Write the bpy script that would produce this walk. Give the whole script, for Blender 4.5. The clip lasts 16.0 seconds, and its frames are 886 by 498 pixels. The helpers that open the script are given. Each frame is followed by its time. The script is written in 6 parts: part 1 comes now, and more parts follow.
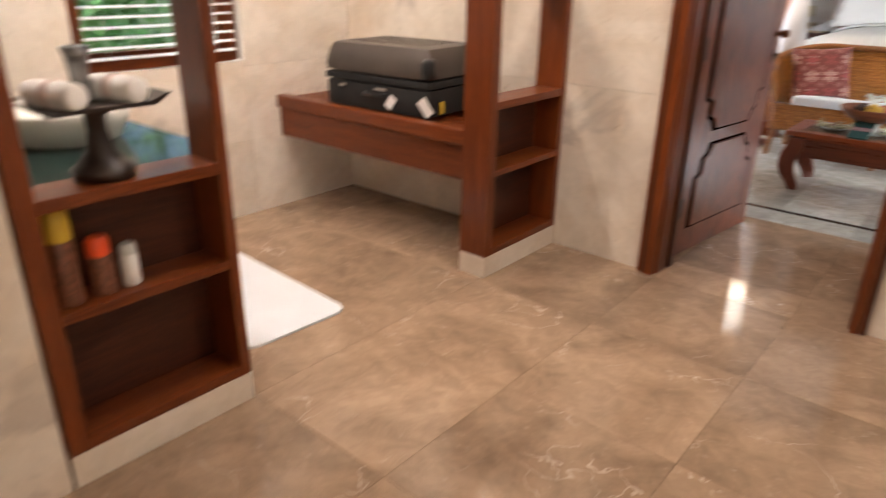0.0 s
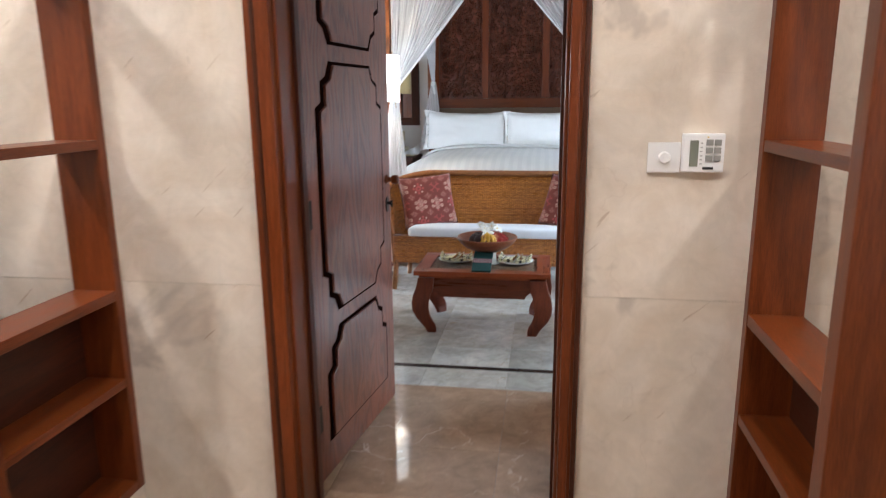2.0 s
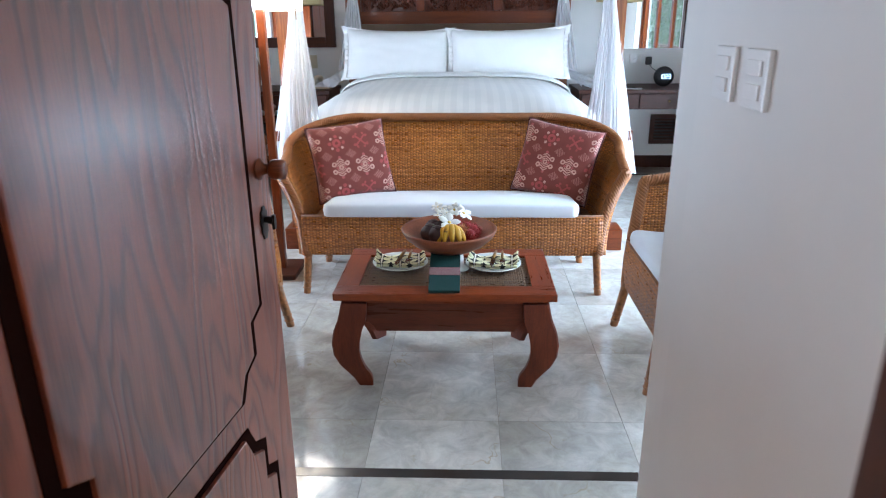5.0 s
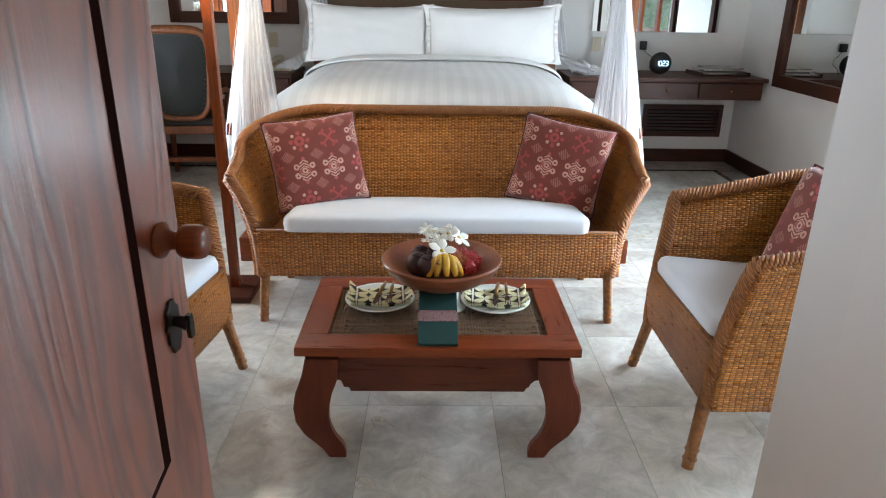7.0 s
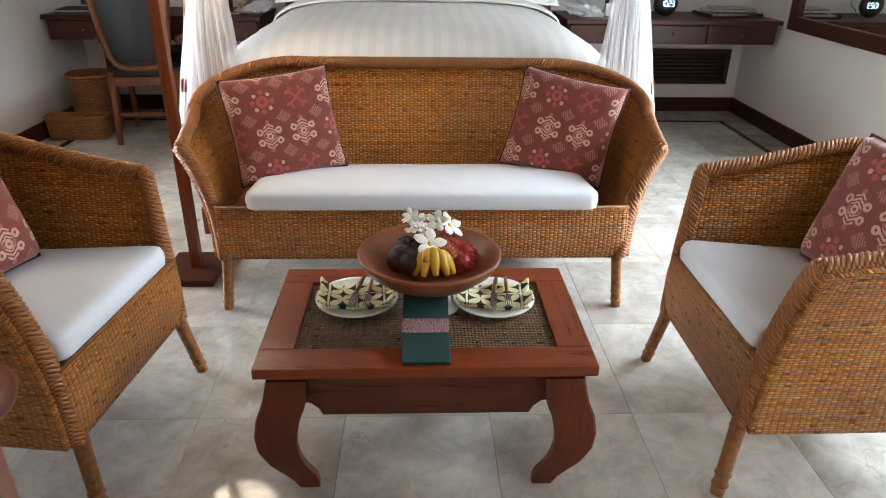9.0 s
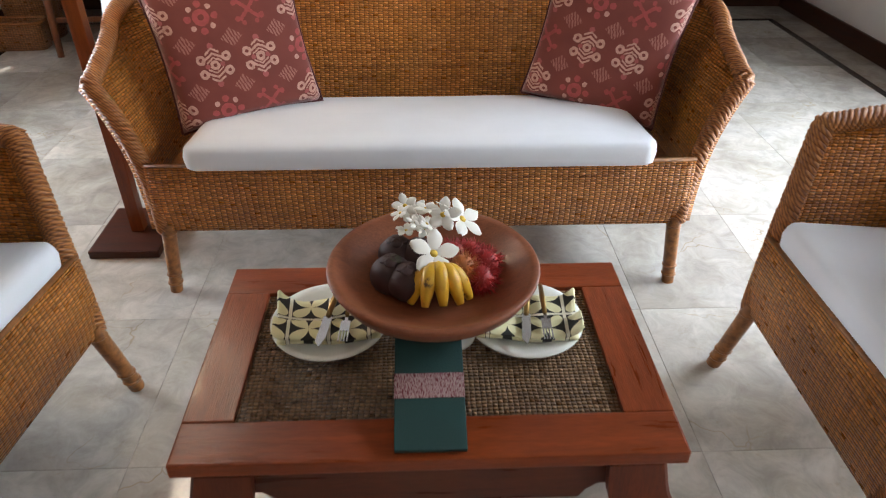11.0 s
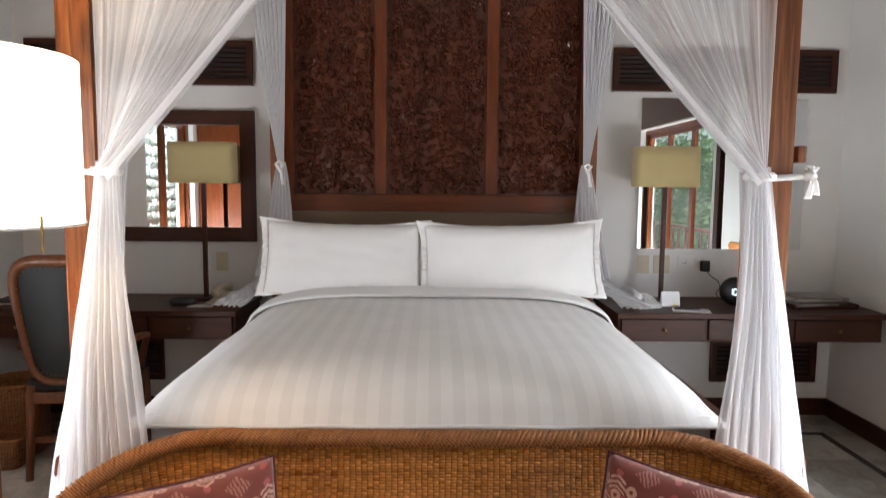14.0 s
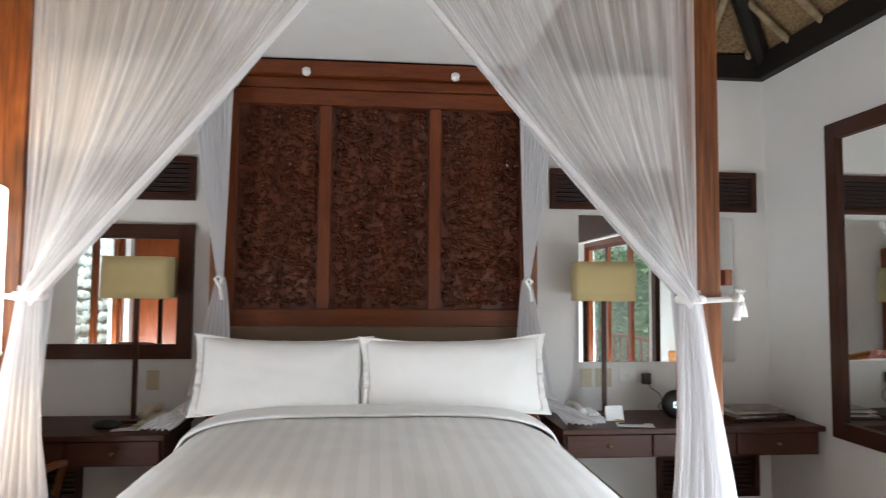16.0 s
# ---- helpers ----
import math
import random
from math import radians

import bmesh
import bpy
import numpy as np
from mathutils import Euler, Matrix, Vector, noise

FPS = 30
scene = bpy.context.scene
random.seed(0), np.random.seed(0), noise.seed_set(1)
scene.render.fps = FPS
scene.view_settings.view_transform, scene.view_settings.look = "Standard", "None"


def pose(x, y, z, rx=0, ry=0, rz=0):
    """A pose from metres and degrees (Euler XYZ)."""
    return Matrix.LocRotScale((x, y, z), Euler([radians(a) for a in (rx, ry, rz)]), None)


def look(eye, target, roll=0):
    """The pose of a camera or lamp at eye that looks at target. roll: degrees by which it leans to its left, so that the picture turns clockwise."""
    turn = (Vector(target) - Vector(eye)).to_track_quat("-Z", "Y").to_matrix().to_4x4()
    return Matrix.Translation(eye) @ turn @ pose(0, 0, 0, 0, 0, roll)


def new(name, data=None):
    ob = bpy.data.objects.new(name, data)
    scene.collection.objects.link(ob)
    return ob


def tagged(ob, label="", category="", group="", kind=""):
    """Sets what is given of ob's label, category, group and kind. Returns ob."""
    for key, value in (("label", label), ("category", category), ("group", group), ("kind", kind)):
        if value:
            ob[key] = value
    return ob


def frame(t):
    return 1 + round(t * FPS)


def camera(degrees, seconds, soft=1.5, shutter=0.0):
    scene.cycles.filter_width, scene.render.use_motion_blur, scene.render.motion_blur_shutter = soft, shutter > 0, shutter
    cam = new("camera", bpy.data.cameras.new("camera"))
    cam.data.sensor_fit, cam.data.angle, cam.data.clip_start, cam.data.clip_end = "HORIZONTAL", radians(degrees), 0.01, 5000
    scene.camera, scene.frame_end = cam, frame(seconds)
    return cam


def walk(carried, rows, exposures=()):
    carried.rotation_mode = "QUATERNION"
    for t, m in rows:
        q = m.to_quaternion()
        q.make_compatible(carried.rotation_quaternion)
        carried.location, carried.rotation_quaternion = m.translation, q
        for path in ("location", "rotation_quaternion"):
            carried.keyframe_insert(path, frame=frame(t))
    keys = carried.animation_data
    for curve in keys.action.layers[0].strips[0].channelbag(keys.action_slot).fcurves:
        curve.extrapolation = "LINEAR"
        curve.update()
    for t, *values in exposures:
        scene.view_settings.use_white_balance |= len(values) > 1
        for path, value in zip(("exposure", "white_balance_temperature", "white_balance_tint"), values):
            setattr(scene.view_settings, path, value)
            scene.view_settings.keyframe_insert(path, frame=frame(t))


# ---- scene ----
cam = camera(67.0, 16.0, soft=1.1, shutter=0.5)
PATH = [
    (0, (0.775, 2.155, 1.313), (-0.41, 3.574, 0.548), 1.0),
    (0.5, (0.682, 2.372, 1.366), (-0.202, 4.035, 0.695), -1.3),
    (1, (0.597, 2.628, 1.383), (-0.046, 4.434, 0.813), -1.0),
    (1.5, (0.477, 2.853, 1.384), (0.046, 4.743, 0.89), -1.7),
    (2, (0.452, 3.142, 1.392), (0.158, 5.071, 0.955), -0.5),
    (2.5, (0.425, 3.463, 1.381), (0.184, 5.41, 0.993), -0.0),
    (3, (0.37, 3.775, 1.381), (0.248, 5.728, 0.969), 0.2),
    (3.5, (0.405, 4.13, 1.356), (0.306, 6.067, 0.87), 0.8),
    (4, (0.396, 4.346, 1.345), (0.184, 6.262, 0.811), 0.5),
    (4.5, (0.272, 4.530, 1.335), (0.138, 6.434, 0.737), -0.5),
    (7, (0.077, 5.285, 1.315), (0.11, 7.156, 0.61), 0.8),
    (7.5, (0.101, 5.314, 1.308), (0.109, 7.194, 0.627), 1.3),
    (8, (0.106, 5.389, 1.296), (0.096, 7.27, 0.615), 0.3),
    (8.5, (0.097, 5.545, 1.296), (0.123, 7.375, 0.488), 0.3),
    (9, (0.079, 5.66, 1.313), (0.152, 7.462, 0.45), 0.8),
    (11.5, (0.088, 6.425, 1.235), (0.152, 8.051, 0.075), 0.2),
    (12, (0.102, 6.556, 1.266), (0.134, 8.257, 0.211), 0.9),
    (12.5, (0.132, 6.711, 1.329), (0.141, 8.514, 0.463), 1.6),
    (13, (0.147, 6.812, 1.379), (0.141, 8.729, 0.807), 1.1),
    (13.5, (0.119, 6.838, 1.435), (0.133, 8.805, 1.074), 0.5),
    (14, (0.083, 6.833, 1.467), (0.115, 8.823, 1.271), 0.5),
    (14.5, (0.071, 6.836, 1.488), (0.092, 8.835, 1.427), 0.2),
    (15, (0.08, 6.827, 1.508), (0.116, 8.826, 1.573), 0.0),
    (15.5, (0.093, 6.814, 1.511), (0.156, 8.809, 1.632), -0.2),
    (16, (0.096, 6.839, 1.509), (0.288, 8.826, 1.634), 0.4),
]
walk(cam, [(t, look(eye, target, roll)) for t, eye, target, roll in PATH],
     exposures=[(0, 0.30, 6450, 14), (1.0, 0.20, 6100, 10), (2.0, 0.22, 5600, 9), (3.0, 0.32, 5150, 9), (4.5, 0.42, 5150, 8), (7.0, 0.18, 5900, 8), (9.0, 0.15, 6300, 11),
                (12.0, -0.11, 6350, 15), (13.0, -0.08, 6650, 17), (14.0, -0.14, 6550, 16), (15.0, -0.28, 6400, 13), (16, -0.07, 6400, 13)])

# ---- world and light ----
world = bpy.data.worlds.new("sky")
scene.world = world
world.use_nodes = True
sky = world.node_tree.nodes.new("ShaderNodeTexSky")
sky.sky_type, sky.sun_disc, sky.sun_elevation, sky.sun_rotation = "NISHITA", False, radians(59), radians(333)
world.node_tree.links.new(sky.outputs[0], world.node_tree.nodes["Background"].inputs[0])
world.node_tree.nodes["Background"].inputs[1].default_value = 0.15


def lamp(name, kind, m, power, colour=(1, 1, 1), **settings):
    data = bpy.data.lights.new(name, kind)
    data.energy, data.color = power, colour
    if kind == "AREA":
        data.shape, data.size, data.size_y = "RECTANGLE", settings.get("size", 1), settings.get("size_y", 1)
    elif kind == "SUN":
        data.angle = settings.get("angle", 0.01)
    else:
        data.shadow_soft_size = settings.get("size", 0.05)
        if kind == "SPOT":
            data.spot_size, data.spot_blend = radians(settings.get("cone", 120)), 0.6
    ob = new(name, data)
    ob.matrix_world = m
    return ob


WARM = (1.0, 0.865, 0.74)
lamp("sun", "SUN", look((-3, 0, 11), (0, 6, 0)), 4.2, (1, 0.95, 0.86))
# sky light falling through the openings of the bedroom, from above the garden and the stone wall
E_SKY = 4.5
lamp("daylight_garden", "AREA", look((E_SKY, 7.6, 3.0), (0.0, 7.6, 1.9)), 900, (0.84, 0.93, 1.0), size=5.0, size_y=1.4)
lamp("daylight_stone", "AREA", look((-2.85, 7.0, 3.3), (-3.55, 7.0, 0.9)), 650, (0.84, 0.93, 1.0), size=5.0, size_y=0.8)
# light thrown up by the bright ground outside, in the lower part of the openings
lamp("ground_light_garden", "AREA", look((2.70, 7.95, 0.36), (0.2, 7.3, 1.9)), 74, (0.90, 0.97, 1.0), size=2.0, size_y=0.55)
lamp("ground_light_stone", "AREA", look((-2.50, 8.55, 0.66), (-0.1, 7.5, 1.9)), 86, (0.88, 0.95, 1.0), size=1.0, size_y=0.45)
DOWNLIGHTS = [(-1.7, 4.5, 78), (1.8, 4.5, 52), (-0.5, 3.9, 66), (0.75, 3.9, 50), (-1.7, 2.9, 88)]
for x, y, watts in DOWNLIGHTS:
    lamp("downlight_glow", "SPOT", pose(x, y, 2.57), watts, WARM, size=0.05, cone=150)
FLOOR_LAMP = (-0.845, 8.19)
lamp("floor_lamp_glow", "POINT", pose(*FLOOR_LAMP, 1.54), 11, (1.0, 0.70, 0.40), size=0.06)


# ---- materials ----
class Nodes:
    """A small builder for node materials."""

    def __init__(self, name):
        self.m = bpy.data.materials.new(name)
        self.m.use_nodes = True
        self.t = self.m.node_tree
        self.bsdf = self.t.nodes["Principled BSDF"]
        self.out = self.t.nodes["Material Output"]

    def add(self, kind, ins=None, operation="", blend_type="", feature="", bands_direction=""):
        n = self.t.nodes.new("ShaderNode" + kind)
        if operation:
            n.operation = operation
        if blend_type:
            n.blend_type = blend_type
        if feature:
            n.feature = feature
        if bands_direction:
            n.bands_direction = bands_direction
        for k, v in (ins or {}).items():
            self.put(n, k, v)
        return n

    def put(self, n, k, v):
        if isinstance(v, bpy.types.NodeSocket):
            self.t.links.new(v, n.inputs[k])
        else:
            if isinstance(v, tuple) and len(v) == 3 and n.inputs[k].type == "RGBA":
                v = (*v, 1)
            n.inputs[k].default_value = v

    def math(self, op, a, b=0.0, c=0.0):
        n = self.add("Math", operation=op)
        for k, v in enumerate((a, b, c)):
            self.put(n, k, v)
        return n.outputs[0]

    def mix(self, f, a, b, blend="MIX"):
        n = self.add("MixRGB", blend_type=blend)
        for k, v in enumerate((f, a, b)):
            self.put(n, k, v)
        return n.outputs[0]

    def coords(self, scale=(1, 1, 1), which="Object", vary=True):
        c = self.add("TexCoord").outputs[which]
        if vary:
            r = self.add("ObjectInfo").outputs["Random"]
            off = self.add("VectorMath", {0: r, 1: (37.0, 19.0, 23.0)}, operation="MULTIPLY")
            c = self.add("VectorMath", {0: c, 1: off.outputs[0]}, operation="ADD").outputs[0]
        return self.add("Mapping", {"Vector": c, "Scale": scale}).outputs[0]

    def noise(self, vec, scale=5.0, detail=5.0, rough=0.55, distort=0.0):
        return self.add("TexNoise", {"Vector": vec, "Scale": scale, "Detail": detail, "Roughness": rough, "Distortion": distort}).outputs["Fac"]

    def ramp(self, fac, *stops):
        n = self.add("ValToRGB", {"Fac": fac})
        e = n.color_ramp.elements
        while len(e) < len(stops):
            e.new(0.5)
        for k, (p, c) in enumerate(stops):
            e[k].position, e[k].color = p, (*c, 1) if isinstance(c, tuple) else (c, c, c, 1)
        return n.outputs[0]

    def bump(self, height, strength=0.2, distance=0.002):
        n = self.add("Bump", {"Height": height, "Strength": strength, "Distance": distance})
        self.put(self.bsdf, "Normal", n.outputs[0])

    def finish(self, colour=None, rough=None, metal=None, coat=None, spec=None, sheen=None):
        for k, v in (("Base Color", colour), ("Roughness", rough), ("Metallic", metal), ("Coat Weight", coat),
                     ("Specular IOR Level", spec), ("Sheen Weight", sheen)):
            if v is not None:
                self.put(self.bsdf, k, v)
        return self.m


def wood(name, dark, light, axis="x", rough=0.35, coat=0.15, fine=1.0, grain=0.15):
    k = Nodes(name)
    stretch = {"x": (1.2, 14, 14), "y": (14, 1.2, 14), "z": (14, 14, 1.2)}[axis]
    v = k.coords(tuple(s * fine for s in stretch))
    g = k.noise(v, 3.0, 8, 0.6, 0.8)
    broad = k.noise(k.coords(tuple(0.25 * s for s in stretch)), 2.0, 3)
    f = k.math("ADD", k.math("MULTIPLY", g, 0.75), k.math("MULTIPLY", broad, 0.35))
    colour = k.ramp(f, (0.32, dark), (0.72, light))
    pores = k.noise(k.coords(tuple(5 * s for s in stretch)), 6.0, 3)
    colour = k.mix(0.35, colour, k.ramp(pores, (0.35, 0.35), (0.6, 1.0)), "MULTIPLY")
    r = k.math("MULTIPLY_ADD", g, 0.25, rough - 0.12)
    k.bump(k.math("ADD", pores, g), grain, 0.0015)
    return k.finish(colour, r, coat=coat, spec=0.32)


def marble(name, base, tint, vein, rough=0.12, bump=0.02, vein_amount=0.5, spread=0.12, mottle=0.17, stains=0.0, scratch=0.0):
    k = Nodes(name)
    v = k.coords()
    clouds = k.noise(v, 2.2, 8, 0.62, 1.6)
    colour = k.ramp(clouds, (0.3, tint), (0.62, base))
    warp = k.add("VectorMath", {0: v, 1: k.add("TexNoise", {"Vector": v, "Scale": 3.0, "Detail": 4.0}).outputs["Color"]}, operation="ADD").outputs[0]
    crack = k.add("TexVoronoi", {"Vector": warp, "Scale": 1.7}, feature="DISTANCE_TO_EDGE").outputs["Distance"]
    gate = k.ramp(k.noise(v, 3.1, 3), (0.5, 0.0), (0.62, 1.0))
    lines = k.math("MULTIPLY", k.ramp(crack, (0.0, 1.0), (0.009, 0.0)), gate)
    flecks = k.ramp(k.noise(v, 26.0, 4, 0.7), (0.62, 0.0), (0.75, 1.0))
    f = k.math("MULTIPLY", k.math("MAXIMUM", lines, k.math("MULTIPLY", flecks, 0.45)), vein_amount)
    colour = k.mix(f, colour, vein)
    tone = k.math("MULTIPLY_ADD", k.add("ObjectInfo").outputs["Random"], 2 * spread, 1 - spread)
    colour = k.mix(1.0, colour, k.add("CombineColor", {0: tone, 1: tone, 2: tone}).outputs[0], "MULTIPLY")
    mott = k.ramp(k.noise(v, 11.0, 7, 0.7, 0.8), (0.35, 1 - 1.3 * mottle), (0.65, 1 + 0.7 * mottle))
    colour = k.mix(1.0, colour, mott, "MULTIPLY")
    stain = k.ramp(k.noise(v, 2.6, 4, 0.6, 0.4), (0.60, 0.0), (0.66, 1.0))
    colour = k.mix(k.math("MULTIPLY", stain, stains), colour, (0.34, 0.29, 0.25))
    if scratch:
        slant = k.add("Mapping", {"Vector": v, "Rotation": (0.0, 0.75, 0.0)}).outputs[0]
        turned = k.add("Mapping", {"Vector": slant, "Scale": (5.0, 5.0, 60.0)}).outputs[0]
        crack_line = k.ramp(k.noise(turned, 1.0, 3, 0.5, 0.3), (0.715, 0.0), (0.755, 1.0))
        colour = k.mix(k.math("MULTIPLY", crack_line, scratch), colour, (0.36, 0.24, 0.15))
    smear = k.noise(v, 9.0, 5)
    k.bump(k.noise(v, 14.0, 5), bump, 0.003)
    return k.finish(colour, k.math("MULTIPLY_ADD", smear, 0.12, rough - 0.06))


def plain(name, colour, rough=0.5, metal=0.0, vary=0.12, scale=8.0, bump=0.05, bscale=120.0, coat=0.0, sheen=0.0):
    k = Nodes(name)
    v = k.coords()
    n = k.noise(v, scale, 5)
    c = k.mix(k.ramp(n, (0.3, 0.0), (0.7, 1.0)), tuple(x * (1 - vary) for x in colour), tuple(min(1, x * (1 + vary)) for x in colour))
    k.bump(k.noise(v, bscale, 3), bump, 0.002)
    return k.finish(c, k.math("MULTIPLY_ADD", n, 0.15, rough - 0.07), metal, coat, sheen=sheen)


def cloth(name, colour, weave=900.0, rough=0.85, stripes=None, wrinkle=0.25):
    k = Nodes(name)
    v = k.coords(vary=False)
    w = k.add("TexWave", {"Vector": v, "Scale": weave / 6.28}, bands_direction="X").outputs["Fac"]
    folds = k.noise(v, 5.0, 4, 0.5, 0.6)
    c = k.mix(k.ramp(folds, (0.3, 0.0), (0.7, 1.0)), tuple(x * 0.94 for x in colour), colour)
    r = rough
    if stripes:
        s = k.add("SeparateXYZ", {0: v}).outputs[0]
        band = k.math("GREATER_THAN", k.math("SINE", k.math("MULTIPLY", s, 6.2832 / stripes)), 0.0)
        c = k.mix(k.math("MULTIPLY", band, 0.16), c, tuple(x * 0.55 for x in colour))
        r = k.math("MULTIPLY_ADD", band, -0.3, rough)
    k.bump(k.math("ADD", folds, k.math("MULTIPLY", w, 0.02)), wrinkle, 0.01)
    return k.finish(c, r, sheen=0.2)


def wicker(name, dark, light, rib=0.017, strand=0.0065):
    """Woven rattan on UV in metres: stakes along v, thin strands over and under along u."""
    k = Nodes(name)
    uv0 = k.add("TexCoord").outputs["UV"]
    wob = k.add("TexNoise", {"Vector": uv0, "Scale": 9.0, "Detail": 3.0}).outputs["Color"]
    uv = k.add("VectorMath", {0: uv0, 1: k.add("VectorMath", {0: wob, 3: 0.012}, operation="SCALE").outputs[0]}, operation="ADD").outputs[0]
    s = k.add("SeparateXYZ", {0: uv})
    u, v = s.outputs[0], s.outputs[1]
    row = k.math("FLOOR", k.math("DIVIDE", v, strand))
    col = k.math("FLOOR", k.math("DIVIDE", u, rib))
    across = k.math("SINE", k.math("MULTIPLY", k.math("FRACT", k.math("DIVIDE", v, strand)), math.pi))
    over = k.math("MULTIPLY_ADD", k.math("SINE", k.math("ADD", k.math("MULTIPLY", u, math.pi / rib), k.math("MULTIPLY", row, math.pi))), 0.5, 0.5)
    ribs = k.math("POWER", k.math("ABSOLUTE", k.math("SINE", k.math("MULTIPLY", u, math.pi / rib))), 0.5)
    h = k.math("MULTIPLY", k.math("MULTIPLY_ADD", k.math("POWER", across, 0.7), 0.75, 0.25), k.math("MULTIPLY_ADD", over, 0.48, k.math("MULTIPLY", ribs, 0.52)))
    cell = k.add("TexWhiteNoise", {"Vector": k.add("CombineXYZ", {0: col, 1: row, 2: 0.0}).outputs[0]}).outputs["Value"]
    strip = k.add("TexWhiteNoise", {"Vector": k.add("CombineXYZ", {0: 3.0, 1: row, 2: 7.0}).outputs[0]}).outputs["Value"]
    uneven = k.noise(k.add("Mapping", {"Vector": uv, "Scale": (6, 60, 1)}).outputs[0], 3.0, 4)
    broad = k.noise(k.coords(), 4.0, 3)
    f = k.math("ADD", k.math("ADD", k.math("MULTIPLY", uneven, 0.4), k.math("MULTIPLY", broad, 0.3)), k.math("ADD", k.math("MULTIPLY", cell, 0.22), k.math("MULTIPLY", strip, 0.16)))
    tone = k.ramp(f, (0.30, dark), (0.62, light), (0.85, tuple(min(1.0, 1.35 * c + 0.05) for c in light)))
    # low gaps between strands are darkened in the colour, painting the weave's own shade
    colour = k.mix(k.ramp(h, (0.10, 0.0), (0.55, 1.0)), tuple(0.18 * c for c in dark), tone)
    k.bump(h, 1.0, 0.012)
    return k.finish(colour, k.math("MULTIPLY_ADD", cell, 0.15, 0.27), coat=0.1)


def ikat(name):
    """Maroon cloth with cream scrolls, red flowers and hatched diamonds on UV in metres."""
    k = Nodes(name)
    M = k.math
    uv0 = k.add("TexCoord").outputs["UV"]
    shift = k.add("VectorMath", {0: k.add("ObjectInfo").outputs["Random"], 1: (0.41, 0.67, 0.0)}, operation="MULTIPLY").outputs[0]
    wob = k.add("TexNoise", {"Vector": uv0, "Scale": 110.0, "Detail": 2.0}).outputs["Color"]
    uv = k.add("VectorMath", {0: uv0, 1: k.add("VectorMath", {0: wob, 3: 0.006}, operation="SCALE").outputs[0]}, operation="ADD").outputs[0]
    uv = k.add("VectorMath", {0: uv, 1: shift}, operation="ADD").outputs[0]
    s = k.add("SeparateXYZ", {0: uv})
    P = 0.128
    a, b = M("DIVIDE", s.outputs[0], P), M("DIVIDE", s.outputs[1], P)
    row, col = M("FLOOR", b), M("FLOOR", a)
    x, y = M("SUBTRACT", M("FRACT", a), 0.5), M("SUBTRACT", M("FRACT", b), 0.5)
    ax, ay = M("ABSOLUTE", x), M("ABSOLUTE", y)

    def dist(cx, cy):
        dx, dy = M("SUBTRACT", ax, cx), M("SUBTRACT", ay, cy)
        return M("SQRT", M("ADD", M("MULTIPLY", dx, dx), M("MULTIPLY", dy, dy)))

    def band(v, at, half):
        return M("LESS_THAN", M("ABSOLUTE", M("SUBTRACT", v, at)), half)

    def any_of(*masks):
        out = masks[0]
        for q in masks[1:]:
            out = M("MAXIMUM", out, q)
        return out
    r = dist(0.0, 0.0)
    slope = M("MULTIPLY_ADD", ax, 0.6, ay)
    scroll = any_of(band(r, 0.07, 0.032), band(dist(0.27, 0.15), 0.07, 0.032), M("MULTIPLY", band(slope, 0.25, 0.028), M("LESS_THAN", ax, 0.25)),
                    M("MULTIPLY", band(slope, 0.345, 0.024), M("LESS_THAN", ax, 0.15)), M("MULTIPLY", band(slope, 0.16, 0.020), M("LESS_THAN", ax, 0.16)))
    buds = any_of(M("LESS_THAN", dist(0.0, 0.40), 0.065), M("LESS_THAN", dist(0.16, 0.0), 0.05))
    flower = any_of(band(r, 0.12, 0.055), M("LESS_THAN", dist(0.28, 0.0), 0.075), M("LESS_THAN", dist(0.0, 0.28), 0.075))
    drops = M("LESS_THAN", dist(0.20, 0.20), 0.058)
    cross = any_of(M("MULTIPLY", band(M("SUBTRACT", ax, ay), 0.0, 0.055), M("LESS_THAN", r, 0.30)), M("LESS_THAN", dist(0.26, 0.17), 0.06), M("LESS_THAN", dist(0.14, 0.27), 0.05))
    corner = M("ADD", M("DIVIDE", M("SUBTRACT", 0.5, ax), 0.24), M("DIVIDE", M("SUBTRACT", 0.5, ay), 0.20))
    hatch = M("GREATER_THAN", M("SINE", M("MULTIPLY", M("ADD", x, M("MULTIPLY", y, 0.25)), 95.0)), -0.25)
    diamond = M("MULTIPLY", M("LESS_THAN", corner, 1.0), hatch)
    turn = M("FRACT", M("ADD", M("MULTIPLY", row, 0.5), M("MULTIPLY", col, 0.25)))
    is_scroll, is_cross = M("LESS_THAN", turn, 0.4), M("GREATER_THAN", turn, 0.7)
    is_flower = M("SUBTRACT", 1.0, M("MAXIMUM", is_scroll, is_cross))
    ground = k.mix(k.noise(uv, 14.0, 4), (0.150, 0.026, 0.017), (0.235, 0.050, 0.033))
    c = k.mix(M("MULTIPLY", diamond, 0.75), ground, (0.44, 0.19, 0.145))
    c = k.mix(M("MULTIPLY", flower, is_flower), c, (0.42, 0.072, 0.065))
    c = k.mix(M("MULTIPLY", cross, is_cross), c, (0.38, 0.062, 0.055))
    c = k.mix(M("MULTIPLY", buds, is_scroll), c, (0.42, 0.10, 0.09))
    c = k.mix(M("MULTIPLY", drops, is_flower), c, (0.60, 0.34, 0.27))
    c = k.mix(M("MULTIPLY", scroll, is_scroll), c, (0.62, 0.35, 0.27))
    worn = k.noise(uv, 60.0, 4, 0.7)
    c = k.mix(M("MULTIPLY", k.ramp(worn, (0.45, 0.0), (0.65, 1.0)), 0.35), c, ground)
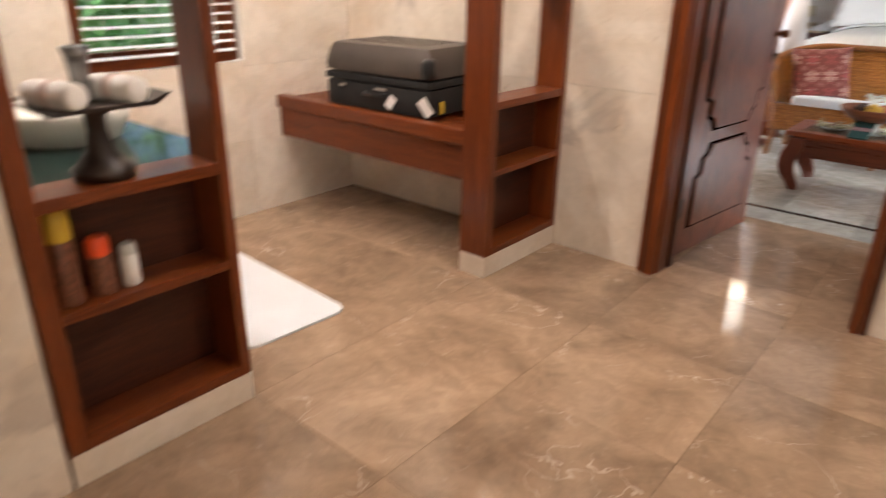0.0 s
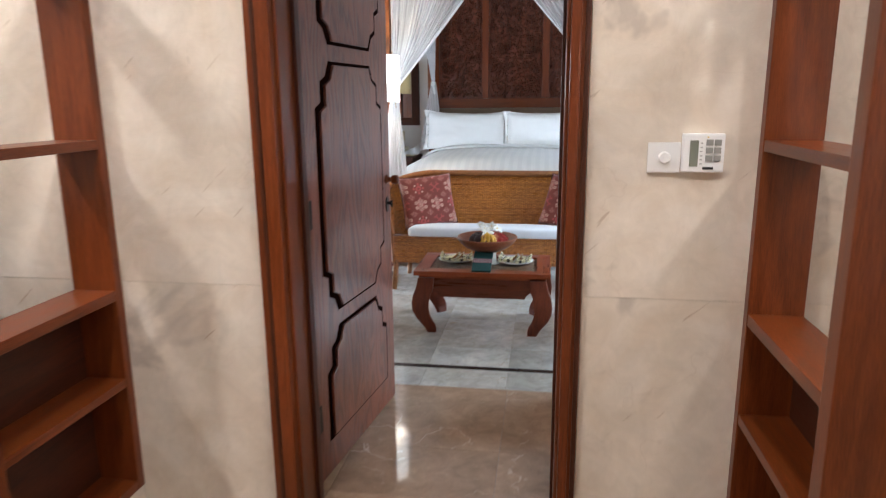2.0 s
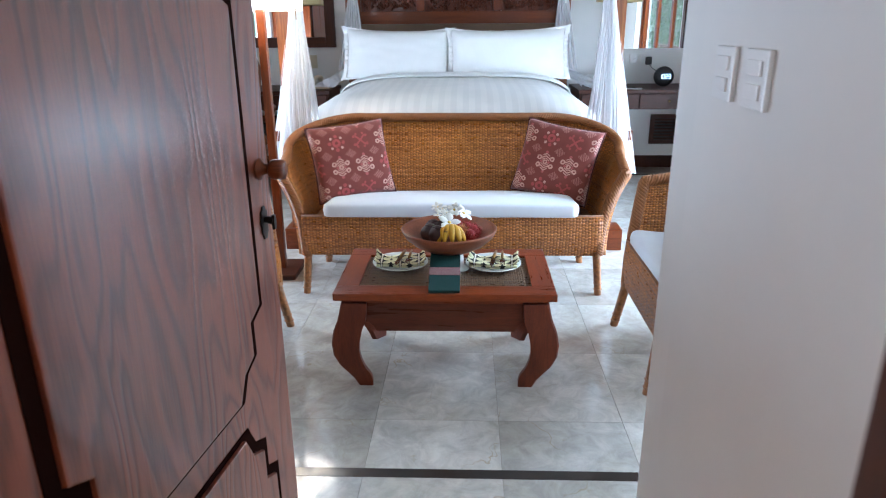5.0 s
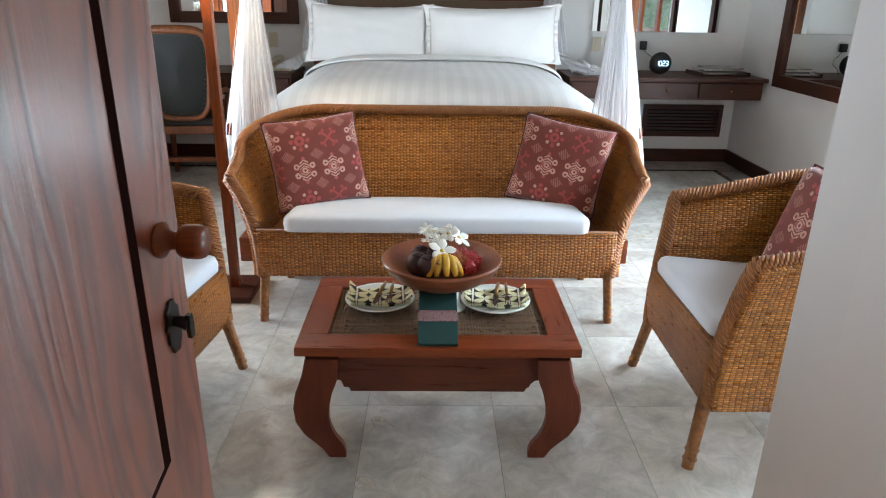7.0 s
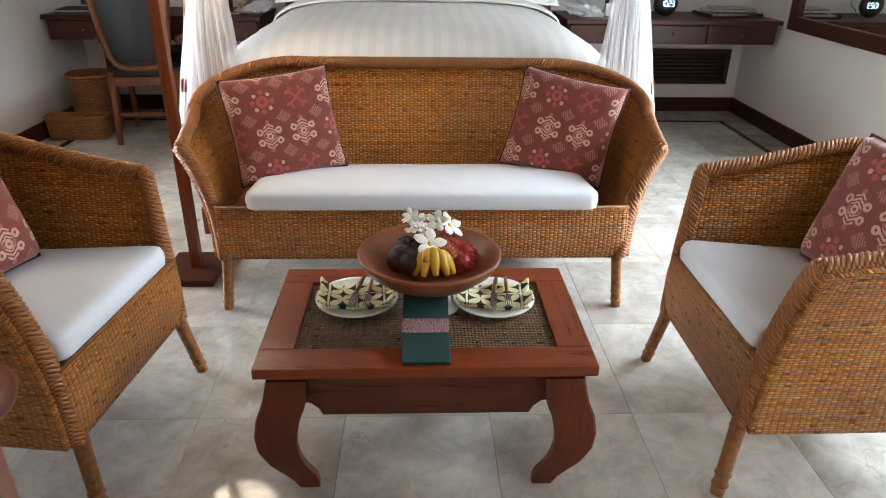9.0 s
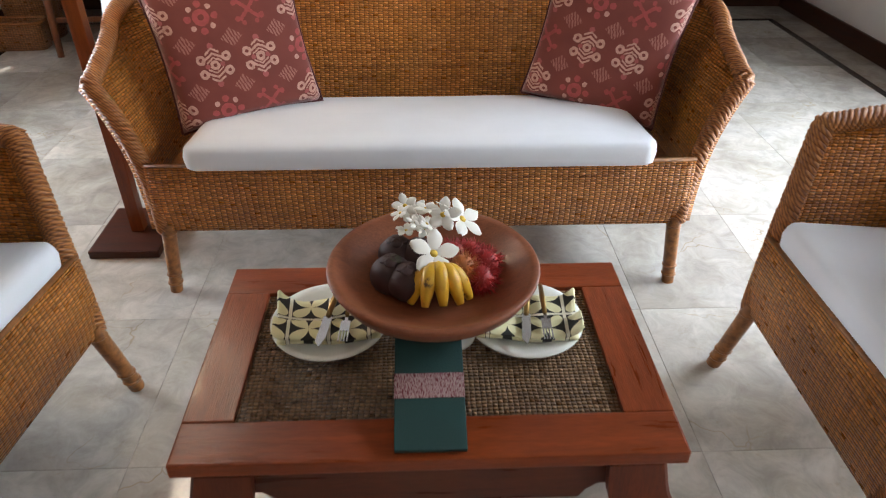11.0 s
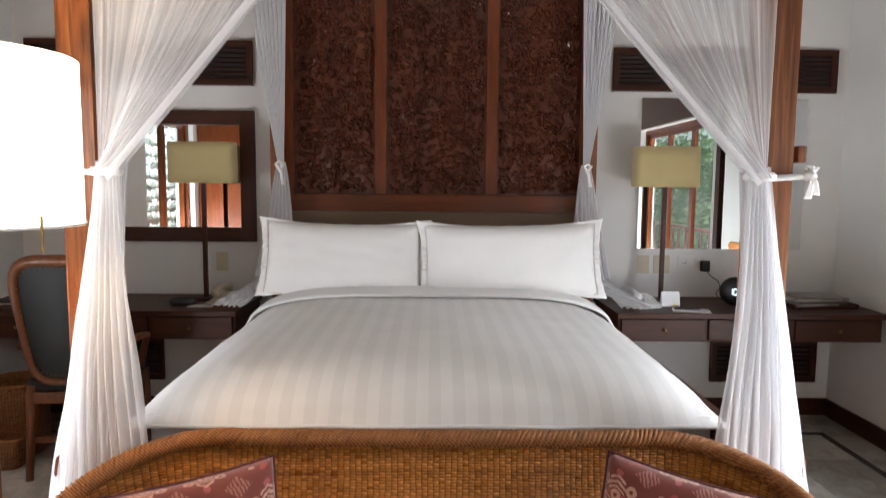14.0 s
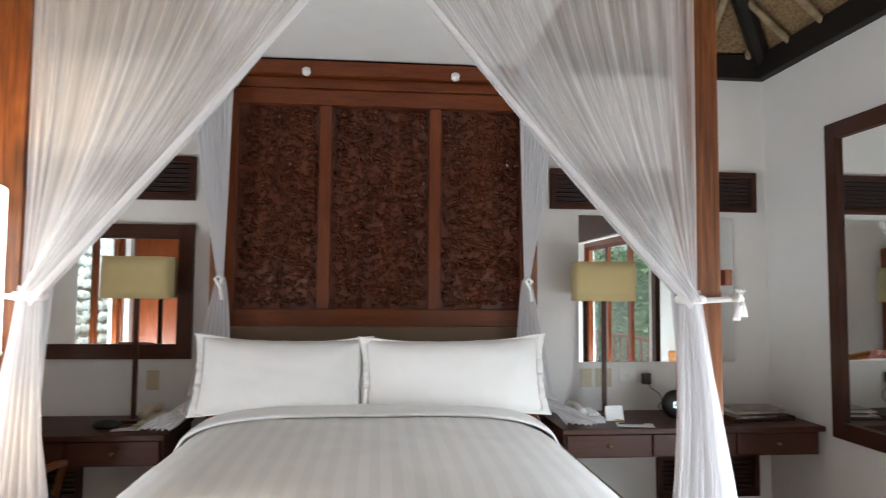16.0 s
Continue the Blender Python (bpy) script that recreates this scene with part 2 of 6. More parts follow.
    k.bump(k.noise(uv, 700.0, 2), 0.3, 0.001)
    return k.finish(c, 0.85, sheen=0.3)


def sheer(name, colour, clear):
    k = Nodes(name)
    v = k.add("TexCoord").outputs["UV"]
    n = k.noise(k.add("Mapping", {"Vector": v, "Scale": (15, .4, 1)}).outputs[0], 3.0, 5, 0.65)
    d = k.add("BsdfDiffuse", {"Color": colour})
    t = k.add("BsdfTranslucent", {"Color": colour})
    body = k.add("MixShader", {0: 0.5, 1: d.outputs[0], 2: t.outputs[0]})
    f = k.ramp(n, (0.42, clear), (0.70, 0.54 * clear))
    full = k.add("MixShader", {0: f, 1: body.outputs[0], 2: k.add("BsdfTransparent").outputs[0]})
    k.t.links.new(full.outputs[0], k.out.inputs[0])
    return k.m


def glowing(name, colour, strength):
    k = Nodes(name)
    return (k.put(k.bsdf, "Emission Color", colour), k.put(k.bsdf, "Emission Strength", strength), k.finish((0.8, 0.78, 0.72), 0.7))[2]


def glass(name, tint=(0.9, 0.95, 0.93)):
    k = Nodes(name)
    g = k.add("BsdfGlossy", {"Roughness": 0.01})
    t = k.add("BsdfTransparent", {"Color": tint})
    f = k.math("MULTIPLY_ADD", k.math("POWER", k.add("LayerWeight", {"Blend": 0.5}).outputs["Facing"], 5.0), 0.6, 0.04)
    m = k.add("MixShader", {0: f, 1: t.outputs[0], 2: g.outputs[0]})
    k.t.links.new(m.outputs[0], k.out.inputs[0])
    return k.m


def mirror_glass():
    k = Nodes("mirror_silver")
    return k.finish((0.86, 0.88, 0.87), 0.01, 1.0)


RED_X = wood("red_teak_along_x", (0.082, 0.016, 0.0035), (0.205, 0.047, 0.009), "x")
RED_Y = wood("red_teak_along_y", (0.082, 0.016, 0.0035), (0.205, 0.047, 0.009), "y")
RED_Z = wood("red_teak_along_z", (0.082, 0.016, 0.0035), (0.205, 0.047, 0.009), "z")
def door_teak():
    """Dark varnished teak with cathedral grain standing proud."""
    k = Nodes("door_teak")
    v = k.coords((4.2, 4.2, 0.75), vary=False)
    field = k.noise(v, 1.5, 2.5, 0.45, 0.3)
    rings = k.math("MULTIPLY_ADD", k.math("SINE", k.math("MULTIPLY", field, 95.0)), 0.5, 0.5)
    rings = k.math("POWER", rings, 2.5)
    pores = k.noise(k.coords((110.0, 110.0, 3.0), vary=False), 4.0, 3)
    broad = k.noise(k.coords((3.0, 3.0, 1.0), vary=False), 2.0, 4)
    f = k.math("ADD", k.math("ADD", k.math("MULTIPLY", rings, -0.27), k.math("MULTIPLY", pores, 0.5)), k.math("MULTIPLY", broad, 0.5))
    c = k.ramp(f, (0.15, (0.082, 0.014, 0.005)), (0.80, (0.28, 0.066, 0.024)))
    k.bump(k.math("ADD", k.math("MULTIPLY", rings, -0.7), k.math("MULTIPLY", pores, 0.5)), 0.35, 0.0018)
    k.put(k.bsdf, "Coat Roughness", 0.27)
    return k.finish(c, k.math("MULTIPLY_ADD", pores, 0.16, 0.26), coat=1.0, spec=0.6)


DOOR_WOOD = door_teak()
def post_teak():
    """Oiled teak with long grain that bends round dark knots."""
    k = Nodes("bedpost_teak")
    v0 = k.coords((1, 1, 1))
    knots = k.add("TexVoronoi", {"Vector": k.add("Mapping", {"Vector": v0, "Scale": (7.0, 7.0, 2.2)}).outputs[0], "Scale": 1.0}).outputs["Distance"]
    eye = k.ramp(knots, (0.0, 1.0), (0.16, 0.75), (0.26, 0.0))
    halo = k.ramp(knots, (0.1, 1.0), (0.55, 0.0))
    v = k.add("Mapping", {"Vector": v0, "Scale": (26, 26, 1.3)}).outputs[0]
    g = k.noise(v, 3.0, 7, 0.6, 0.6)
    bend = k.math("SINE", k.math("MULTIPLY_ADD", knots, 42.0, k.math("MULTIPLY", g, 9.0)))
    f = k.math("ADD", g, k.math("MULTIPLY", k.math("MULTIPLY", bend, halo), 0.10))
    c = k.ramp(f, (0.30, (0.085, 0.023, 0.007)), (0.52, (0.22, 0.068, 0.018)), (0.75, (0.34, 0.125, 0.034)))
    c = k.mix(k.math("MULTIPLY", eye, 0.8), c, (0.035, 0.010, 0.005))
    k.bump(k.math("SUBTRACT", g, eye), 0.25, 0.002)
    return k.finish(c, k.math("MULTIPLY_ADD", g, 0.2, 0.30), coat=0.1)


POST_WOOD = post_teak()
DARK_X = wood("dark_wood_along_x", (0.026, 0.007, 0.003), (0.082, 0.021, 0.008), "x", 0.42, 0.0)
DARK_Y = wood("dark_wood_along_y", (0.026, 0.007, 0.003), (0.082, 0.021, 0.008), "y", 0.42, 0.0)
DARK_Z = wood("dark_wood_along_z", (0.026, 0.007, 0.003), (0.082, 0.021, 0.008), "z", 0.42, 0.0)
CARVED = wood("carved_teak", (0.038, 0.010, 0.005), (0.165, 0.044, 0.019), "z", 0.34, 0.12)
# near-black without gloss: shade of the door's panel grooves, put into a colour
GROOVE_SHADE = plain("groove_shadow", (0.012, 0.005, 0.004), 0.9, bump=0.0)
GROOVE_SHADE.node_tree.nodes["Principled BSDF"].inputs["Specular IOR Level"].default_value = 0.0
BLACK_BEAM = wood("blackened_beam", (0.006, 0.005, 0.004), (0.02, 0.015, 0.012), "x", 0.6, 0.0)
PLASTER = plain("white_plaster", (0.80, 0.795, 0.775), 0.85, vary=0.03, scale=2.0, bump=0.1, bscale=60)
CREAM = marble("cream_marble", (0.76, 0.69, 0.60), (0.67, 0.57, 0.455), (0.40, 0.30, 0.22), 0.09, vein_amount=0.16, spread=0.04, mottle=0.06, stains=0.45, scratch=0.5)
BATH_FLOOR = marble("beige_marble", (0.40, 0.276, 0.184), (0.255, 0.170, 0.110), (0.62, 0.50, 0.40), 0.075, vein_amount=0.9, spread=0.11, mottle=0.13)
BED_FLOOR = marble("grey_white_marble", (0.55, 0.53, 0.485), (0.42, 0.39, 0.33), (0.36, 0.28, 0.17), 0.07, vein_amount=0.8, spread=0.15, mottle=0.17, stains=0.25)
GROUT = plain("grout", (0.43, 0.385, 0.33), 0.9)
STRIP = plain("black_stone_strip", (0.035, 0.028, 0.024), 0.2)
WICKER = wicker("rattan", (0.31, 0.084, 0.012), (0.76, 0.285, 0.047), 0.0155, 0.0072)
RATTAN = plain("rattan_wrap", (0.23, 0.088, 0.022), 0.38, vary=0.45, scale=60, bump=0.4, bscale=200)
WHITE_SEAT = cloth("white_seat_canvas", (0.74, 0.77, 0.81), wrinkle=0.12)
LINEN = cloth("white_bed_linen", (0.86, 0.845, 0.82), wrinkle=0.2)
DUVET = cloth("striped_duvet", (0.86, 0.835, 0.80), stripes=0.075, wrinkle=0.25)
IKAT = ikat("ikat_cloth")
IKAT_EDGE = plain("maroon_piping", (0.10, 0.02, 0.02), 0.8)
NET = sheer("mosquito_net", (0.98, 0.98, 0.99), 0.67)
NET_THICK = sheer("gathered_net", (0.97, 0.97, 0.98), 0.24)
NET_TAIL = sheer("folded_net", (0.97, 0.97, 0.98), 0.48)
CANOPY = cloth("canopy_cloth", (0.72, 0.71, 0.68))
PAD = cloth("taupe_upholstery", (0.17, 0.11, 0.068))
GLASS = glass("clear_glass")
MIRROR = mirror_glass()
BLACK = plain("black_plastic", (0.012, 0.012, 0.013), 0.35)
LEATHER = plain("dark_leather", (0.004, 0.006, 0.005), 0.60, bump=0.3, bscale=300)
BRASS = plain("aged_brass", (0.30, 0.19, 0.07), 0.35, 1.0)
IRON = plain("dark_iron", (0.03, 0.028, 0.026), 0.35, 0.8)
STEEL = plain("steel", (0.6, 0.6, 0.6), 0.2, 1.0)
IVORY = plain("ivory_plastic", (0.62, 0.55, 0.40), 0.4, vary=0.03)
WHITE_PLASTIC = plain("white_plastic", (0.8, 0.8, 0.79), 0.3, vary=0.02)
CERAMIC = plain("glazed_ceramic", (0.74, 0.76, 0.70), 0.12, vary=0.04, coat=0.4)
THATCH = plain("thatch", (0.24, 0.155, 0.075), 0.95, vary=0.5, scale=60, bump=0.8, bscale=300)
BAMBOO = plain("bamboo_pole", (0.30, 0.22, 0.12), 0.5, vary=0.3, scale=20)
SHADE_LIT = glowing("lit_lamp_shade", (1.0, 0.93, 0.82), 4.5)
SHADE_OFF = cloth("parchment_shade", (0.50, 0.40, 0.19), wrinkle=0.05)
TERRACOTTA = wood("turned_red_wood", (0.17, 0.05, 0.022), (0.30, 0.10, 0.045), "x", 0.4, 0.1)


# ---- mesh helpers ----
def box(bm, x0, y0, z0, x1, y1, z1, bevel=0.0):
    vs = [bm.verts.new(p) for p in ((x0, y0, z0), (x1, y0, z0), (x1, y1, z0), (x0, y1, z0), (x0, y0, z1), (x1, y0, z1), (x1, y1, z1), (x0, y1, z1))]
    fs = [bm.faces.new([vs[k] for k in q]) for q in ((3, 2, 1, 0), (4, 5, 6, 7), (0, 1, 5, 4), (1, 2, 6, 5), (2, 3, 7, 6), (3, 0, 4, 7))]
    if bevel:
        es = {e for f in fs for e in f.edges}
        bmesh.ops.bevel(bm, geom=list(es), offset=bevel, segments=2, profile=0.7, affect="EDGES")
    return bm


def boxes(*specs, bevel=0.0):
    bm = bmesh.new()
    for s in specs:
        box(bm, *s, bevel=bevel)
    return bm


def lathe(profile, steps=32, centre=(0, 0, 0), bm=None):
    bm = bm or bmesh.new()
    rings = []
    for r, z in profile:
        rings.append([bm.verts.new((centre[0] + r * math.cos(2 * math.pi * k / steps), centre[1] + r * math.sin(2 * math.pi * k / steps), centre[2] + z)) for k in range(steps)])
    for a, b in zip(rings, rings[1:]):
        for k in range(steps):
            bm.faces.new((a[k], a[(k + 1) % steps], b[(k + 1) % steps], b[k]))
    bm.faces.new(rings[0][::-1])
    bm.faces.new(rings[-1])
    return bm


def tube(points, radius, steps=10, bm=None):
    """A round tube along points; radius is a number or a function of 0..1."""
    bm = bm or bmesh.new()
    pts = [Vector(p) for p in points]
    rings, side = [], None
    for k, p in enumerate(pts):
        d = (pts[min(k + 1, len(pts) - 1)] - pts[max(k - 1, 0)]).normalized()
        if side is None:
            side = d.orthogonal().normalized()
        side = (side - d * side.dot(d)).normalized()
        up = d.cross(side)
        r = radius(k / (len(pts) - 1)) if callable(radius) else radius
        rings.append([bm.verts.new(p + r * (math.cos(a) * side + math.sin(a) * up)) for a in (2 * math.pi * j / steps for j in range(steps))])
    for a, b in zip(rings, rings[1:]):
        for k in range(steps):
            bm.faces.new((a[k], a[(k + 1) % steps], b[(k + 1) % steps], b[k]))
    bm.faces.new(rings[0][::-1])
    bm.faces.new(rings[-1])
    return bm


def sheet(fn, nu, nv, bm=None, close_u=False):
    """A grid surface fn(u, v) with UV in metres."""
    bm = bm or bmesh.new()
    layer = bm.loops.layers.uv.verify()
    pts = [[Vector(fn(i / nu, j / nv)) for i in range(nu + 1)] for j in range(nv + 1)]
    us, vs = [[0.0] * (nu + 1) for _ in range(nv + 1)], [[0.0] * (nu + 1) for _ in range(nv + 1)]
    mid = nv // 2
    for j in range(nv + 1):
        for i in range(nu + 1):
            us[j][i] = us[j][i - 1] + (pts[mid][i] - pts[mid][i - 1]).length if i else 0.0
            vs[j][i] = vs[j - 1][i] + (pts[j][i] - pts[j - 1][i]).length if j else 0.0
    grid = [[bm.verts.new(p) for p in line] for line in pts]
    for j in range(nv):
        for i in range(nu):
            q = ((j, i), (j, i + 1), (j + 1, i + 1), (j + 1, i))
            f = bm.faces.new([grid[a][b] for a, b in q])
            for loop, (a, b) in zip(f.loops, q):
                loop[layer].uv = (us[a][b], vs[a][b])
    return bm


def prism(outline, axis, lo, hi, bevel=0.0, bm=None):
    """A flat outline of 2D points pushed from lo to hi along an axis."""
    bm = bm or bmesh.new()
    place = {"x": lambda p, d: (d, p[0], p[1]), "y": lambda p, d: (p[0], d, p[1]), "z": lambda p, d: (p[0], p[1], d)}[axis]
    a = [bm.verts.new(place(p, lo)) for p in outline]
    b = [bm.verts.new(place(p, hi)) for p in outline]
    n = len(outline)
    fs = [bm.faces.new(a), bm.faces.new(b[::-1])] + [bm.faces.new((a[(k + 1) % n], a[k], b[k], b[(k + 1) % n])) for k in range(n)]
    bmesh.ops.recalc_face_normals(bm, faces=fs)
    if bevel:
        bmesh.ops.bevel(bm, geom=list({e for f in fs[:2] for e in f.edges}), offset=bevel, segments=2, profile=0.7, affect="EDGES")
    return bm


def part(name, bm, material, parent=None, label="", smooth=False, m=None):
    me = bpy.data.meshes.new(name)
    bm.to_mesh(me)
    bm.free()
    me.materials.append(material)
    if smooth:
        me.shade_smooth()
        if smooth != "all":
            me.set_sharp_from_angle(angle=radians(35))
    ob = new(name, me)
    ob.parent = parent
    if m is not None:
        ob.matrix_basis = m
    return tagged(ob, label)


def thing(name, label, category, m=None, group="", kind=""):
    ob = new(name)
    ob.empty_display_size = 0.1
    if m is not None:
        ob.matrix_basis = m
    return tagged(ob, label, category, group, kind)


def piece(mesh_owner, name, m, parent):
    """Another object on the same mesh."""
    ob = new(name, mesh_owner.data)
    ob.parent, ob.matrix_basis = parent, m
    return ob


def structure(name, bm, material, label, category, smooth=False):
    return tagged(part(name, bm, material, smooth=smooth), label, category, kind="structure")


# ---- the shell ----
# bedroom: x -2.45..2.63, y 6.2..11; passage: x -0.45..0.63, y 5.25..6.2; bathroom: y 0.8..5.05
W, E, N = -2.45, 2.63, 11.0
TOP = 2.95
structure("wall_north", boxes((W - .2, N, -.1, E + .2, N + .2, TOP + .3)), PLASTER, "white plastered wall behind the bed", "wall")
structure("wall_east", boxes((E, 0.6, -.1, E + .2, 6.85, TOP + .3), (E, 9.05, -.1, E + .2, N, TOP + .3), (E, 6.85, 2.12, E + .2, 9.05, TOP + .3)), PLASTER,
          "white plastered wall with a wide garden opening", "wall")
structure("wall_west", boxes((W - .2, 0.6, -.1, W, 3.44, TOP + .3), (W - .2, 3.44, -.1, W, 4.3, .86), (W - .2, 3.44, 1.9, W, 4.3, TOP + .3), (W - .2, 4.3, -.1, W, 7.95, TOP + .3),
                             (W - .2, 7.95, -.1, W, 9.15, .35), (W - .2, 7.95, 2.1, W, 9.15, TOP + .3), (W - .2, 9.15, -.1, W, N, TOP + .3)), PLASTER,
          "white plastered wall with window openings", "wall")
for spec in ((-.57, 5.19, -.1, -.45, 6.08, TOP + .3), (.628, 5.19, -.1, .75, 6.08, TOP + .3), (W, 6.08, -.1, -.45, 6.2, TOP + .3), (.628, 6.08, -.1, E, 6.2, TOP + .3),
             (-.45, 6.08, 2.45, .628, 6.2, TOP + .3)):
    structure("wall_passage", boxes(spec), PLASTER, "white plastered passage and bedroom entrance wall", "wall")
wall_mid = structure("wall_door", boxes((W, 5.07, -.1, -.345, 5.19, TOP + .3), (.53, 5.07, -.1, E, 5.19, TOP + .3), (-.345, 5.07, 2.13, .53, 5.19, TOP + .3)), PLASTER,
                     "cream marble clad wall around the door", "wall")
structure("wall_south", boxes((W, 0.6, -.1, E, 0.8, TOP + .3)), CREAM, "cream marble bathroom end wall", "wall")
structure("ceiling_bath", boxes((W, 0.8, 2.6, E, 5.07, 2.7)), PLASTER, "white bathroom ceiling", "ceiling")
structure("ceiling_passage", boxes((-.45, 5.19, 2.45, .628, 6.08, 2.55)), PLASTER, "white passage ceiling", "ceiling")
floor_base = structure("floor", boxes((W - .2, 0.6, -.12, E + .2, N + .2, -.012)), GROUT, "polished marble tile floor", "floor")

# baseboards, floor borders
def skirting(specs, material):
    bm = bmesh.new()
    for s in specs:
        box(bm, *s, bevel=0.004)
    return bm


structure("baseboard", skirting([(W, N - .018, 0, E, N, .11)], DARK_X), DARK_X, "dark stained wooden baseboard", "baseboard")
structure("baseboard", skirting([(E - .018, 9.1, 0, E, N - .02, .11), (E - .018, 6.2, 0, E, 6.8, .11)], DARK_Y), DARK_Y, "dark stained wooden baseboard", "baseboard")
structure("baseboard", skirting([(W, 6.2, 0, W + .018, N - .02, .11)], DARK_Y), DARK_Y, "dark stained wooden baseboard", "baseboard")
structure("baseboard", skirting([(W, 6.2, 0, -.47, 6.218, .11), (.65, 6.2, 0, E, 6.218, .11)], DARK_X), DARK_X, "dark stained wooden baseboard", "baseboard")
structure("floor_strip", boxes((-2.27, 6.43, -.01, 2.43, 6.472, .0005), (-2.27, 10.64, -.01, 2.43, 10.682, .0005), (-2.27, 6.472, -.01, -2.228, 10.64, .0005),
                               (2.388, 6.472, -.01, 2.43, 10.64, .0005)), STRIP, "thin black stone strip inlaid in the floor", "floor inlay")


# ---- roof over the bedroom ----
def thatch_roof():
    """Four hipped slopes of overlapping thatch courses above the wall plate."""
    bm = bmesh.new()
    x0, x1, y0, y1, z0 = W - .05, E + .05, 6.15, N + .05, 3.02
    courses, step, rise = 30, 0.08, 0.072
    for k in range(courses):
        a, b = k * step, (k + 1) * step + .015
        za, zb = z0 + k * rise, z0 + (k + 1) * rise + .03
        lo = [(x0 + a, y0 + a, za), (x1 - a, y0 + a, za), (x1 - a, y1 - a, za), (x0 + a, y1 - a, za)]
        hi = [(x0 + b, y0 + b, zb), (x1 - b, y0 + b, zb), (x1 - b, y1 - b, zb), (x0 + b, y1 - b, zb)]
        if y1 - y0 - 2 * b < 0.05:
            break
        for s in range(4):
            t = (s + 1) % 4
            n = 40
            top, bot = [], []
            for j in range(n + 1):
                f = j / n
                jag = random.uniform(-.008, .008)
                pl, ph = Vector(lo[s]).lerp(Vector(lo[t]), f), Vector(hi[s]).lerp(Vector(hi[t]), f)
                bot.append(bm.verts.new(pl + Vector((0, 0, jag))))
                top.append(bm.verts.new(ph + Vector((0, 0, jag * .5))))
            for j in range(n):
                bm.faces.new((bot[j], bot[j + 1], top[j + 1], top[j]))
    return bm


structure("ceiling", thatch_roof(), THATCH, "pitched thatched roof seen from below", "thatched ceiling")
# closed shell out of view, added to stop sun leaking between the thatch courses
roof = bmesh.new()
ring = [[roof.verts.new(v) for v in ((W - .3 + a, 5.9 + a, 3.15 + z), (E + .3 - a, 5.9 + a, 3.15 + z), (E + .3 - a, N + .3 - a, 3.15 + z), (W - .3 + a, N + .3 - a, 3.15 + z))] for a, z in ((0, 0), (2.6, 2.34))]
for k in range(4):
    roof.faces.new((ring[0][k], ring[0][(k + 1) % 4], ring[1][(k + 1) % 4], ring[1][k]))
roof.faces.new(ring[1])
structure("roof", roof, THATCH, "unseen hip shell blocking sun leaks above the thatch", "roof")
structure("wall_plate", boxes((W - .05, N - .06, TOP - .035, E + .05, N + .05, TOP + .12), (E - .06, 6.2, TOP - .035, E + .05, N - .06, TOP + .12), (W - .05, 6.2, TOP - .035, W + .06, N - .06, TOP + .12),
                              (W + .06, 6.15, TOP - .035, E - .06, 6.3, TOP + .12), bevel=.01), BLACK_BEAM, "black timber wall plate under the thatch", "beam")


def pole(name, a, b, r, material, label, category, group=""):
    return tagged(part(name, tube([Vector(a).lerp(Vector(b), k / 6) for k in range(7)], r, 8), material, smooth=True), label, category, group, "structure")


for k in range(17):
    x = W + .15 + k * .30
    reach = min(2.0, max(.25, min(x - W, E - x)))
    pole("bamboo_rafter", (x, N - .02, 3.03), (x, N - .02 - reach, 3.03 + reach * .9), .022, BAMBOO, "pale bamboo rafter under the thatch", "rafter", "bamboo rafters")
for k in range(14):
    y = 6.6 + k * .31
    reach = min(2.0, max(.25, min(y - 6.2, N - y)))
    for x, s in ((E - .02, -1), (W + .02, 1)):
        pole("bamboo_rafter", (x, y, 3.03), (x + s * reach, y, 3.03 + reach * .9), .022, BAMBOO, "pale bamboo rafter under the thatch", "rafter", "bamboo rafters")
for x, s in ((E, -1), (W, 1)):
    pole("hip_rafter", (x - s * .02, N, 3.0), (x + s * 2.3, N - 2.3, 3.0 + 2.3 * .9), .06, BLACK_BEAM, "blackened hip rafter", "rafter", "hip rafters")


# ---- windows ----
def window(name, x, y0, y1, z0, z1, mullions, label, depth=.10, leaf=.045):
    w = thing(name, label, "window", kind="structure")
    lo, hi = x - depth / 2, x + depth / 2
    part("window_frame", boxes((lo, y0, z0, hi, y0 + .05, z1), (lo, y1 - .05, z0, hi, y1, z1), bevel=.004), RED_Z, w)
    part("window_sill", boxes((lo - .02, y0 + .05, z0, hi + .03, y1 - .05, z0 + .05), bevel=.004), RED_Y, w)
    part("window_head", boxes((lo, y0 + .05, z1 - .05, hi, y1 - .05, z1), bevel=.004), RED_Y, w)
    edges = [y0 + .05] + [y0 + .05 + (y1 - y0 - .1) * m for m in mullions] + [y1 - .05]
    for a, b in zip(edges, edges[1:]):
        part("sash", boxes((x - .02, a, z0 + .05, x + .02, a + leaf, z1 - .05), (x - .02, b - leaf, z0 + .05, x + .02, b, z1 - .05),
                           (x - .02, a + leaf, z0 + .05, x + .02, b - leaf, z0 + .05 + leaf), (x - .02, a + leaf, z1 - .05 - leaf, x + .02, b - leaf, z1 - .05), bevel=.003), RED_Z, w)
        pane = part("pane", boxes((x - .003, a + leaf, z0 + .05 + leaf, x + .003, b - leaf, z1 - .05 - leaf)), GLASS, w)
        pane.visible_shadow = False
    return w


window("window_1", E + .12, 6.85, 9.05, 0, 2.12, (.33, .66), "tall wood-framed glass doors to the garden")
window("window_2", W - .1, 7.95, 9.15, .35, 2.1, (.5,), "wood-framed window facing a stone wall")
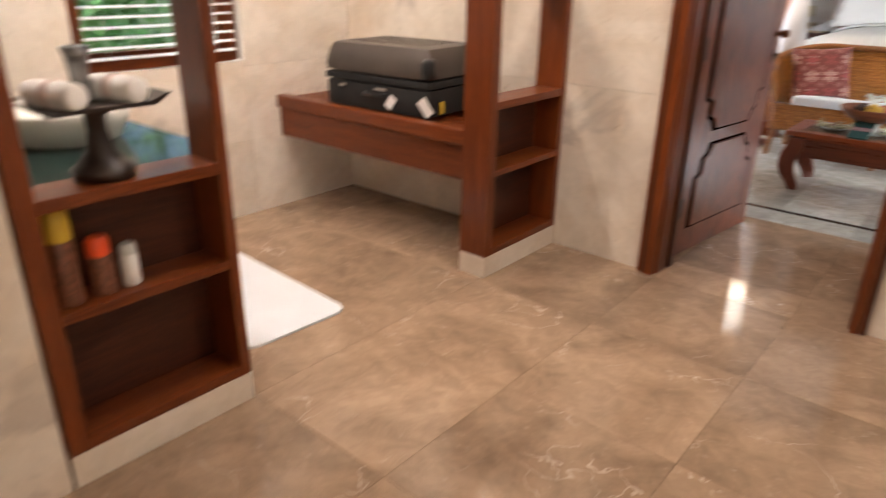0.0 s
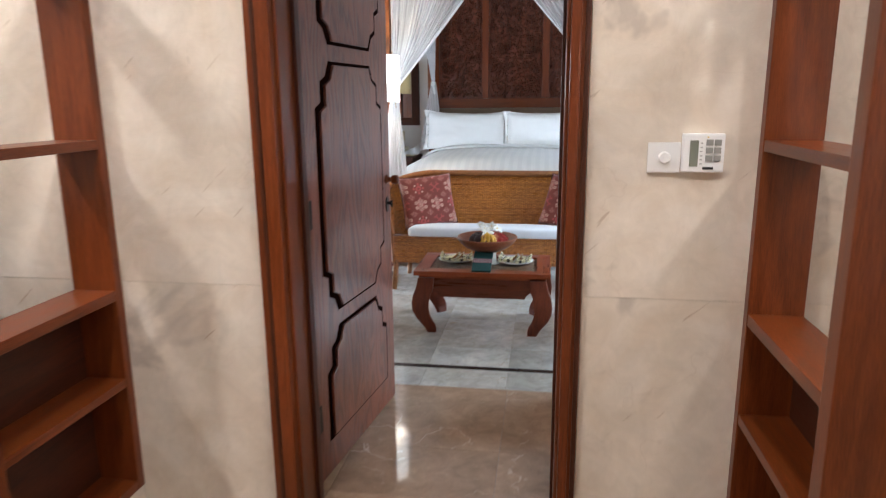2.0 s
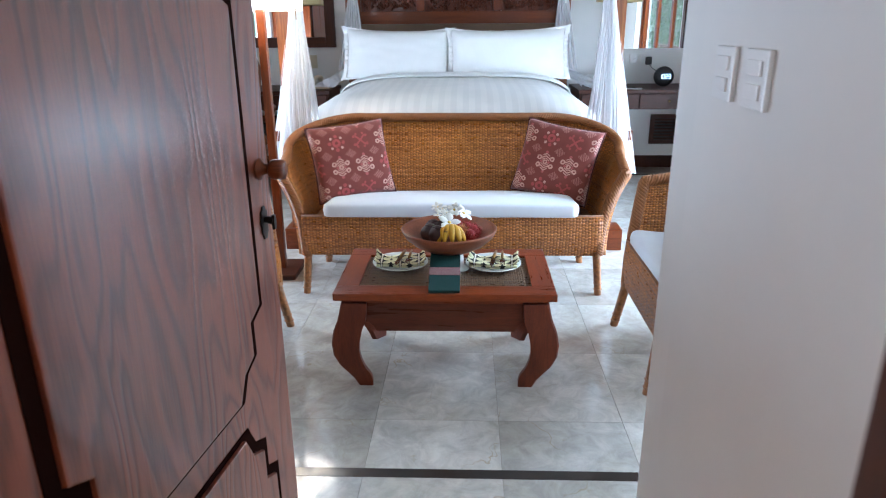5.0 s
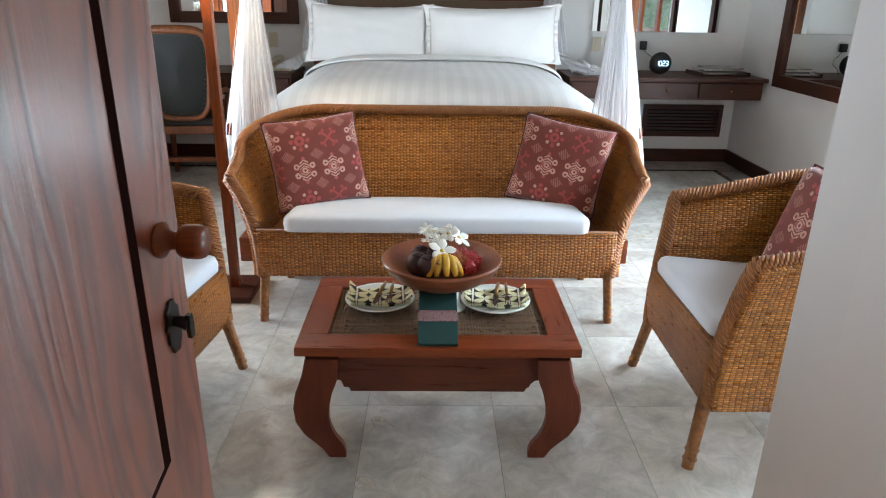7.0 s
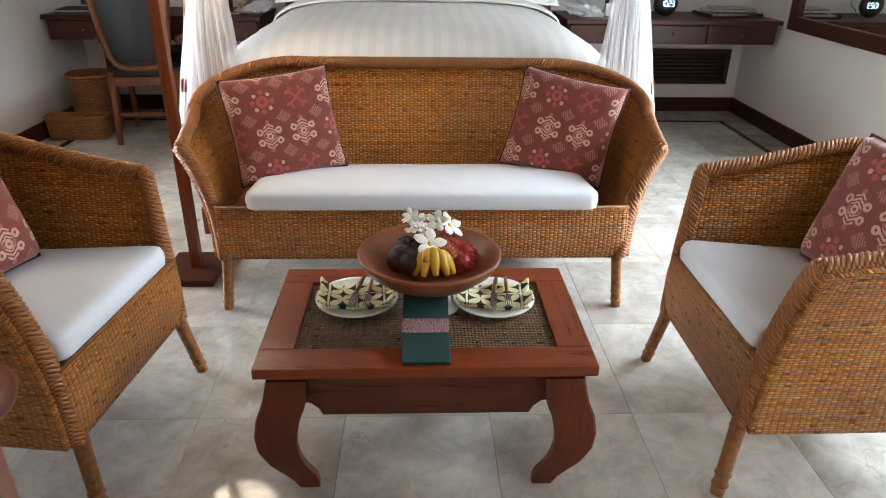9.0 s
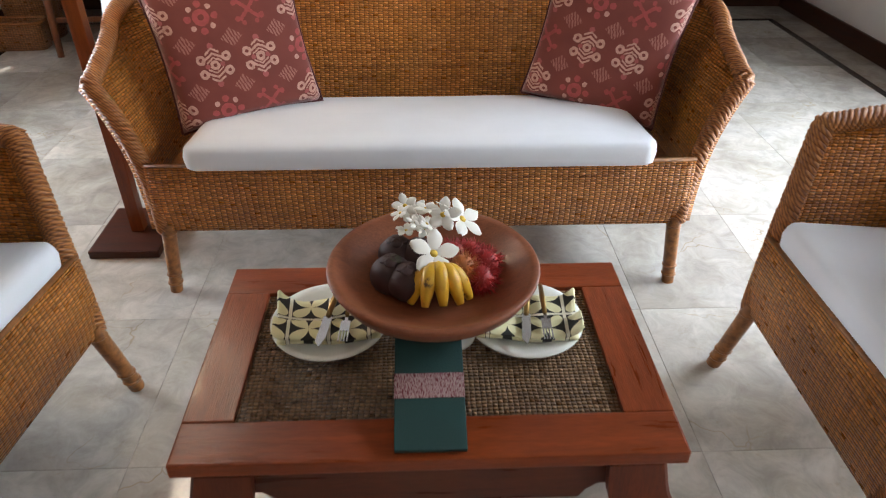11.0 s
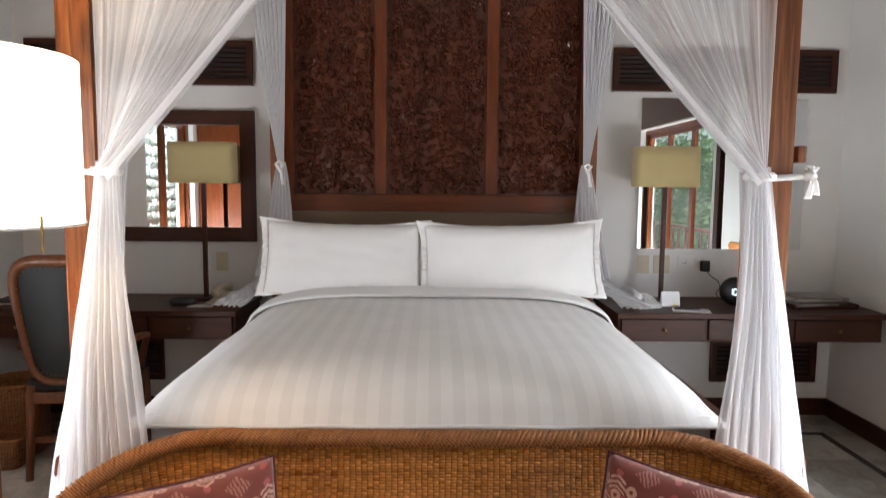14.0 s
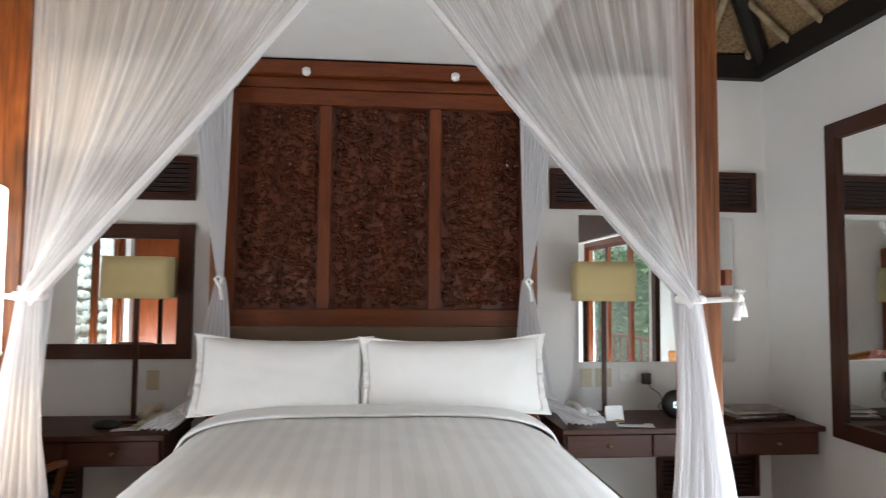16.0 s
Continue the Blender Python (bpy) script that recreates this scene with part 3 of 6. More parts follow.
w3 = window("window_3", W - .08, 3.44, 4.3, .86, 1.9, (), "wood-framed bathroom window with blinds", leaf=.03)

pelmet = thing("window_pelmet", "dark wooden beam above the garden doors", "pelmet", kind="structure")
part("board", boxes((E - .05, 6.75, 2.13, E - .002, 9.1, 2.5), bevel=.005), DARK_Y, pelmet)

# ---- door ----
trim = thing("door_frame", "reddish wooden door casing with stepped mouldings", "door frame", kind="structure")
for x0, x1, s in ((-.398, -.340, 1), (.527, .566, -1)):
    front = 5.015 if s > 0 else 5.034
    part("casing", boxes((x0, front, 0, x1, 5.06, 2.2), bevel=.006), RED_Z, trim)
    e = x1 if s > 0 else x0
    reach = .022 if s > 0 else .014
    part("moulding", boxes((e - reach, front - .012, 0, e + reach, 5.205, 2.13), (e + s * reach - .010, front + .02, 0, e + s * reach + .010, 5.205, 2.13), bevel=.006), RED_Z, trim)
    part("bead", boxes((e - s * .030 - .006, front - .008, 0, e - s * .030 + .006, front + .004, 2.13), bevel=.004), DARK_Z, trim)
part("door_stop", boxes((-.308, 5.15, 0, -.296, 5.19, 2.1), (.494, 5.15, 0, .507, 5.19, 2.1), bevel=.003), DARK_Z, trim)
part("head_casing", boxes((-.398, 5.015, 2.2, .566, 5.06, 2.28), (-.340, 5.0, 2.13, .520, 5.205, 2.2), bevel=.006), RED_X, trim)


def door_leaf():
    """Leaf in its own frame: x along its width from the hinge, y its thickness, front towards -y."""
    L, H, T = .80, 2.10, .042
    a = math.atan2(6.045 - 5.262, -.231 + .33)
    d = thing("door_1", "open dark teak door with carved raised panels", "door", pose(-.33, 5.262, .012, 0, 0, math.degrees(a)), kind="structure")
    part("leaf", boxes((0, 0, 0, L, T, H), bevel=.004), DOOR_WOOD, d)

    def panel(x0, x1, z0, z1, flip_low, flip_high):
        n = .045
        low = [(x0, z0 + .16), (x0 + n, z0 + .14), (x0 + n, z0 + .07), (x0 + 2 * n, z0 + .05), (x0 + 2.6 * n, z0)] if flip_low else [(x0, z0)]
        low2 = [(x1 - 2.6 * n, z0), (x1 - 2 * n, z0 + .05), (x1 - n, z0 + .07), (x1 - n, z0 + .14), (x1, z0 + .16)] if flip_low else [(x1, z0)]
        up = [(x1, z1 - .16), (x1 - n, z1 - .14), (x1 - n, z1 - .07), (x1 - 2 * n, z1 - .05), (x1 - 2.6 * n, z1)] if flip_high else [(x1, z1)]
        up2 = [(x0 + 2.6 * n, z1), (x0 + 2 * n, z1 - .05), (x0 + n, z1 - .07), (x0 + n, z1 - .14), (x0, z1 - .16)] if flip_high else [(x0, z1)]
        return low + low2 + up + up2

    for spec in ((.12, .68, .62, 1.50, True, True), (.12, .68, .14, .54, False, True), (.12, .68, 1.58, 1.98, True, False)):
        for y0, y1 in ((T - .001, T + .010), (-.010, .001)):
            outline = panel(*spec)
            part("raised_panel", prism(outline, "y", y0, y1, .004), DOOR_WOOD, d)
            cx = (min(p[0] for p in outline) + max(p[0] for p in outline)) / 2
            cz = (min(p[1] for p in outline) + max(p[1] for p in outline)) / 2
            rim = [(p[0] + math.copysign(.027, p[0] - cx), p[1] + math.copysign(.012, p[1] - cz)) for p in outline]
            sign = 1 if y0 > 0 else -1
            # flat dark sheet on the leaf, painted in place of a groove's shade
            part("panel_groove", prism(rim, "y", y0 + (.0005 if sign > 0 else .008), y1 - (.008 if sign > 0 else .0005)), GROOVE_SHADE, d, "flat dark sheet standing in for a groove's shade")
    for side in (-1, 1):
        y = T if side > 0 else 0
        part("knob", lathe([(.020, 0), (.021, .004), (.014, .008), (.011, .014), (.010, .022), (.013, .025), (.0185, .028), (.020, .034), (.020, .048), (.018, .054), (.012, .057), (.004, .058)], 28), RED_Z, d,
             "turned wooden door knob", "all", pose(.755, y, 1.038, -90 * side))
        plate = [(-.006, -.034), (.006, -.034), (.009, -.026), (.014, -.020), (.014, -.006), (.018, .002), (.014, .010), (.014, .022), (.008, .027), (.005, .034), (-.005, .034), (-.008, .027), (-.014, .022),
                 (-.014, .010), (-.018, .002), (-.014, -.006), (-.014, -.020), (-.009, -.026)]
        part("lock_plate", prism(plate, "y", *sorted((0, .004 * side)), .001), IRON, d, "dark iron lock plate", m=pose(.755, y, .928))
        part("latch", tube([(0, 0, .006), (0, .012 * side, .006), (0, .022 * side, .004)], lambda f: .006 + .003 * f, 12), IRON, d, smooth=True, m=pose(.755, y, .928))
        part("thumb_turn", prism([(-.004, -.016), (.004, -.016), (.006, .0), (.004, .014), (-.004, .014), (-.006, 0)], "y", *sorted((.020 * side, .026 * side)), .001), IRON, d, m=pose(.755, y, .931))
    for z in (.25, 1.0, 1.82):
        part("hinge", tube([(0, 0, z - .05), (0, 0, z + .05)], .008, 10, boxes((-.002, -.003, z - .05, .03, .001, z + .05))), IRON, d)
    return d


door_leaf()


# ---- marble tiles of floors and walls are laid at the end of the file ----

# ---- wicker seats ----
def seat_shell(half, depth, seat, arm, back, flare, lean):
    """Side-back-side wicker wall. s runs from one arm tip round the back to the other; v from its foot to its rim."""
    rc = min(.24, half * .55)
    straight = depth - rc
    arc = rc * math.pi / 2
    total = 2 * straight + 2 * arc + 2 * (half - rc)

    def plan(s):
        d = s * total
        flip = d > total / 2
        if flip:
            d = total - d
        if d < straight:
            p, n = (-half, d), (-1, 0)
        elif d < straight + arc:
            t = (d - straight) / rc
            p, n = (-half + rc - rc * math.cos(t), straight + rc * math.sin(t)), (-math.cos(t), math.sin(t))
        else:
            p, n = (-half + rc + (d - straight - arc), depth), (0, 1)
        x, y, nx, ny = p[0], p[1], n[0], n[1]
        return (-x, y, -nx, ny, d) if flip else (x, y, nx, ny, d)

    def rim(d):
        t = min(1, d / (straight + arc))
        t = t * t * (3 - 2 * t)
        return arm + (back - arm) * t

    def point(s, v, off=0.0):
        x, y, nx, ny, d = plan(s)
        top = rim(d)
        front = max(0, 1 - d / .12)
        out = (flare * (v ** 2.5)) * abs(nx) + lean * v * ny + off
        z = seat + (top - seat) * v
        yy = y + ny * out + front * (.05 * v * v) 
        return (x + nx * out, yy, z)

    return point, total


def legs(parent, spots, height, splay):
    for x, y, sx, sy in spots:
        bm = tube([(x + sx * splay * k / 8, y + sy * splay * k / 8, height - (height) * k / 8) for k in range(9)], lambda t: .021 - .003 * t, 12)
        for z in (.03, .06, height - .03):
            f = 1 - z / height
            lathe([(.020, -.004), (.0225, 0), (.020, .004)], 12, (x + sx * splay * f, y + sy * splay * f, z), bm)
        part("leg", bm, RATTAN, parent, smooth=True)


def plait(points):
    """Rim of five rattan strands wound round a line, with a core."""
    pts = [Vector(p) for p in points]
    fine, run = [], 0.0
    for a, b in zip(pts, pts[1:]):
        n = max(1, int((b - a).length / .005))
        for k in range(n):
            fine.append((a.lerp(b, k / n), run + (b - a).length * k / n))
        run += (b - a).length
    bm = tube(pts, .019, 8)
    up = Vector((0, 0, 1))
    for strand in range(5):
        line = []
        for k, (p, d) in enumerate(fine):
            q = fine[min(k + 1, len(fine) - 1)][0] - fine[max(k - 1, 0)][0]
            q.normalize()
            side = q.cross(Vector((.3, .2, 1))).normalized()
            top = side.cross(q)
            a = d * 95.0 + strand * math.pi * 2 / 5
            line.append(p + .0175 * (math.cos(a) * side + math.sin(a) * top))
        tube(line, .0078, 5, bm)
    return bm


def wicker_seat(name, label, category, m, half, depth, arm, back, back_lean, flare, group="", mid_legs=False):
    t = thing(name, label, category, m, group)
    seat_z, low = .41, .205
    point, total = seat_shell(half, depth, low, arm, back, flare, back_lean)
    nu = max(48, int(total / .02))
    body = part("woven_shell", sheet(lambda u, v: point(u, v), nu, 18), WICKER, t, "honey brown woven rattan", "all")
    body.modifiers.new("thickness", "SOLIDIFY").thickness = .028
    rim_pts = [point(k / 160, 1.0, -.008) for k in range(161)]
    front_l = [point(0, v / 12, -.008) for v in range(13)]
    front_r = [point(1, v / 12, -.008) for v in range(13)]
    part("rim", plait(front_l[:-1] + rim_pts + front_r[::-1][1:]), RIM, t, "braided rattan rim", "all")
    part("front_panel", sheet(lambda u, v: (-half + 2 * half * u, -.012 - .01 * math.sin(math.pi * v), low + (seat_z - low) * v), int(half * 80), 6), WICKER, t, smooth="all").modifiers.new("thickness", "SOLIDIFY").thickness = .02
    part("seat_deck", boxes((-half + .01, .0, seat_z - .10, half - .01, depth - .02, seat_z - .075), bevel=.008), RATTAN, t)
    part("front_rail", tube([(-half, -.010, seat_z), (0, -.010, seat_z), (half, -.010, seat_z)], .006, 8), RATTAN, t, smooth="all")
    spots = [(-half + .02, 0, -1, -1), (half - .02, 0, 1, -1), (-half + .04, depth - .05, -1, 1), (half - .04, depth - .05, 1, 1)]
    if mid_legs:
        spots += [(0, .0, 0, -.2), (0, depth - .05, 0, 1)]
    legs(t, spots, low + .02, .018 if mid_legs else .035)
    return t


def cushion(name, label, category, m, w, d, h, material, edge=None, puff=.5, parent=None, group=""):
    """A soft block, rounded at all edges; UV in metres on its faces."""
    def top(sign):
        def fn(u, v):
            x, y = (u - .5), (v - .5)
            k = max(0, 1 - (2 * abs(x)) ** 6) * max(0, 1 - (2 * abs(y)) ** 6)
            pin = 1 - .06 * (abs(2 * x) ** 2) * (abs(2 * y) ** 2) * puff if puff else 1
            bulge = 1 + .25 * puff * (1 - (2 * x) ** 2) * (1 - (2 * y) ** 2)
            corner = 1 - .06 * puff * ((1 - (2 * x) ** 2) * (abs(2 * y) ** 8) + (1 - (2 * y) ** 2) * (abs(2 * x) ** 8))
            return (x * w * corner, y * d * corner, h / 2 + sign * (h / 2) * (k ** .35) * bulge * pin)
        return fn
    bm = sheet(top(1), 28, 28)
    sheet(top(-1), 28, 28, bm)
    bmesh.ops.remove_doubles(bm, verts=bm.verts, dist=.0004)
    bmesh.ops.recalc_face_normals(bm, faces=bm.faces)
    t = thing(name, label, category, m, group)
    part("cover", bm, material, t, smooth="all")
    if edge:
        loop = []
        for a, b in ((0, 0), (1, 0), (1, 1), (0, 1)):
            c, e = {(0, 0): (1, 0), (1, 0): (0, 1), (1, 1): (-1, 0), (0, 1): (0, -1)}[(a, b)]
            for k in range(20):
                f = k / 20
                loop.append(top(1)(a + c * f, b + e * f))
        part("piping", tube(loop + loop[:1], .0045, 6), edge, t, smooth="all")
    return t


def braid():
    k = Nodes("braided_rim")
    v = k.add("TexCoord").outputs["Object"]
    s = k.add("TexWave", {"Vector": v, "Scale": 60.0, "Distortion": 2.5, "Detail": 2.0}, bands_direction="DIAGONAL").outputs["Fac"]
    n = k.noise(v, 40.0, 4)
    c = k.mix(k.ramp(k.math("ADD", k.math("MULTIPLY", s, .5), k.math("MULTIPLY", n, .5)), (.25, 0.0), (.75, 1.0)), (.15, .046, .010), (.42, .165, .038))
    k.bump(n, .3, .002)
    return k.finish(c, .55)


RIM = braid()

# sofa: front at y 7.9, from x -0.65 to 0.85
SX = .10
sofa = wicker_seat("wicker_sofa", "honey brown woven rattan sofa with flared arms", "sofa", pose(SX, 7.905, 0), .745, .49, .615, .808, .125, .115, mid_legs=True)
def seat_pad(label, m, w, d, h, group="", front=.05, rear=.09):
    """A canvas box cushion with rounded plan corners; origin under its middle."""
    t = thing("seat_cushion", label, "seat cushion", m, group)

    def ring(inset, z, swell=0.0):
        pts = []
        for sx, sy, r0, a0 in ((1, 1, rear, 0), (-1, 1, rear, 90), (-1, -1, front, 180), (1, -1, front, 270)):
            r = max(.012, r0 - inset)
            cx, cy = sx * (w / 2 - inset - r), sy * (d / 2 - inset - r)
            for k in range(9):
                a = radians(a0 + k * 90 / 8)
                pts.append((cx + r * math.cos(a), cy + r * math.sin(a)))
        out = []
        for k in range(len(pts)):
            a, b = pts[k], pts[(k + 1) % len(pts)]
            n = 12 if k % 9 == 8 else 1
            for j in range(n):
                x, y = a[0] + (b[0] - a[0]) * j / n, a[1] + (b[1] - a[1]) * j / n
                wave = .003 * noise.noise(Vector((x * 7, y * 7, z * 9))) + .002 * noise.noise(Vector((x * 19, y * 19, z * 14 + 5)))
                out.append((x * (1 + wave), y * (1 + wave), z + swell + (.004 * noise.noise(Vector((x * 6, y * 6, 1))) if swell else 0)))
        return out
    bm = bmesh.new()
    rows = [ring(.010, .001), ring(.002, .006), ring(0, .016), ring(-.003, h * .5), ring(0, h - .016), ring(.004, h - .007), ring(.013, h - .001)]
    rows += [ring(i, h, .002 + .006 * f) for i, f in ((.03, .3), (.06, .6), (.10, .85), (.15, 1.0), (d / 2 - .03, 1.0))]
    loops = [[bm.verts.new(p) for p in row] for row in rows]
    n = len(loops[0])
    for a, b in zip(loops, loops[1:]):
        for k in range(n):
            bm.faces.new((a[k], a[(k + 1) % n], b[(k + 1) % n], b[k]))
    bm.faces.new(loops[0][::-1])
    bm.faces.new(loops[-1])
    part("cover", bm, WHITE_SEAT, t, smooth="all")
    return t


def propped(centre, yaw, back, roll):
    """Axes of a pillow standing at its centre: yaw turns it, back leans it, roll tips it sideways."""
    return Matrix.Translation(centre) @ pose(0, 0, 0, 0, 0, yaw) @ pose(0, 0, 0, 0, roll, 0) @ pose(0, 0, 0, 90 - back, 0, 0) @ Matrix.Translation((0, 0, -.055))


seat_pad("flat white canvas cushion on the wicker sofa", pose(SX - .003, 8.080, .389, -6), 1.25, .47, .068, front=.04, rear=.20)
cushion("ikat_pillow", "maroon ikat pillow leaning on the sofa's back", "pillow", propped((-.437, 8.215, .622), 25, 20, -4), .42, .40, .11, IKAT, IKAT_EDGE, 1.0, group="ikat pillows")
cushion("ikat_pillow", "maroon ikat pillow propped askew in the sofa's corner", "pillow", propped((.655, 8.265, .606), -24, 20, 8), .42, .40, .11, IKAT, IKAT_EDGE, 1.0, group="ikat pillows")

# armchairs: local front edge at y 0, facing -y
for x, y, rz, side in ((-.70, 7.20, 83, -1), (.885, 7.228, -90, 1)):
    m = pose(x, y, 0, 0, 0, rz)
    wicker_seat("wicker_armchair", "honey brown woven rattan armchair beside the coffee table", "armchair", m, .285, .56, .668, .765, .05, .045, "wicker armchairs")
    seat_pad("flat white canvas cushion on a wicker armchair", m @ pose(0, .245, .390, -5), .52, .52, .062, "armchair cushions", .035, .12)
    cushion("ikat_pillow", "maroon ikat pillow leaning in a wicker armchair", "pillow", m @ propped((0, .41, .635), 6 * side, 18, 0), .38, .38, .11, IKAT, IKAT_EDGE, 1.0, group="ikat pillows")


# ---- coffee table ----
def coffee_table():
    x0, x1, y0, y1, top = -.308, .503, 6.942, 7.450, .392
    t = thing("coffee_table", "reddish teak opium table with curved legs and woven inlay", "coffee table", pose((x0 + x1) / 2, (y0 + y1) / 2, 0))
    hx, hy, b = (x1 - x0) / 2, (y1 - y0) / 2, .085
    th = .028
    for s in (-1, 1):
        ys = sorted((s * hy, s * (hy - b)))
        part("top_rail", boxes((-hx, ys[0], top - th, hx, ys[1], top), bevel=.004), TABLE_X, t)
        xs = sorted((s * hx, s * (hx - b)))
        part("top_stile", boxes((xs[0], -hy + b + .0008, top - th, xs[1], hy - b - .0008, top), bevel=.003), TABLE_Y, t)
    part("woven_inlay", sheet(lambda u, v: (-hx + b + (2 * hx - 2 * b) * u, -hy + b + (2 * hy - 2 * b) * v, top - .010), 8, 8), MAT_WEAVE, t, "dark woven rattan panel")
    part("underside", boxes((-hx + b - .01, -hy + b - .01, top - .026, hx - b + .01, hy - b + .01, top - .018)), DARK_X, t)
    part("step_moulding", boxes((-hx + .03, -hy + .03, top - th - .022, hx - .03, hy - .03, top - th), bevel=.005), TABLE_X, t)
    for s in (-1, 1):
        y = s * (hy - .055)
        ends = [(-hx + .15, .225), (-hx + .14, .245), (-hx + .12, .262), (-hx + .05, .265), (-hx + .05, top - th - .02)]
        outline = ends + [(-p[0], p[1]) for p in ends[::-1]]
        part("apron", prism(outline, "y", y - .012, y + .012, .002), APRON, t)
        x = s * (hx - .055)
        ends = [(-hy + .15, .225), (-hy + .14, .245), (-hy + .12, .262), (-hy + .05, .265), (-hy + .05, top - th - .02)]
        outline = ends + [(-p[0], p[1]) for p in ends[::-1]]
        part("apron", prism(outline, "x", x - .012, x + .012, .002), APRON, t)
    # one curved leg, bulging outwards and curling in at the foot, sweeping round the corner
    h0 = top - th - .015
    outer = [(.026, h0), (.010, .30), (-.006, .25), (-.014, .20), (-.010, .15), (.010, .10), (.036, .06), (.060, .025), (.074, 0)]
    inner = [(.128, 0), (.130, .03), (.124, .06), (.108, .085), (.094, .12), (.088, .16), (.092, .20), (.104, .24), (.116, .262), (.12, h0)]
    for sx in (-1, 1):
        for sy in (-1, 1):
            bm = bmesh.new()
            rings = []
            for k in range(25):
                f = k / 24

                def along(line):
                    p = f * (len(line) - 1)
                    j = min(int(p), len(line) - 2)
                    a = p - j
                    return Vector(line[j]).lerp(Vector(line[j + 1]), a)
                o, i = along(outer), along(inner[::-1])
                z = (o[1] + i[1]) / 2
                w = max(.055, min(.105, (i[0] - o[0])))
                lo, hi = o[0], o[0] + w
                rings.append([bm.verts.new((sx * (hx - a), sy * (hy - c), z)) for a, c in ((lo + .006, lo * .4), (hi, lo * .4), (hi, lo * .4 + .02), (lo + .02, lo * .4 + .058), (lo, lo * .4 + .058), (lo, lo * .4 + .006))])
            for a, c in zip(rings, rings[1:]):
                for j in range(6):
                    bm.faces.new((a[j], a[(j + 1) % 6], c[(j + 1) % 6], c[j]))
            bm.faces.new(rings[0][::-1]), bm.faces.new(rings[-1])
            bmesh.ops.recalc_face_normals(bm, faces=bm.faces)
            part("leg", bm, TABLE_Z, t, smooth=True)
    return t


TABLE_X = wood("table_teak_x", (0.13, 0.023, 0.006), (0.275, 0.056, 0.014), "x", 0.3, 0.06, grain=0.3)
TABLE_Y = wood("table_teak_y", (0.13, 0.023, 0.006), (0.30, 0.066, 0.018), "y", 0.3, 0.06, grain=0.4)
# apron and legs carry a darker teak tone than the top
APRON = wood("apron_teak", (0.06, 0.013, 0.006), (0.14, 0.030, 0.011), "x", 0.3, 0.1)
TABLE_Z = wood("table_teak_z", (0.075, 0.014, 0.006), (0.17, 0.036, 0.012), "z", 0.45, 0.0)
MAT_WEAVE = wicker("dark_mat_weave", (0.07, 0.034, 0.014), (0.26, 0.145, 0.06), 0.009, 0.008)
coffee_table()


# ---- four-poster bed ----
BX, FOOT, HEAD = .09, 8.655, 10.86
bed = thing("four_poster_bed", "teak four-poster bed with carved headboard", "bed", pose(BX, 9.7, 0))


def bedpart(name, bm, material, label="", smooth=False):
    return part(name, bm, material, bed, label, smooth, pose(-BX, -9.7, 0))


for s in (-1, 1):
    x = BX + s * .932
    px = x if s < 0 else x - .028
    bedpart("post", boxes((px - .045, FOOT - .05, .10, px + .045, FOOT + .05, 3.06), bevel=.007), POST_WOOD, "knotty teak post")
    bedpart("post_base", boxes((x - .085, FOOT - .085, 0, x + .085, FOOT + .085, .13), bevel=.008), RED_X)
    bedpart("rear_post", boxes((x - .035, HEAD - .035, 0, x + .035, HEAD + .035, 3.06), bevel=.006), POST_WOOD)
    bedpart("side_rail", boxes((x - .045 - s * .035, FOOT + .05, .60, x + .045 - s * .035, HEAD - .035, .735), bevel=.008), DARK_Y)
    bedpart("side_panel", boxes((x - .02 - s * .06, FOOT + .05, .12, x + .02 - s * .06, HEAD - .035, .60)), DARK_Y)
    bedpart("canopy_beam", boxes((x - .035, FOOT + .05, 2.99, x + .035, HEAD - .035, 3.06), bevel=.005), RED_Y)
bedpart("foot_rail", boxes((BX - 1.04, FOOT - .045, .655, BX + 1.04, FOOT + .055, .715), bevel=.014), RED_X)
bedpart("foot_panel", boxes((BX - .88, FOOT - .015, .12, BX + .88, FOOT + .02, .655), bevel=.004), RED_X)
bedpart("canopy_beam", boxes((BX - .88, FOOT - .035, 2.99, BX + .88, FOOT + .035, 3.06), bevel=.005), RED_X)
bedpart("slat_base", boxes((BX - .87, FOOT + .06, .45, BX + .87, HEAD - .04, .58)), DARK_X)

# headboard: upholstered pad below, three carved panels in a teak frame above
HY = N
hx0, hx1 = -.825, 1.03
bedpart("headboard_pad", boxes((hx0, HY - .11, .55, hx1, HY - .012, 1.29), bevel=.02), PAD, "taupe upholstered headboard pad", True)
bedpart("headboard_stile", boxes((hx0, HY - .075, 1.29, hx0 + .065, HY - .004, 2.73), bevel=.005), RED_Z)
bedpart("headboard_stile", boxes((hx1 - .05, HY - .075, 1.29, hx1, HY - .004, 2.73), bevel=.005), RED_Z)
bedpart("headboard_rail", boxes((hx0 + .066, HY - .08, 1.29, hx1 - .051, HY - .004, 1.395), bevel=.005), RED_X)
bedpart("headboard_rail", boxes((hx0 + .066, HY - .08, 2.64, hx1 - .051, HY - .004, 2.735), bevel=.005), RED_X)
bedpart("headboard_cornice", boxes((hx0 - .01, HY - .10, 2.737, hx1 + .01, HY - .004, 2.80), (hx0 - .02, HY - .15, 2.802, hx1 + .02, HY - .004, 2.89), bevel=.008), RED_X)
for x in (-.233, .44):
    bedpart("divider", boxes((x - .036, HY - .07, 1.396, x + .036, HY - .004, 2.639), bevel=.005), RED_Z)


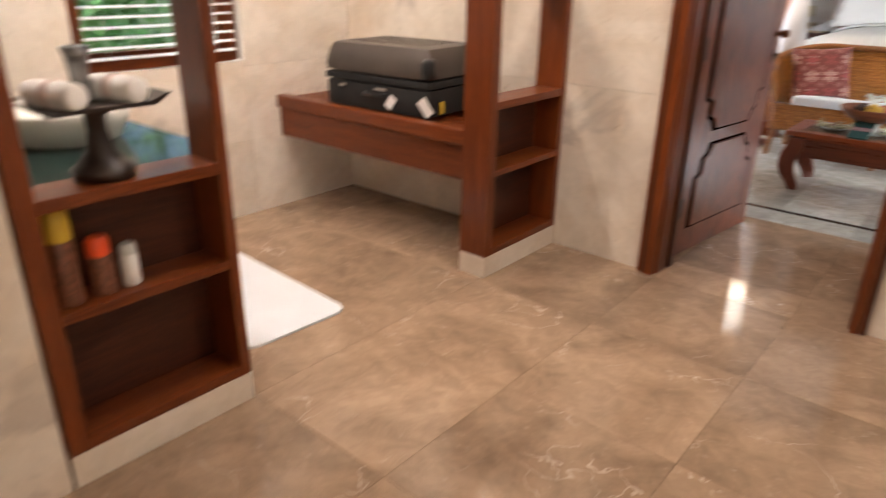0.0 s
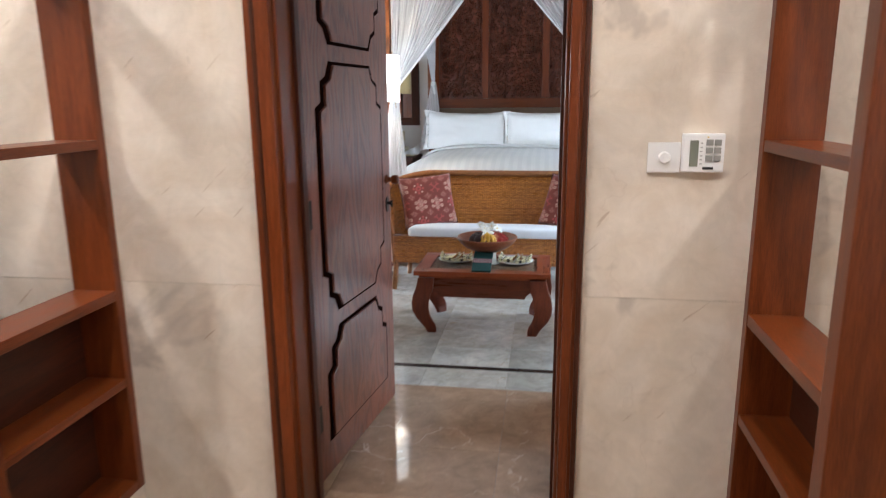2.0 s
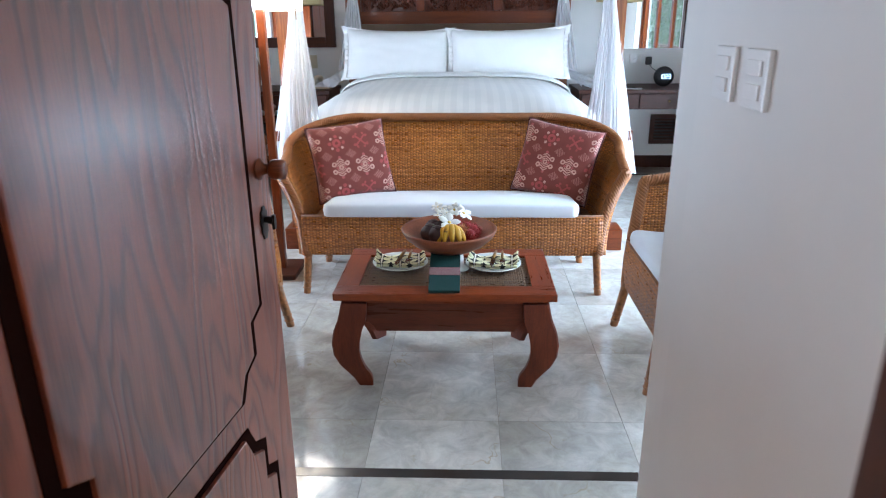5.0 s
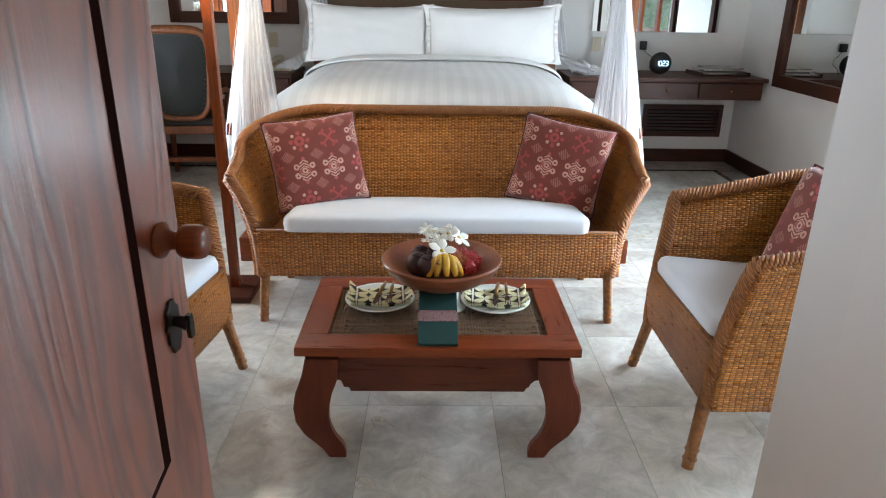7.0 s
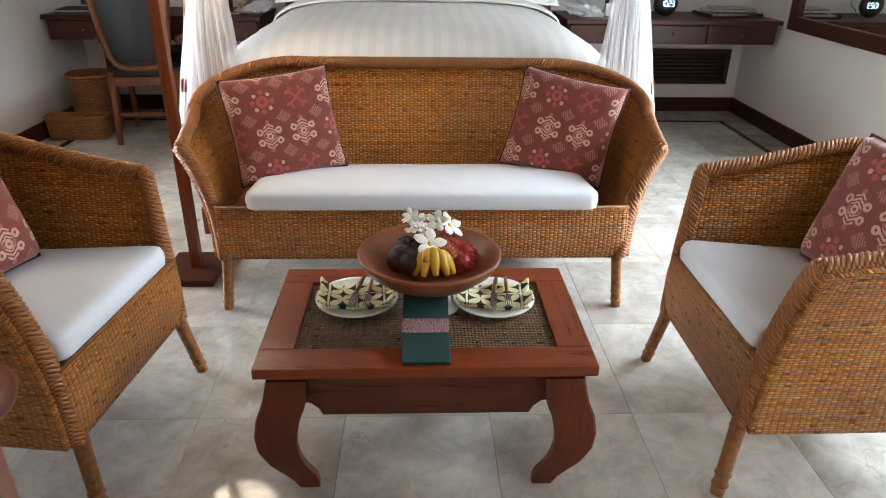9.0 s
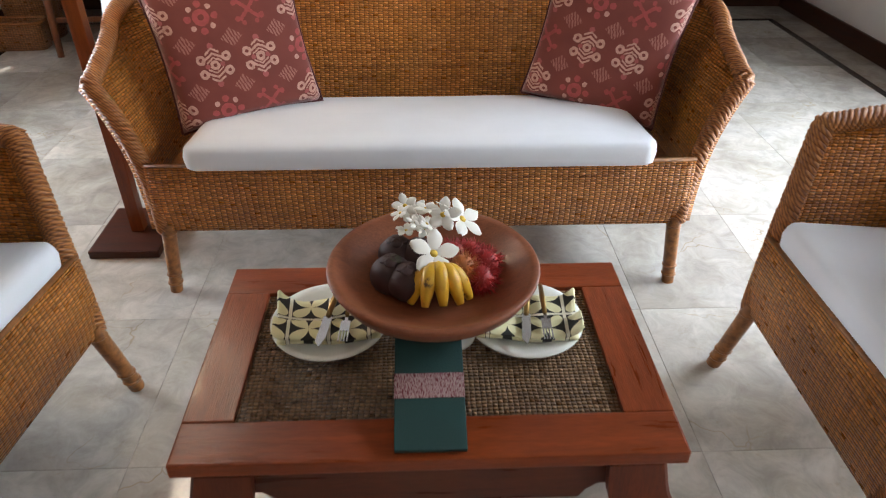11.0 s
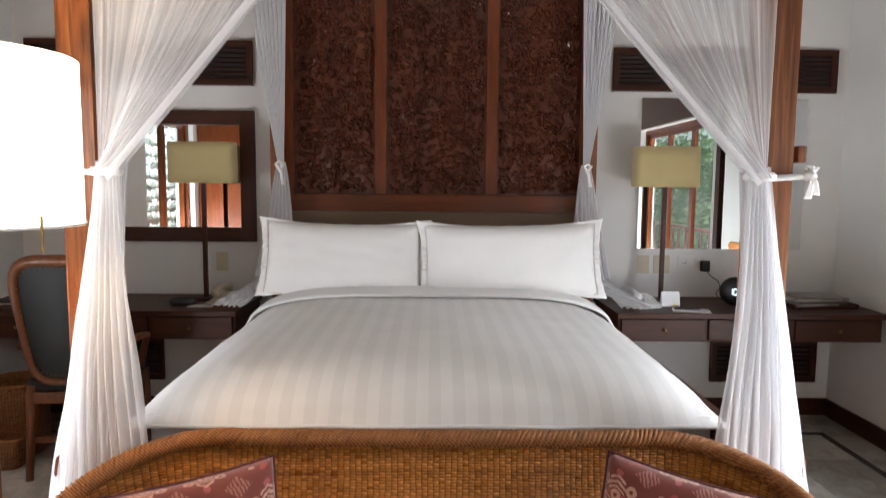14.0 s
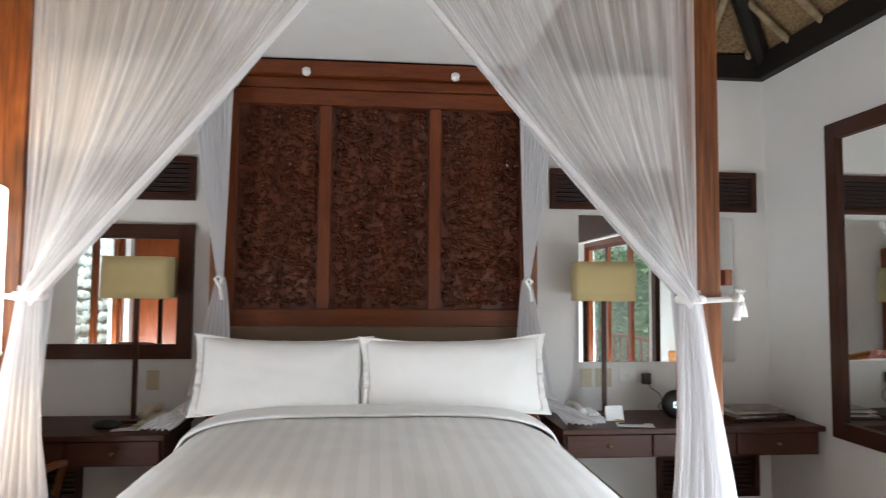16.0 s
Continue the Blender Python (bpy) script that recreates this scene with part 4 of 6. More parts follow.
def carved_panel(x0, x1, z0, z1, seed):
    """Relief of overlapping leaves, petals and rosettes on a panel."""
    rnd = random.Random(seed)
    bm = bmesh.new()
    box(bm, x0, HY - .03, z0, x1, HY - .006, z1)
    y = HY - .03

    def leaf(cx, cz, ang, ln, wd, lift):
        d, n = Vector((math.cos(ang), math.sin(ang))), Vector((-math.sin(ang), math.cos(ang)))
        pts = [(-.5, 0, 0), (-.2, .5, .3), (.15, .42, .5), (.5, 0, .1), (.15, -.42, .5), (-.2, -.5, .3)]
        vs = [bm.verts.new((cx + d[0] * a * ln + n[0] * b * wd, y - .004 - lift * c, cz + d[1] * a * ln + n[1] * b * wd)) for a, b, c in pts]
        mid = [bm.verts.new((cx + d[0] * a * ln, y - .004 - lift * c, cz + d[1] * a * ln)) for a, c in ((-.15, 1.0), (.2, .9))]
        for q in ((vs[0], vs[1], mid[0]), (vs[1], vs[2], mid[1], mid[0]), (vs[2], vs[3], mid[1]), (vs[3], vs[4], mid[1]), (vs[4], vs[5], mid[0], mid[1]), (vs[5], vs[0], mid[0])):
            bm.faces.new(q)
    for _ in range(int((x1 - x0) * (z1 - z0) * 2300)):
        cx, cz = rnd.uniform(x0 + .02, x1 - .02), rnd.uniform(z0 + .02, z1 - .02)
        ln = rnd.uniform(.016, .045)
        leaf(cx, cz, rnd.uniform(0, 6.3), ln, ln * rnd.uniform(.4, .7), rnd.uniform(.010, .024))
    for _ in range(int((x1 - x0) * (z1 - z0) * 22)):
        cx, cz = rnd.uniform(x0 + .05, x1 - .05), rnd.uniform(z0 + .05, z1 - .05)
        for k in range(9):
            a = 2 * math.pi * k / 9
            leaf(cx + .026 * math.cos(a), cz + .026 * math.sin(a), a, .036, .02, .03)
        tmp = lathe([(.016, 0), (.016, .006), (.011, .016), (.004, .019)], 10, (0, 0, 0))
        bmesh.ops.transform(tmp, matrix=pose(cx, y - .012, cz, 90), verts=tmp.verts)
        me = bpy.data.meshes.new("rosette")
        tmp.to_mesh(me)
        tmp.free()
        bm.from_mesh(me)
        bpy.data.meshes.remove(me)
    return bm


for k, (a, b) in enumerate(((-.76, -.269), (-.197, .404), (.476, .98))):
    bedpart("carved_panel", carved_panel(a, b, 1.395, 2.64, k + 3), CARVED, "dark carved floral relief panel", True)


# mattress and bedding
def duvet_surface(u, v):
    """u across, v from foot to head; rounds over the sides and the foot."""
    x, y = (u - .5) * 2, v
    across = max(0.0, 1 - abs(x) ** 4.0) ** .5
    along = max(0.0, 1 - max(0.0, 1 - y / .30) ** 2.8) ** .5
    side = abs(x)
    z = .720 + .172 * across * along
    z += .006 * noise.noise(Vector((x * 3, y * 5, 0))) + .004 * noise.noise(Vector((x * 9, y * 12, 3)))
    xx = BX - .012 + x * .925 * (1 - .012 * side)
    yy = 8.77 + 1.62 * y + .01 * noise.noise(Vector((x * 4, 0, y * 4)))
    return (xx, yy, max(z, .739))


duvet = thing("duvet", "white striped duvet smoothed over the bed", "duvet", pose(BX, 9.5, .72))
part("cover", sheet(duvet_surface, 70, 60), DUVET, duvet, smooth="all", m=pose(-BX, -9.5, -.72))
part("edge_binding", tube([Vector(duvet_surface(k / 60, 0.0)) + Vector((0, -.004, .004)) for k in range(61)], .007, 8), LINEN, duvet, "plain white bound edge", "all", pose(-BX, -9.5, -.72))
mattress = thing("mattress", "white mattress on the bed frame", "mattress", pose(BX, 9.6, .58))
part("body", boxes((-.87, -.80, 0, .855, 1.20, .19), bevel=.04), LINEN, mattress, smooth=True)


def fold_band(u, v):
    x = (u - .5) * 2
    side = max(0, abs(x) - .72) / .28
    t = math.sin(math.pi * v)
    return (BX - .012 + x * .93, 10.14 + .40 * v, .745 + .165 * max(0.0, 1 - abs(x) ** 4.5) ** .55 + .014 * t - .008 * v)


sheet_band = thing("turned_sheet", "plain white sheet folded back over the duvet", "sheet", pose(BX, 10.2, .8))
part("fold", sheet(fold_band, 60, 10), LINEN, sheet_band, smooth="all", m=pose(-BX, -10.2, -.8)).modifiers.new("thickness", "SOLIDIFY").thickness = .012


def bed_pillow(cx, w, tilt, label):
    """A standing pillow with a flat flange all round."""
    h = .395
    t = thing("bed_pillow", label, "bed pillow", pose(cx, 10.40 - (.03 if cx > 0 else 0), .868, -14, tilt, 0), "bed pillows")
    fl = .032

    def face(sign):
        def fn(u, v):
            x, z = (u - .5) * 2, (v - .5) * 2
            inside = max(0, 1 - abs(x) ** 3.5) * max(0, 1 - abs(z) ** 3)
            sag = .016 * (1 - x * x) * (z > 0) * abs(z) ** 2
            wig = .004 * noise.noise(Vector((cx * 7 + x * 3, z * 4, 1)))
            return (x * w / 2 * (1 - .03 * (1 - z * z)), sign * (.095 * inside ** .6) + wig, h / 2 + z * h / 2 - sag)
        return fn
    bm = sheet(face(-1), 36, 22)
    sheet(face(1), 36, 22, bm)
    bmesh.ops.recalc_face_normals(bm, faces=bm.faces)
    part("case", bm, LINEN, t, smooth="all")

    def flange(u, v):
        a = 2 * math.pi * u
        c, s = math.cos(a), math.sin(a)
        k = 1 / max(abs(c), abs(s))
        x, z = c * k, s * k
        e = 1 + v
        wav = .006 * math.sin(a * 21) * v + .004 * math.sin(a * 34 + cx)
        corner = (abs(x) * abs(z)) ** 4
        side = max(0.12, min(1.0, (abs(x) - .93) / .06))
        return (x * (w / 2 + fl * v * side * (1 + .5 * corner)) * (1 - .03 * (1 - z * z)), wav * side, h / 2 + z * (h / 2 + fl * v * (.03 + .6 * corner)) - .016 * (1 - x * x) * (z > 0) * abs(z) ** 2)
    part("flange", sheet(flange, 144, 3), LINEN, t, smooth="all").modifiers.new("thickness", "SOLIDIFY").thickness = .004
    return t


bed_pillow(-.398, .845, 1.0, "plump white pillow leaning on the headboard")
bed_pillow(.510, .925, -1.0, "plump white pillow leaning on the headboard")
cushion("bed_pillow", "white pillow tucked behind the standing pillows", "bed pillow", pose(-.37, 10.68, 1.05, 76) @ Matrix.Translation((0, 0, -.07)), .84, .36, .13, LINEN, None, 1.0, group="bed pillows")
cushion("bed_pillow", "white pillow tucked behind the standing pillows", "bed pillow", pose(.57, 10.68, 1.05, 76) @ Matrix.Translation((0, 0, -.07)), .84, .36, .13, LINEN, None, 1.0, group="bed pillows")

canopy = thing("bed_canopy", "white cloth ceiling stretched over the bed posts", "canopy", pose(BX, 9.7, 2.97))
part("cloth", sheet(lambda u, v: (-.90 + 1.80 * u, -1.10 + 2.28 * v, .012 - .03 * math.sin(math.pi * u) * math.sin(math.pi * v) - .075 * max(0.0, v - .8) / .2), 24, 24), CANOPY, canopy, smooth="all")

for s in (-1, 1):
    part("hem", sheet(lambda u, v: (s * (.875 + .028 * u), -1.10 + 2.28 * v, .006 - .075 * max(0.0, v - .8) / .2), 2, 24), LINEN, canopy, "doubled white hem", "all").modifiers.new("thickness", "SOLIDIFY").thickness = .004


# ---- mosquito net curtains ----
def front_net(s):
    """Net from the canopy's front beam, drawn aside to a post and tied; s is the side."""
    px = BX + s * .932
    tie = Vector((px - s * .085, FOOT - .075, 1.485))
    t = thing("mosquito_net", "sheer white mosquito net tied to a bedpost", "bed curtain", pose(px, FOOT, .5), "bed curtains")
    off = pose(-px, -FOOT, -.5)

    def swag(layer):
        def fn(u, v):
            top = Vector((px - s * (.06 + (1.30 if s > 0 else 1.20) * u), FOOT - .04, 2.98))
            end = tie + Vector((-s * .035 * (u - .5), .03 * math.sin(u * 9 + layer), 0))
            hang = 1 - u
            w = v ** (1.0 + 1.5 * hang)
            p = top.lerp(end, w)
            p.z = top.z + (end.z - top.z) * (v ** (1 - .10 * hang))
            p.z -= .035 * math.sin(math.pi * v) * u
            amp = (.014 * (1 - v) + .004) * (1 if layer else .8)
            amp *= .7 + .9 * noise.noise(Vector((u * 7, layer + s, .5)))
            p.y += amp * math.sin(2 * math.pi * ((17 + 4 * layer) * u + 1.4 * noise.noise(Vector((u * 6, layer, s)))) + layer * 2 + .8 * math.sin(v * 3)) - .03 * layer
            p.x += .5 * amp * math.cos(2 * math.pi * (11 + 3 * layer) * u + layer)
            return p
        return fn
    for layer in (0, 1):
        part("swag", sheet(swag(layer), 180, 36), NET, t, smooth="all", m=off)

    def hem(u, v):
        return swag(1)(1.0 - .035 * (1 - u), v) + Vector((0, -.012 + .024 * u, -.02 * u))
    part("gathered_edge", sheet(hem, 6, 40), NET_THICK, t, smooth="all", m=off)

    def tail(layer, shift, low, spread):
        def fn(u, v):
            w = .028 + (spread - .028) * (v ** 1.1)
            wobble = .35 * noise.noise(Vector((u * 6, v * 2.5, layer + s)))
            x = tie.x + (u - .5) * w * 2 + s * shift * v + .012 * v * noise.noise(Vector((u * 9, v * 3, layer)))
            y = tie.y + .02 * layer + (.008 + .019 * v) * math.sin(2 * math.pi * ((7 + 2 * layer) * u + wobble) + layer * 1.7) - .03 * math.sin(math.pi * v)
            z = tie.z + .03 - (tie.z + .03 - low) * v - v * (.03 * math.sin(5 * u + layer) + .02 * noise.noise(Vector((u * 8, layer, 0))))
            return (x, y, z)
        return fn
    for layer, shift, low, spread in ((0, .01, .52, .125), (1, .08, .44, .12), (3, .115, .49, .115)):
        part("tail", sheet(tail(layer, shift, low, spread), 130, 34), NET_TAIL, t, smooth="all", m=off)
        part("hem", sheet(lambda u, v: Vector(tail(layer, shift, low, spread)(u, .955 + .045 * v)) + Vector((0, -.002, 0)), 130, 3), NET_THICK, t, smooth="all", m=off)
    ring = [Vector((px + .062 * c, FOOT + .062 * d, 1.49 + .004 * c * s)) for c, d in
            ((-1, -1), (0, -1.02), (1, -1), (1.02, 0), (1, 1), (0, 1.02), (-1, 1), (-1.02, 0), (-1, -1))]
    part("tie_band", tube(ring, .008, 8), LINEN, t, "white cloth tie", "all", off)
    part("tie_band", tube([tie + Vector((.03 * math.cos(a), .03 * math.sin(a), .005)) for a in (2 * math.pi * k / 16 for k in range(17))], .012, 8), LINEN, t, smooth="all", m=off)
    kx = px + s * .052
    part("peg", boxes((px + s * .05 - .012, FOOT - .03, 1.53, px + s * .05 + .012, FOOT + .03, 1.575), bevel=.006), POST_WOOD, t, "dark wooden peg", m=off)
    part("tie_knot", tube([(kx - s * .02, FOOT - .058, 1.492), (kx, FOOT - .066, 1.496), (kx + s * .018, FOOT - .062, 1.492)], lambda f: .007 + .010 * math.sin(math.pi * f), 10), LINEN, t, smooth="all", m=off)
    for lean, drop in ((-.010, -.060), (.012, -.050), (-.006, .026), (.010, .022)):
        part("tie_end", sheet(lambda u, v: (kx + s * .004 + lean * v + (u - .5) * (.010 + .013 * v), FOOT - .068 - .006 * math.sin(math.pi * v), 1.494 + drop * v + .006 * math.sin(3 * v)), 4, 8), LINEN, t, smooth="all", m=off).modifiers.new("thickness", "SOLIDIFY").thickness = .003
    return t


def rear_net(s):
    px = BX + s * .95
    t = thing("mosquito_net", "sheer white mosquito net tied beside the headboard", "bed curtain", pose(px, HEAD, .9), "bed curtains")
    off = pose(-px, -HEAD, -.9)
    tie = Vector((px - s * .055, HEAD - .06, 1.56))

    def swag(layer):
        def fn(u, v):
            top = Vector((px + s * .17 - s * .27 * u, HEAD - .05, 2.98))
            end = tie + Vector((-s * .03 * (u - .5), 0, 0))
            p = top.lerp(end, v ** 1.25)
            p.z = top.z + (end.z - top.z) * v
            p.y += (.02 * (1 - v) + .006) * math.sin(2 * math.pi * 8 * u + 2 * layer) - .02 * layer
            return p
        return fn
    for layer in (0, 1):
        part("swag", sheet(swag(layer), 90, 30), NET_THICK, t, smooth="all", m=off)

    def tail(u, v):
        w = .025 + .09 * v ** .8
        return (tie.x + s * .02 * v + (u - .5) * w * 2, tie.y + .025 * math.sin(2 * math.pi * 6 * u) * (.4 + v) - .12 * v ** 2, tie.z + .02 - .66 * v)
    part("tail", sheet(tail, 80, 24), NET_THICK, t, smooth="all", m=off)
    part("tail_end", sheet(lambda u, v: (tie.x + s * (.17 * v + .04) + (u - .5) * (.08 + .09 * v), tie.y - .12 - .30 * v + .02 * math.sin(40 * u), .90 - .105 * v + .028 * abs(math.sin(17 * u + 6 * v)) * (1 - .3 * v)), 60, 14), NET_THICK, t, smooth="all", m=off)
    part("tie_knot", tube([(tie.x, tie.y - .03, 1.53), (tie.x + .02, tie.y - .05, 1.57), (tie.x, tie.y - .055, 1.585), (tie.x - .02, tie.y - .05, 1.57), (tie.x + .01, tie.y - .05, 1.52), (tie.x + .02, tie.y - .05, 1.45)],
                          .011, 8), LINEN, t, smooth="all", m=off)
    return t


for side in (-1, 1):
    front_net(side)
    rear_net(side)


# ---- bedroom: desks, mirrors, vents ----
def wall_desk(x0, x1, label, drawers, open_end):
    t = thing("wall_desk", label, "desk", pose((x0 + x1) / 2, 10.72, 0), "wall desks")
    off = pose(-(x0 + x1) / 2, -10.72, 0)
    part("desktop", boxes((x0, 10.425, .735, x1, 10.995, .765), bevel=.006), DARK_X, t, m=off)
    part("body", boxes((x0 + .015, 10.47, .60, x1 - .015, 10.993, .734), bevel=.004), DARK_X, t, m=off)
    w = (x1 - x0 - .05) / drawers
    for k in range(drawers):
        a = x0 + .025 + k * w
        d = part("drawer", boxes((a + .006, 10.452, .612, a + w - .006, 10.472, .727), bevel=.004), DARK_X, t, m=off)
        part("knob", lathe([(.007, 0), (.006, .008), (.010, .014), (.010, .018), (.004, .022)], 14), BRASS, d, "small brass knob", "all", pose(a + w / 2, 10.452, .67, 90))
    return t


wall_desk(W + .02, -.98, "dark wooden desk fixed along the wall beside the bed", 3, 0)
wall_desk(1.10, E - .02, "dark wooden desk shelf fixed along the wall", 3, 1)


def wall_mirror(name, label, m, w, h, b, depth, material_h, material_v, group=""):
    """Mirror in its own frame: x across, z up, back on y 0, facing -y."""
    t = thing(name, label, "mirror", m, group)
    part("frame_stile", boxes((0, -depth, 0, b, 0, h), bevel=.005), material_v, t)
    part("frame_stile", boxes((w - b, -depth, 0, w, 0, h), bevel=.005), material_v, t)
    part("frame_rail", boxes((b, -depth, 0, w - b, 0, b), bevel=.005), material_h, t)
    part("frame_rail", boxes((b, -depth, h - b, w - b, 0, h), bevel=.005), material_h, t)
    part("glass", boxes((b, -.012, b, w - b, -.004, h - b)), MIRROR, t, "silvered mirror glass")
    return t


wall_mirror("framed_mirror", "wall mirror in a wide dark wooden frame above a desk", pose(-2.03, N - .002, 1.095), 1.025, .80, .088, .035, DARK_X, DARK_Z)
wall_mirror("framed_mirror", "tall wall mirror in a dark wooden frame", pose(E - .002, 10.35, .725, 0, 0, -90), 1.16, 1.73, .09, .035, DARK_X, DARK_Z)
m2 = thing("frameless_mirror", "frameless wall mirror above the phone desk", "mirror", pose(1.362, N - .002, 1.068))
part("glass", boxes((0, -.012, 0, 1.03, -.002, .93), bevel=.002), MIRROR, m2)


def louvre(x0, x1, z0, z1, label, slats):
    t = thing("wall_vent", label, "vent", pose((x0 + x1) / 2, N, z0), "wall vents")
    off = pose(-(x0 + x1) / 2, -N, -z0)
    b = .035
    part("backing", boxes((x0 + b, N - .012, z0 + b, x1 - b, N - .004, z1 - b)), BLACK, t, m=off)
    for s in ((x0, N - .03, z0, x1, N - .002, z0 + b), (x0, N - .03, z1 - b, x1, N - .002, z1)):
        part("frame_rail", boxes(s, bevel=.004), DARK_X, t, m=off)
    for s in ((x0, N - .03, z0 + b, x0 + b, N - .002, z1 - b), (x1 - b, N - .03, z0 + b, x1, N - .002, z1 - b)):
        part("frame_stile", boxes(s, bevel=.004), DARK_Z, t, m=off)
    for k in range(slats):
        z = z0 + b + (z1 - z0 - 2 * b) * (k + .5) / slats
        part("slat", boxes((x0 + b, -.008, -.003, x1 - b, .008, .003)), DARK_X, t, m=off @ pose(0, N - .016, z, 35))
    return t


louvre(-2.37, -1.01, 2.044, 2.31, "dark wooden louvred vent high on the wall", 7)
louvre(1.18, 2.555, 2.035, 2.295, "dark wooden louvred vent high on the wall", 7)
louvre(1.86, 2.535, .22, .49, "dark wooden louvred panel under the desk", 7)
louvre(-2.30, -1.6, .22, .49, "dark wooden louvred panel under the desk", 7)


def outlet(name, label, category, m, w, h, material, kind="socket"):
    """A wall plate facing -y in its own frame."""
    t = thing(name, label, category, m)
    part("plate", boxes((-w / 2, -.009, -h / 2, w / 2, 0, h / 2), bevel=.003), material, t)
    if kind == "socket":
        part("socket_ring", lathe([(.019, 0), (.019, .003), (.015, .003), (.013, .001)], 20), WHITE_PLASTIC, t, m=pose(0, -.009, 0, 90))
        for s in (-1, 1):
            part("pin_hole", lathe([(.003, 0), (.003, .001)], 8), BLACK, t, m=pose(s * .008, -.0105, 0, 90))
    elif kind == "rocker":
        for s in (-1, 1):
            part("rocker", boxes((-w * .3, -.013, s * h * .2 - h * .13, w * .3, -.009, s * h * .2 + h * .13), bevel=.002), material, t)
    elif kind == "dimmer":
        part("dial", lathe([(.016, 0), (.0155, .012), (.013, .015)], 24), material, t, smooth=True, m=pose(0, -.009, 0, 90))
    return t


outlet("light_switch", "ivory double wall switch above the desk", "switch", pose(-1.224, N - .001, .97), .072, .115, IVORY, "rocker")
outlet("light_switch", "ivory double wall switch beside the bed", "switch", pose(1.412, N - .001, .97), .07, .115, IVORY, "rocker")
outlet("light_switch", "ivory wall switch behind the table lamp", "switch", pose(1.525, N - .001, .97), .10, .115, IVORY, "rocker")
outlet("wall_socket", "white round wall socket above the desk", "socket", pose(1.668, N - .001, .98), .085, .085, WHITE_PLASTIC)
sock = outlet("wall_socket", "white wall socket with a black charger plugged in", "socket", pose(1.775, N - .001, .98), .085, .085, WHITE_PLASTIC)
charger = thing("plug_charger", "black plug charger with a curly cord", "charger", pose(1.79, N - .012, .965))
part("body", boxes((-.024, -.045, -.034, .024, -.002, .034), bevel=.006), BLACK, charger)
part("cord", tube([(0.01, -.03, -.034), (.03, -.035, -.06), (.075, -.05, -.09), (.085, -.06, -.13), (.05, -.08, -.165), (.06, -.12, -.19), (.10, -.20, -.193)], .0025, 6), BLACK, charger, smooth="all")
for y in (5.80, 5.935):
    outlet("light_switch", "white wall switch in the passage", "switch", pose(.628, y, 1.235, 0, 0, -90), .085, .09, WHITE_PLASTIC, "rocker")


# ---- lamps ----
def table_lamp(x, y, label):
    t = thing("table_lamp", label, "table lamp", pose(x, y, .765), "bedside lamps")
    part("base", boxes((-.055, -.055, 0, .055, .055, .018), bevel=.006), DARK_X, t)
    part("stem", boxes((-.012, -.012, .018, .012, .012, .70), bevel=.003), DARK_Z, t)
    def wall(u, v):
        a = 2 * math.pi * u
        n = 5
        c, s = math.cos(a), math.sin(a)
        k = (abs(c) ** n + abs(s) ** n) ** (-1 / n)
        return (.19 * k * c * (1 - .01 * v), .085 * k * s, .69 + .235 * v)
    sh = part("shade", sheet(wall, 64, 4), SHADE_OFF, t, "unlit parchment shade", "all")
    sh.modifiers.new("thickness", "SOLIDIFY").thickness = .003
    part("bulb", lathe([(.012, 0), (.014, .03), (.028, .06), (.026, .085), (.01, .10)], 16, (0, 0, .70)), CERAMIC, t, smooth="all")
    return t


table_lamp(-1.255, 10.78, "unlit table lamp with parchment shade on the desk")
table_lamp(1.46, 10.80, "unlit table lamp with parchment shade beside the phone")

fl = thing("floor_lamp", "lit floor lamp with a white shade beside the sofa", "floor lamp", pose(*FLOOR_LAMP, 0))
part("base", boxes((-.12, -.135, 0, .10, .135, .028), bevel=.006), DARK_X, fl)
part("stem", boxes((-.02, -.02, .028, .02, .02, 1.42), bevel=.004), RED_Z, fl)
part("shade", sheet(lambda u, v: (.205 * math.cos(2 * math.pi * u), .205 * math.sin(2 * math.pi * u), 1.375 + .335 * v), 64, 3), SHADE_LIT, fl, "glowing white drum shade", "all")
part("shade_ring", tube([(.206 * math.cos(a), .206 * math.sin(a), 1.376) for a in (2 * math.pi * k / 48 for k in range(49))], .003, 6), LINEN, fl, smooth="all")
part("pull_chain", tube([(.20, -.10, 1.40), (.20, -.10, 1.33)], .0025, 6), BRASS, fl)

for x in (-.345, .55):
    sp = thing("spotlight", "small white spotlight under the headboard cornice", "spotlight", pose(x, N - .16, 2.80), "headboard spotlights")
    part("housing", lathe([(.018, .0), (.026, .012), (.026, .035), (.016, .045)], 20), WHITE_PLASTIC, sp, smooth="all", m=pose(0, 0, 0, 60))
    part("arm", tube([(0, .005, .0), (0, .02, .02), (0, .06, .03)], .006, 8), WHITE_PLASTIC, sp)


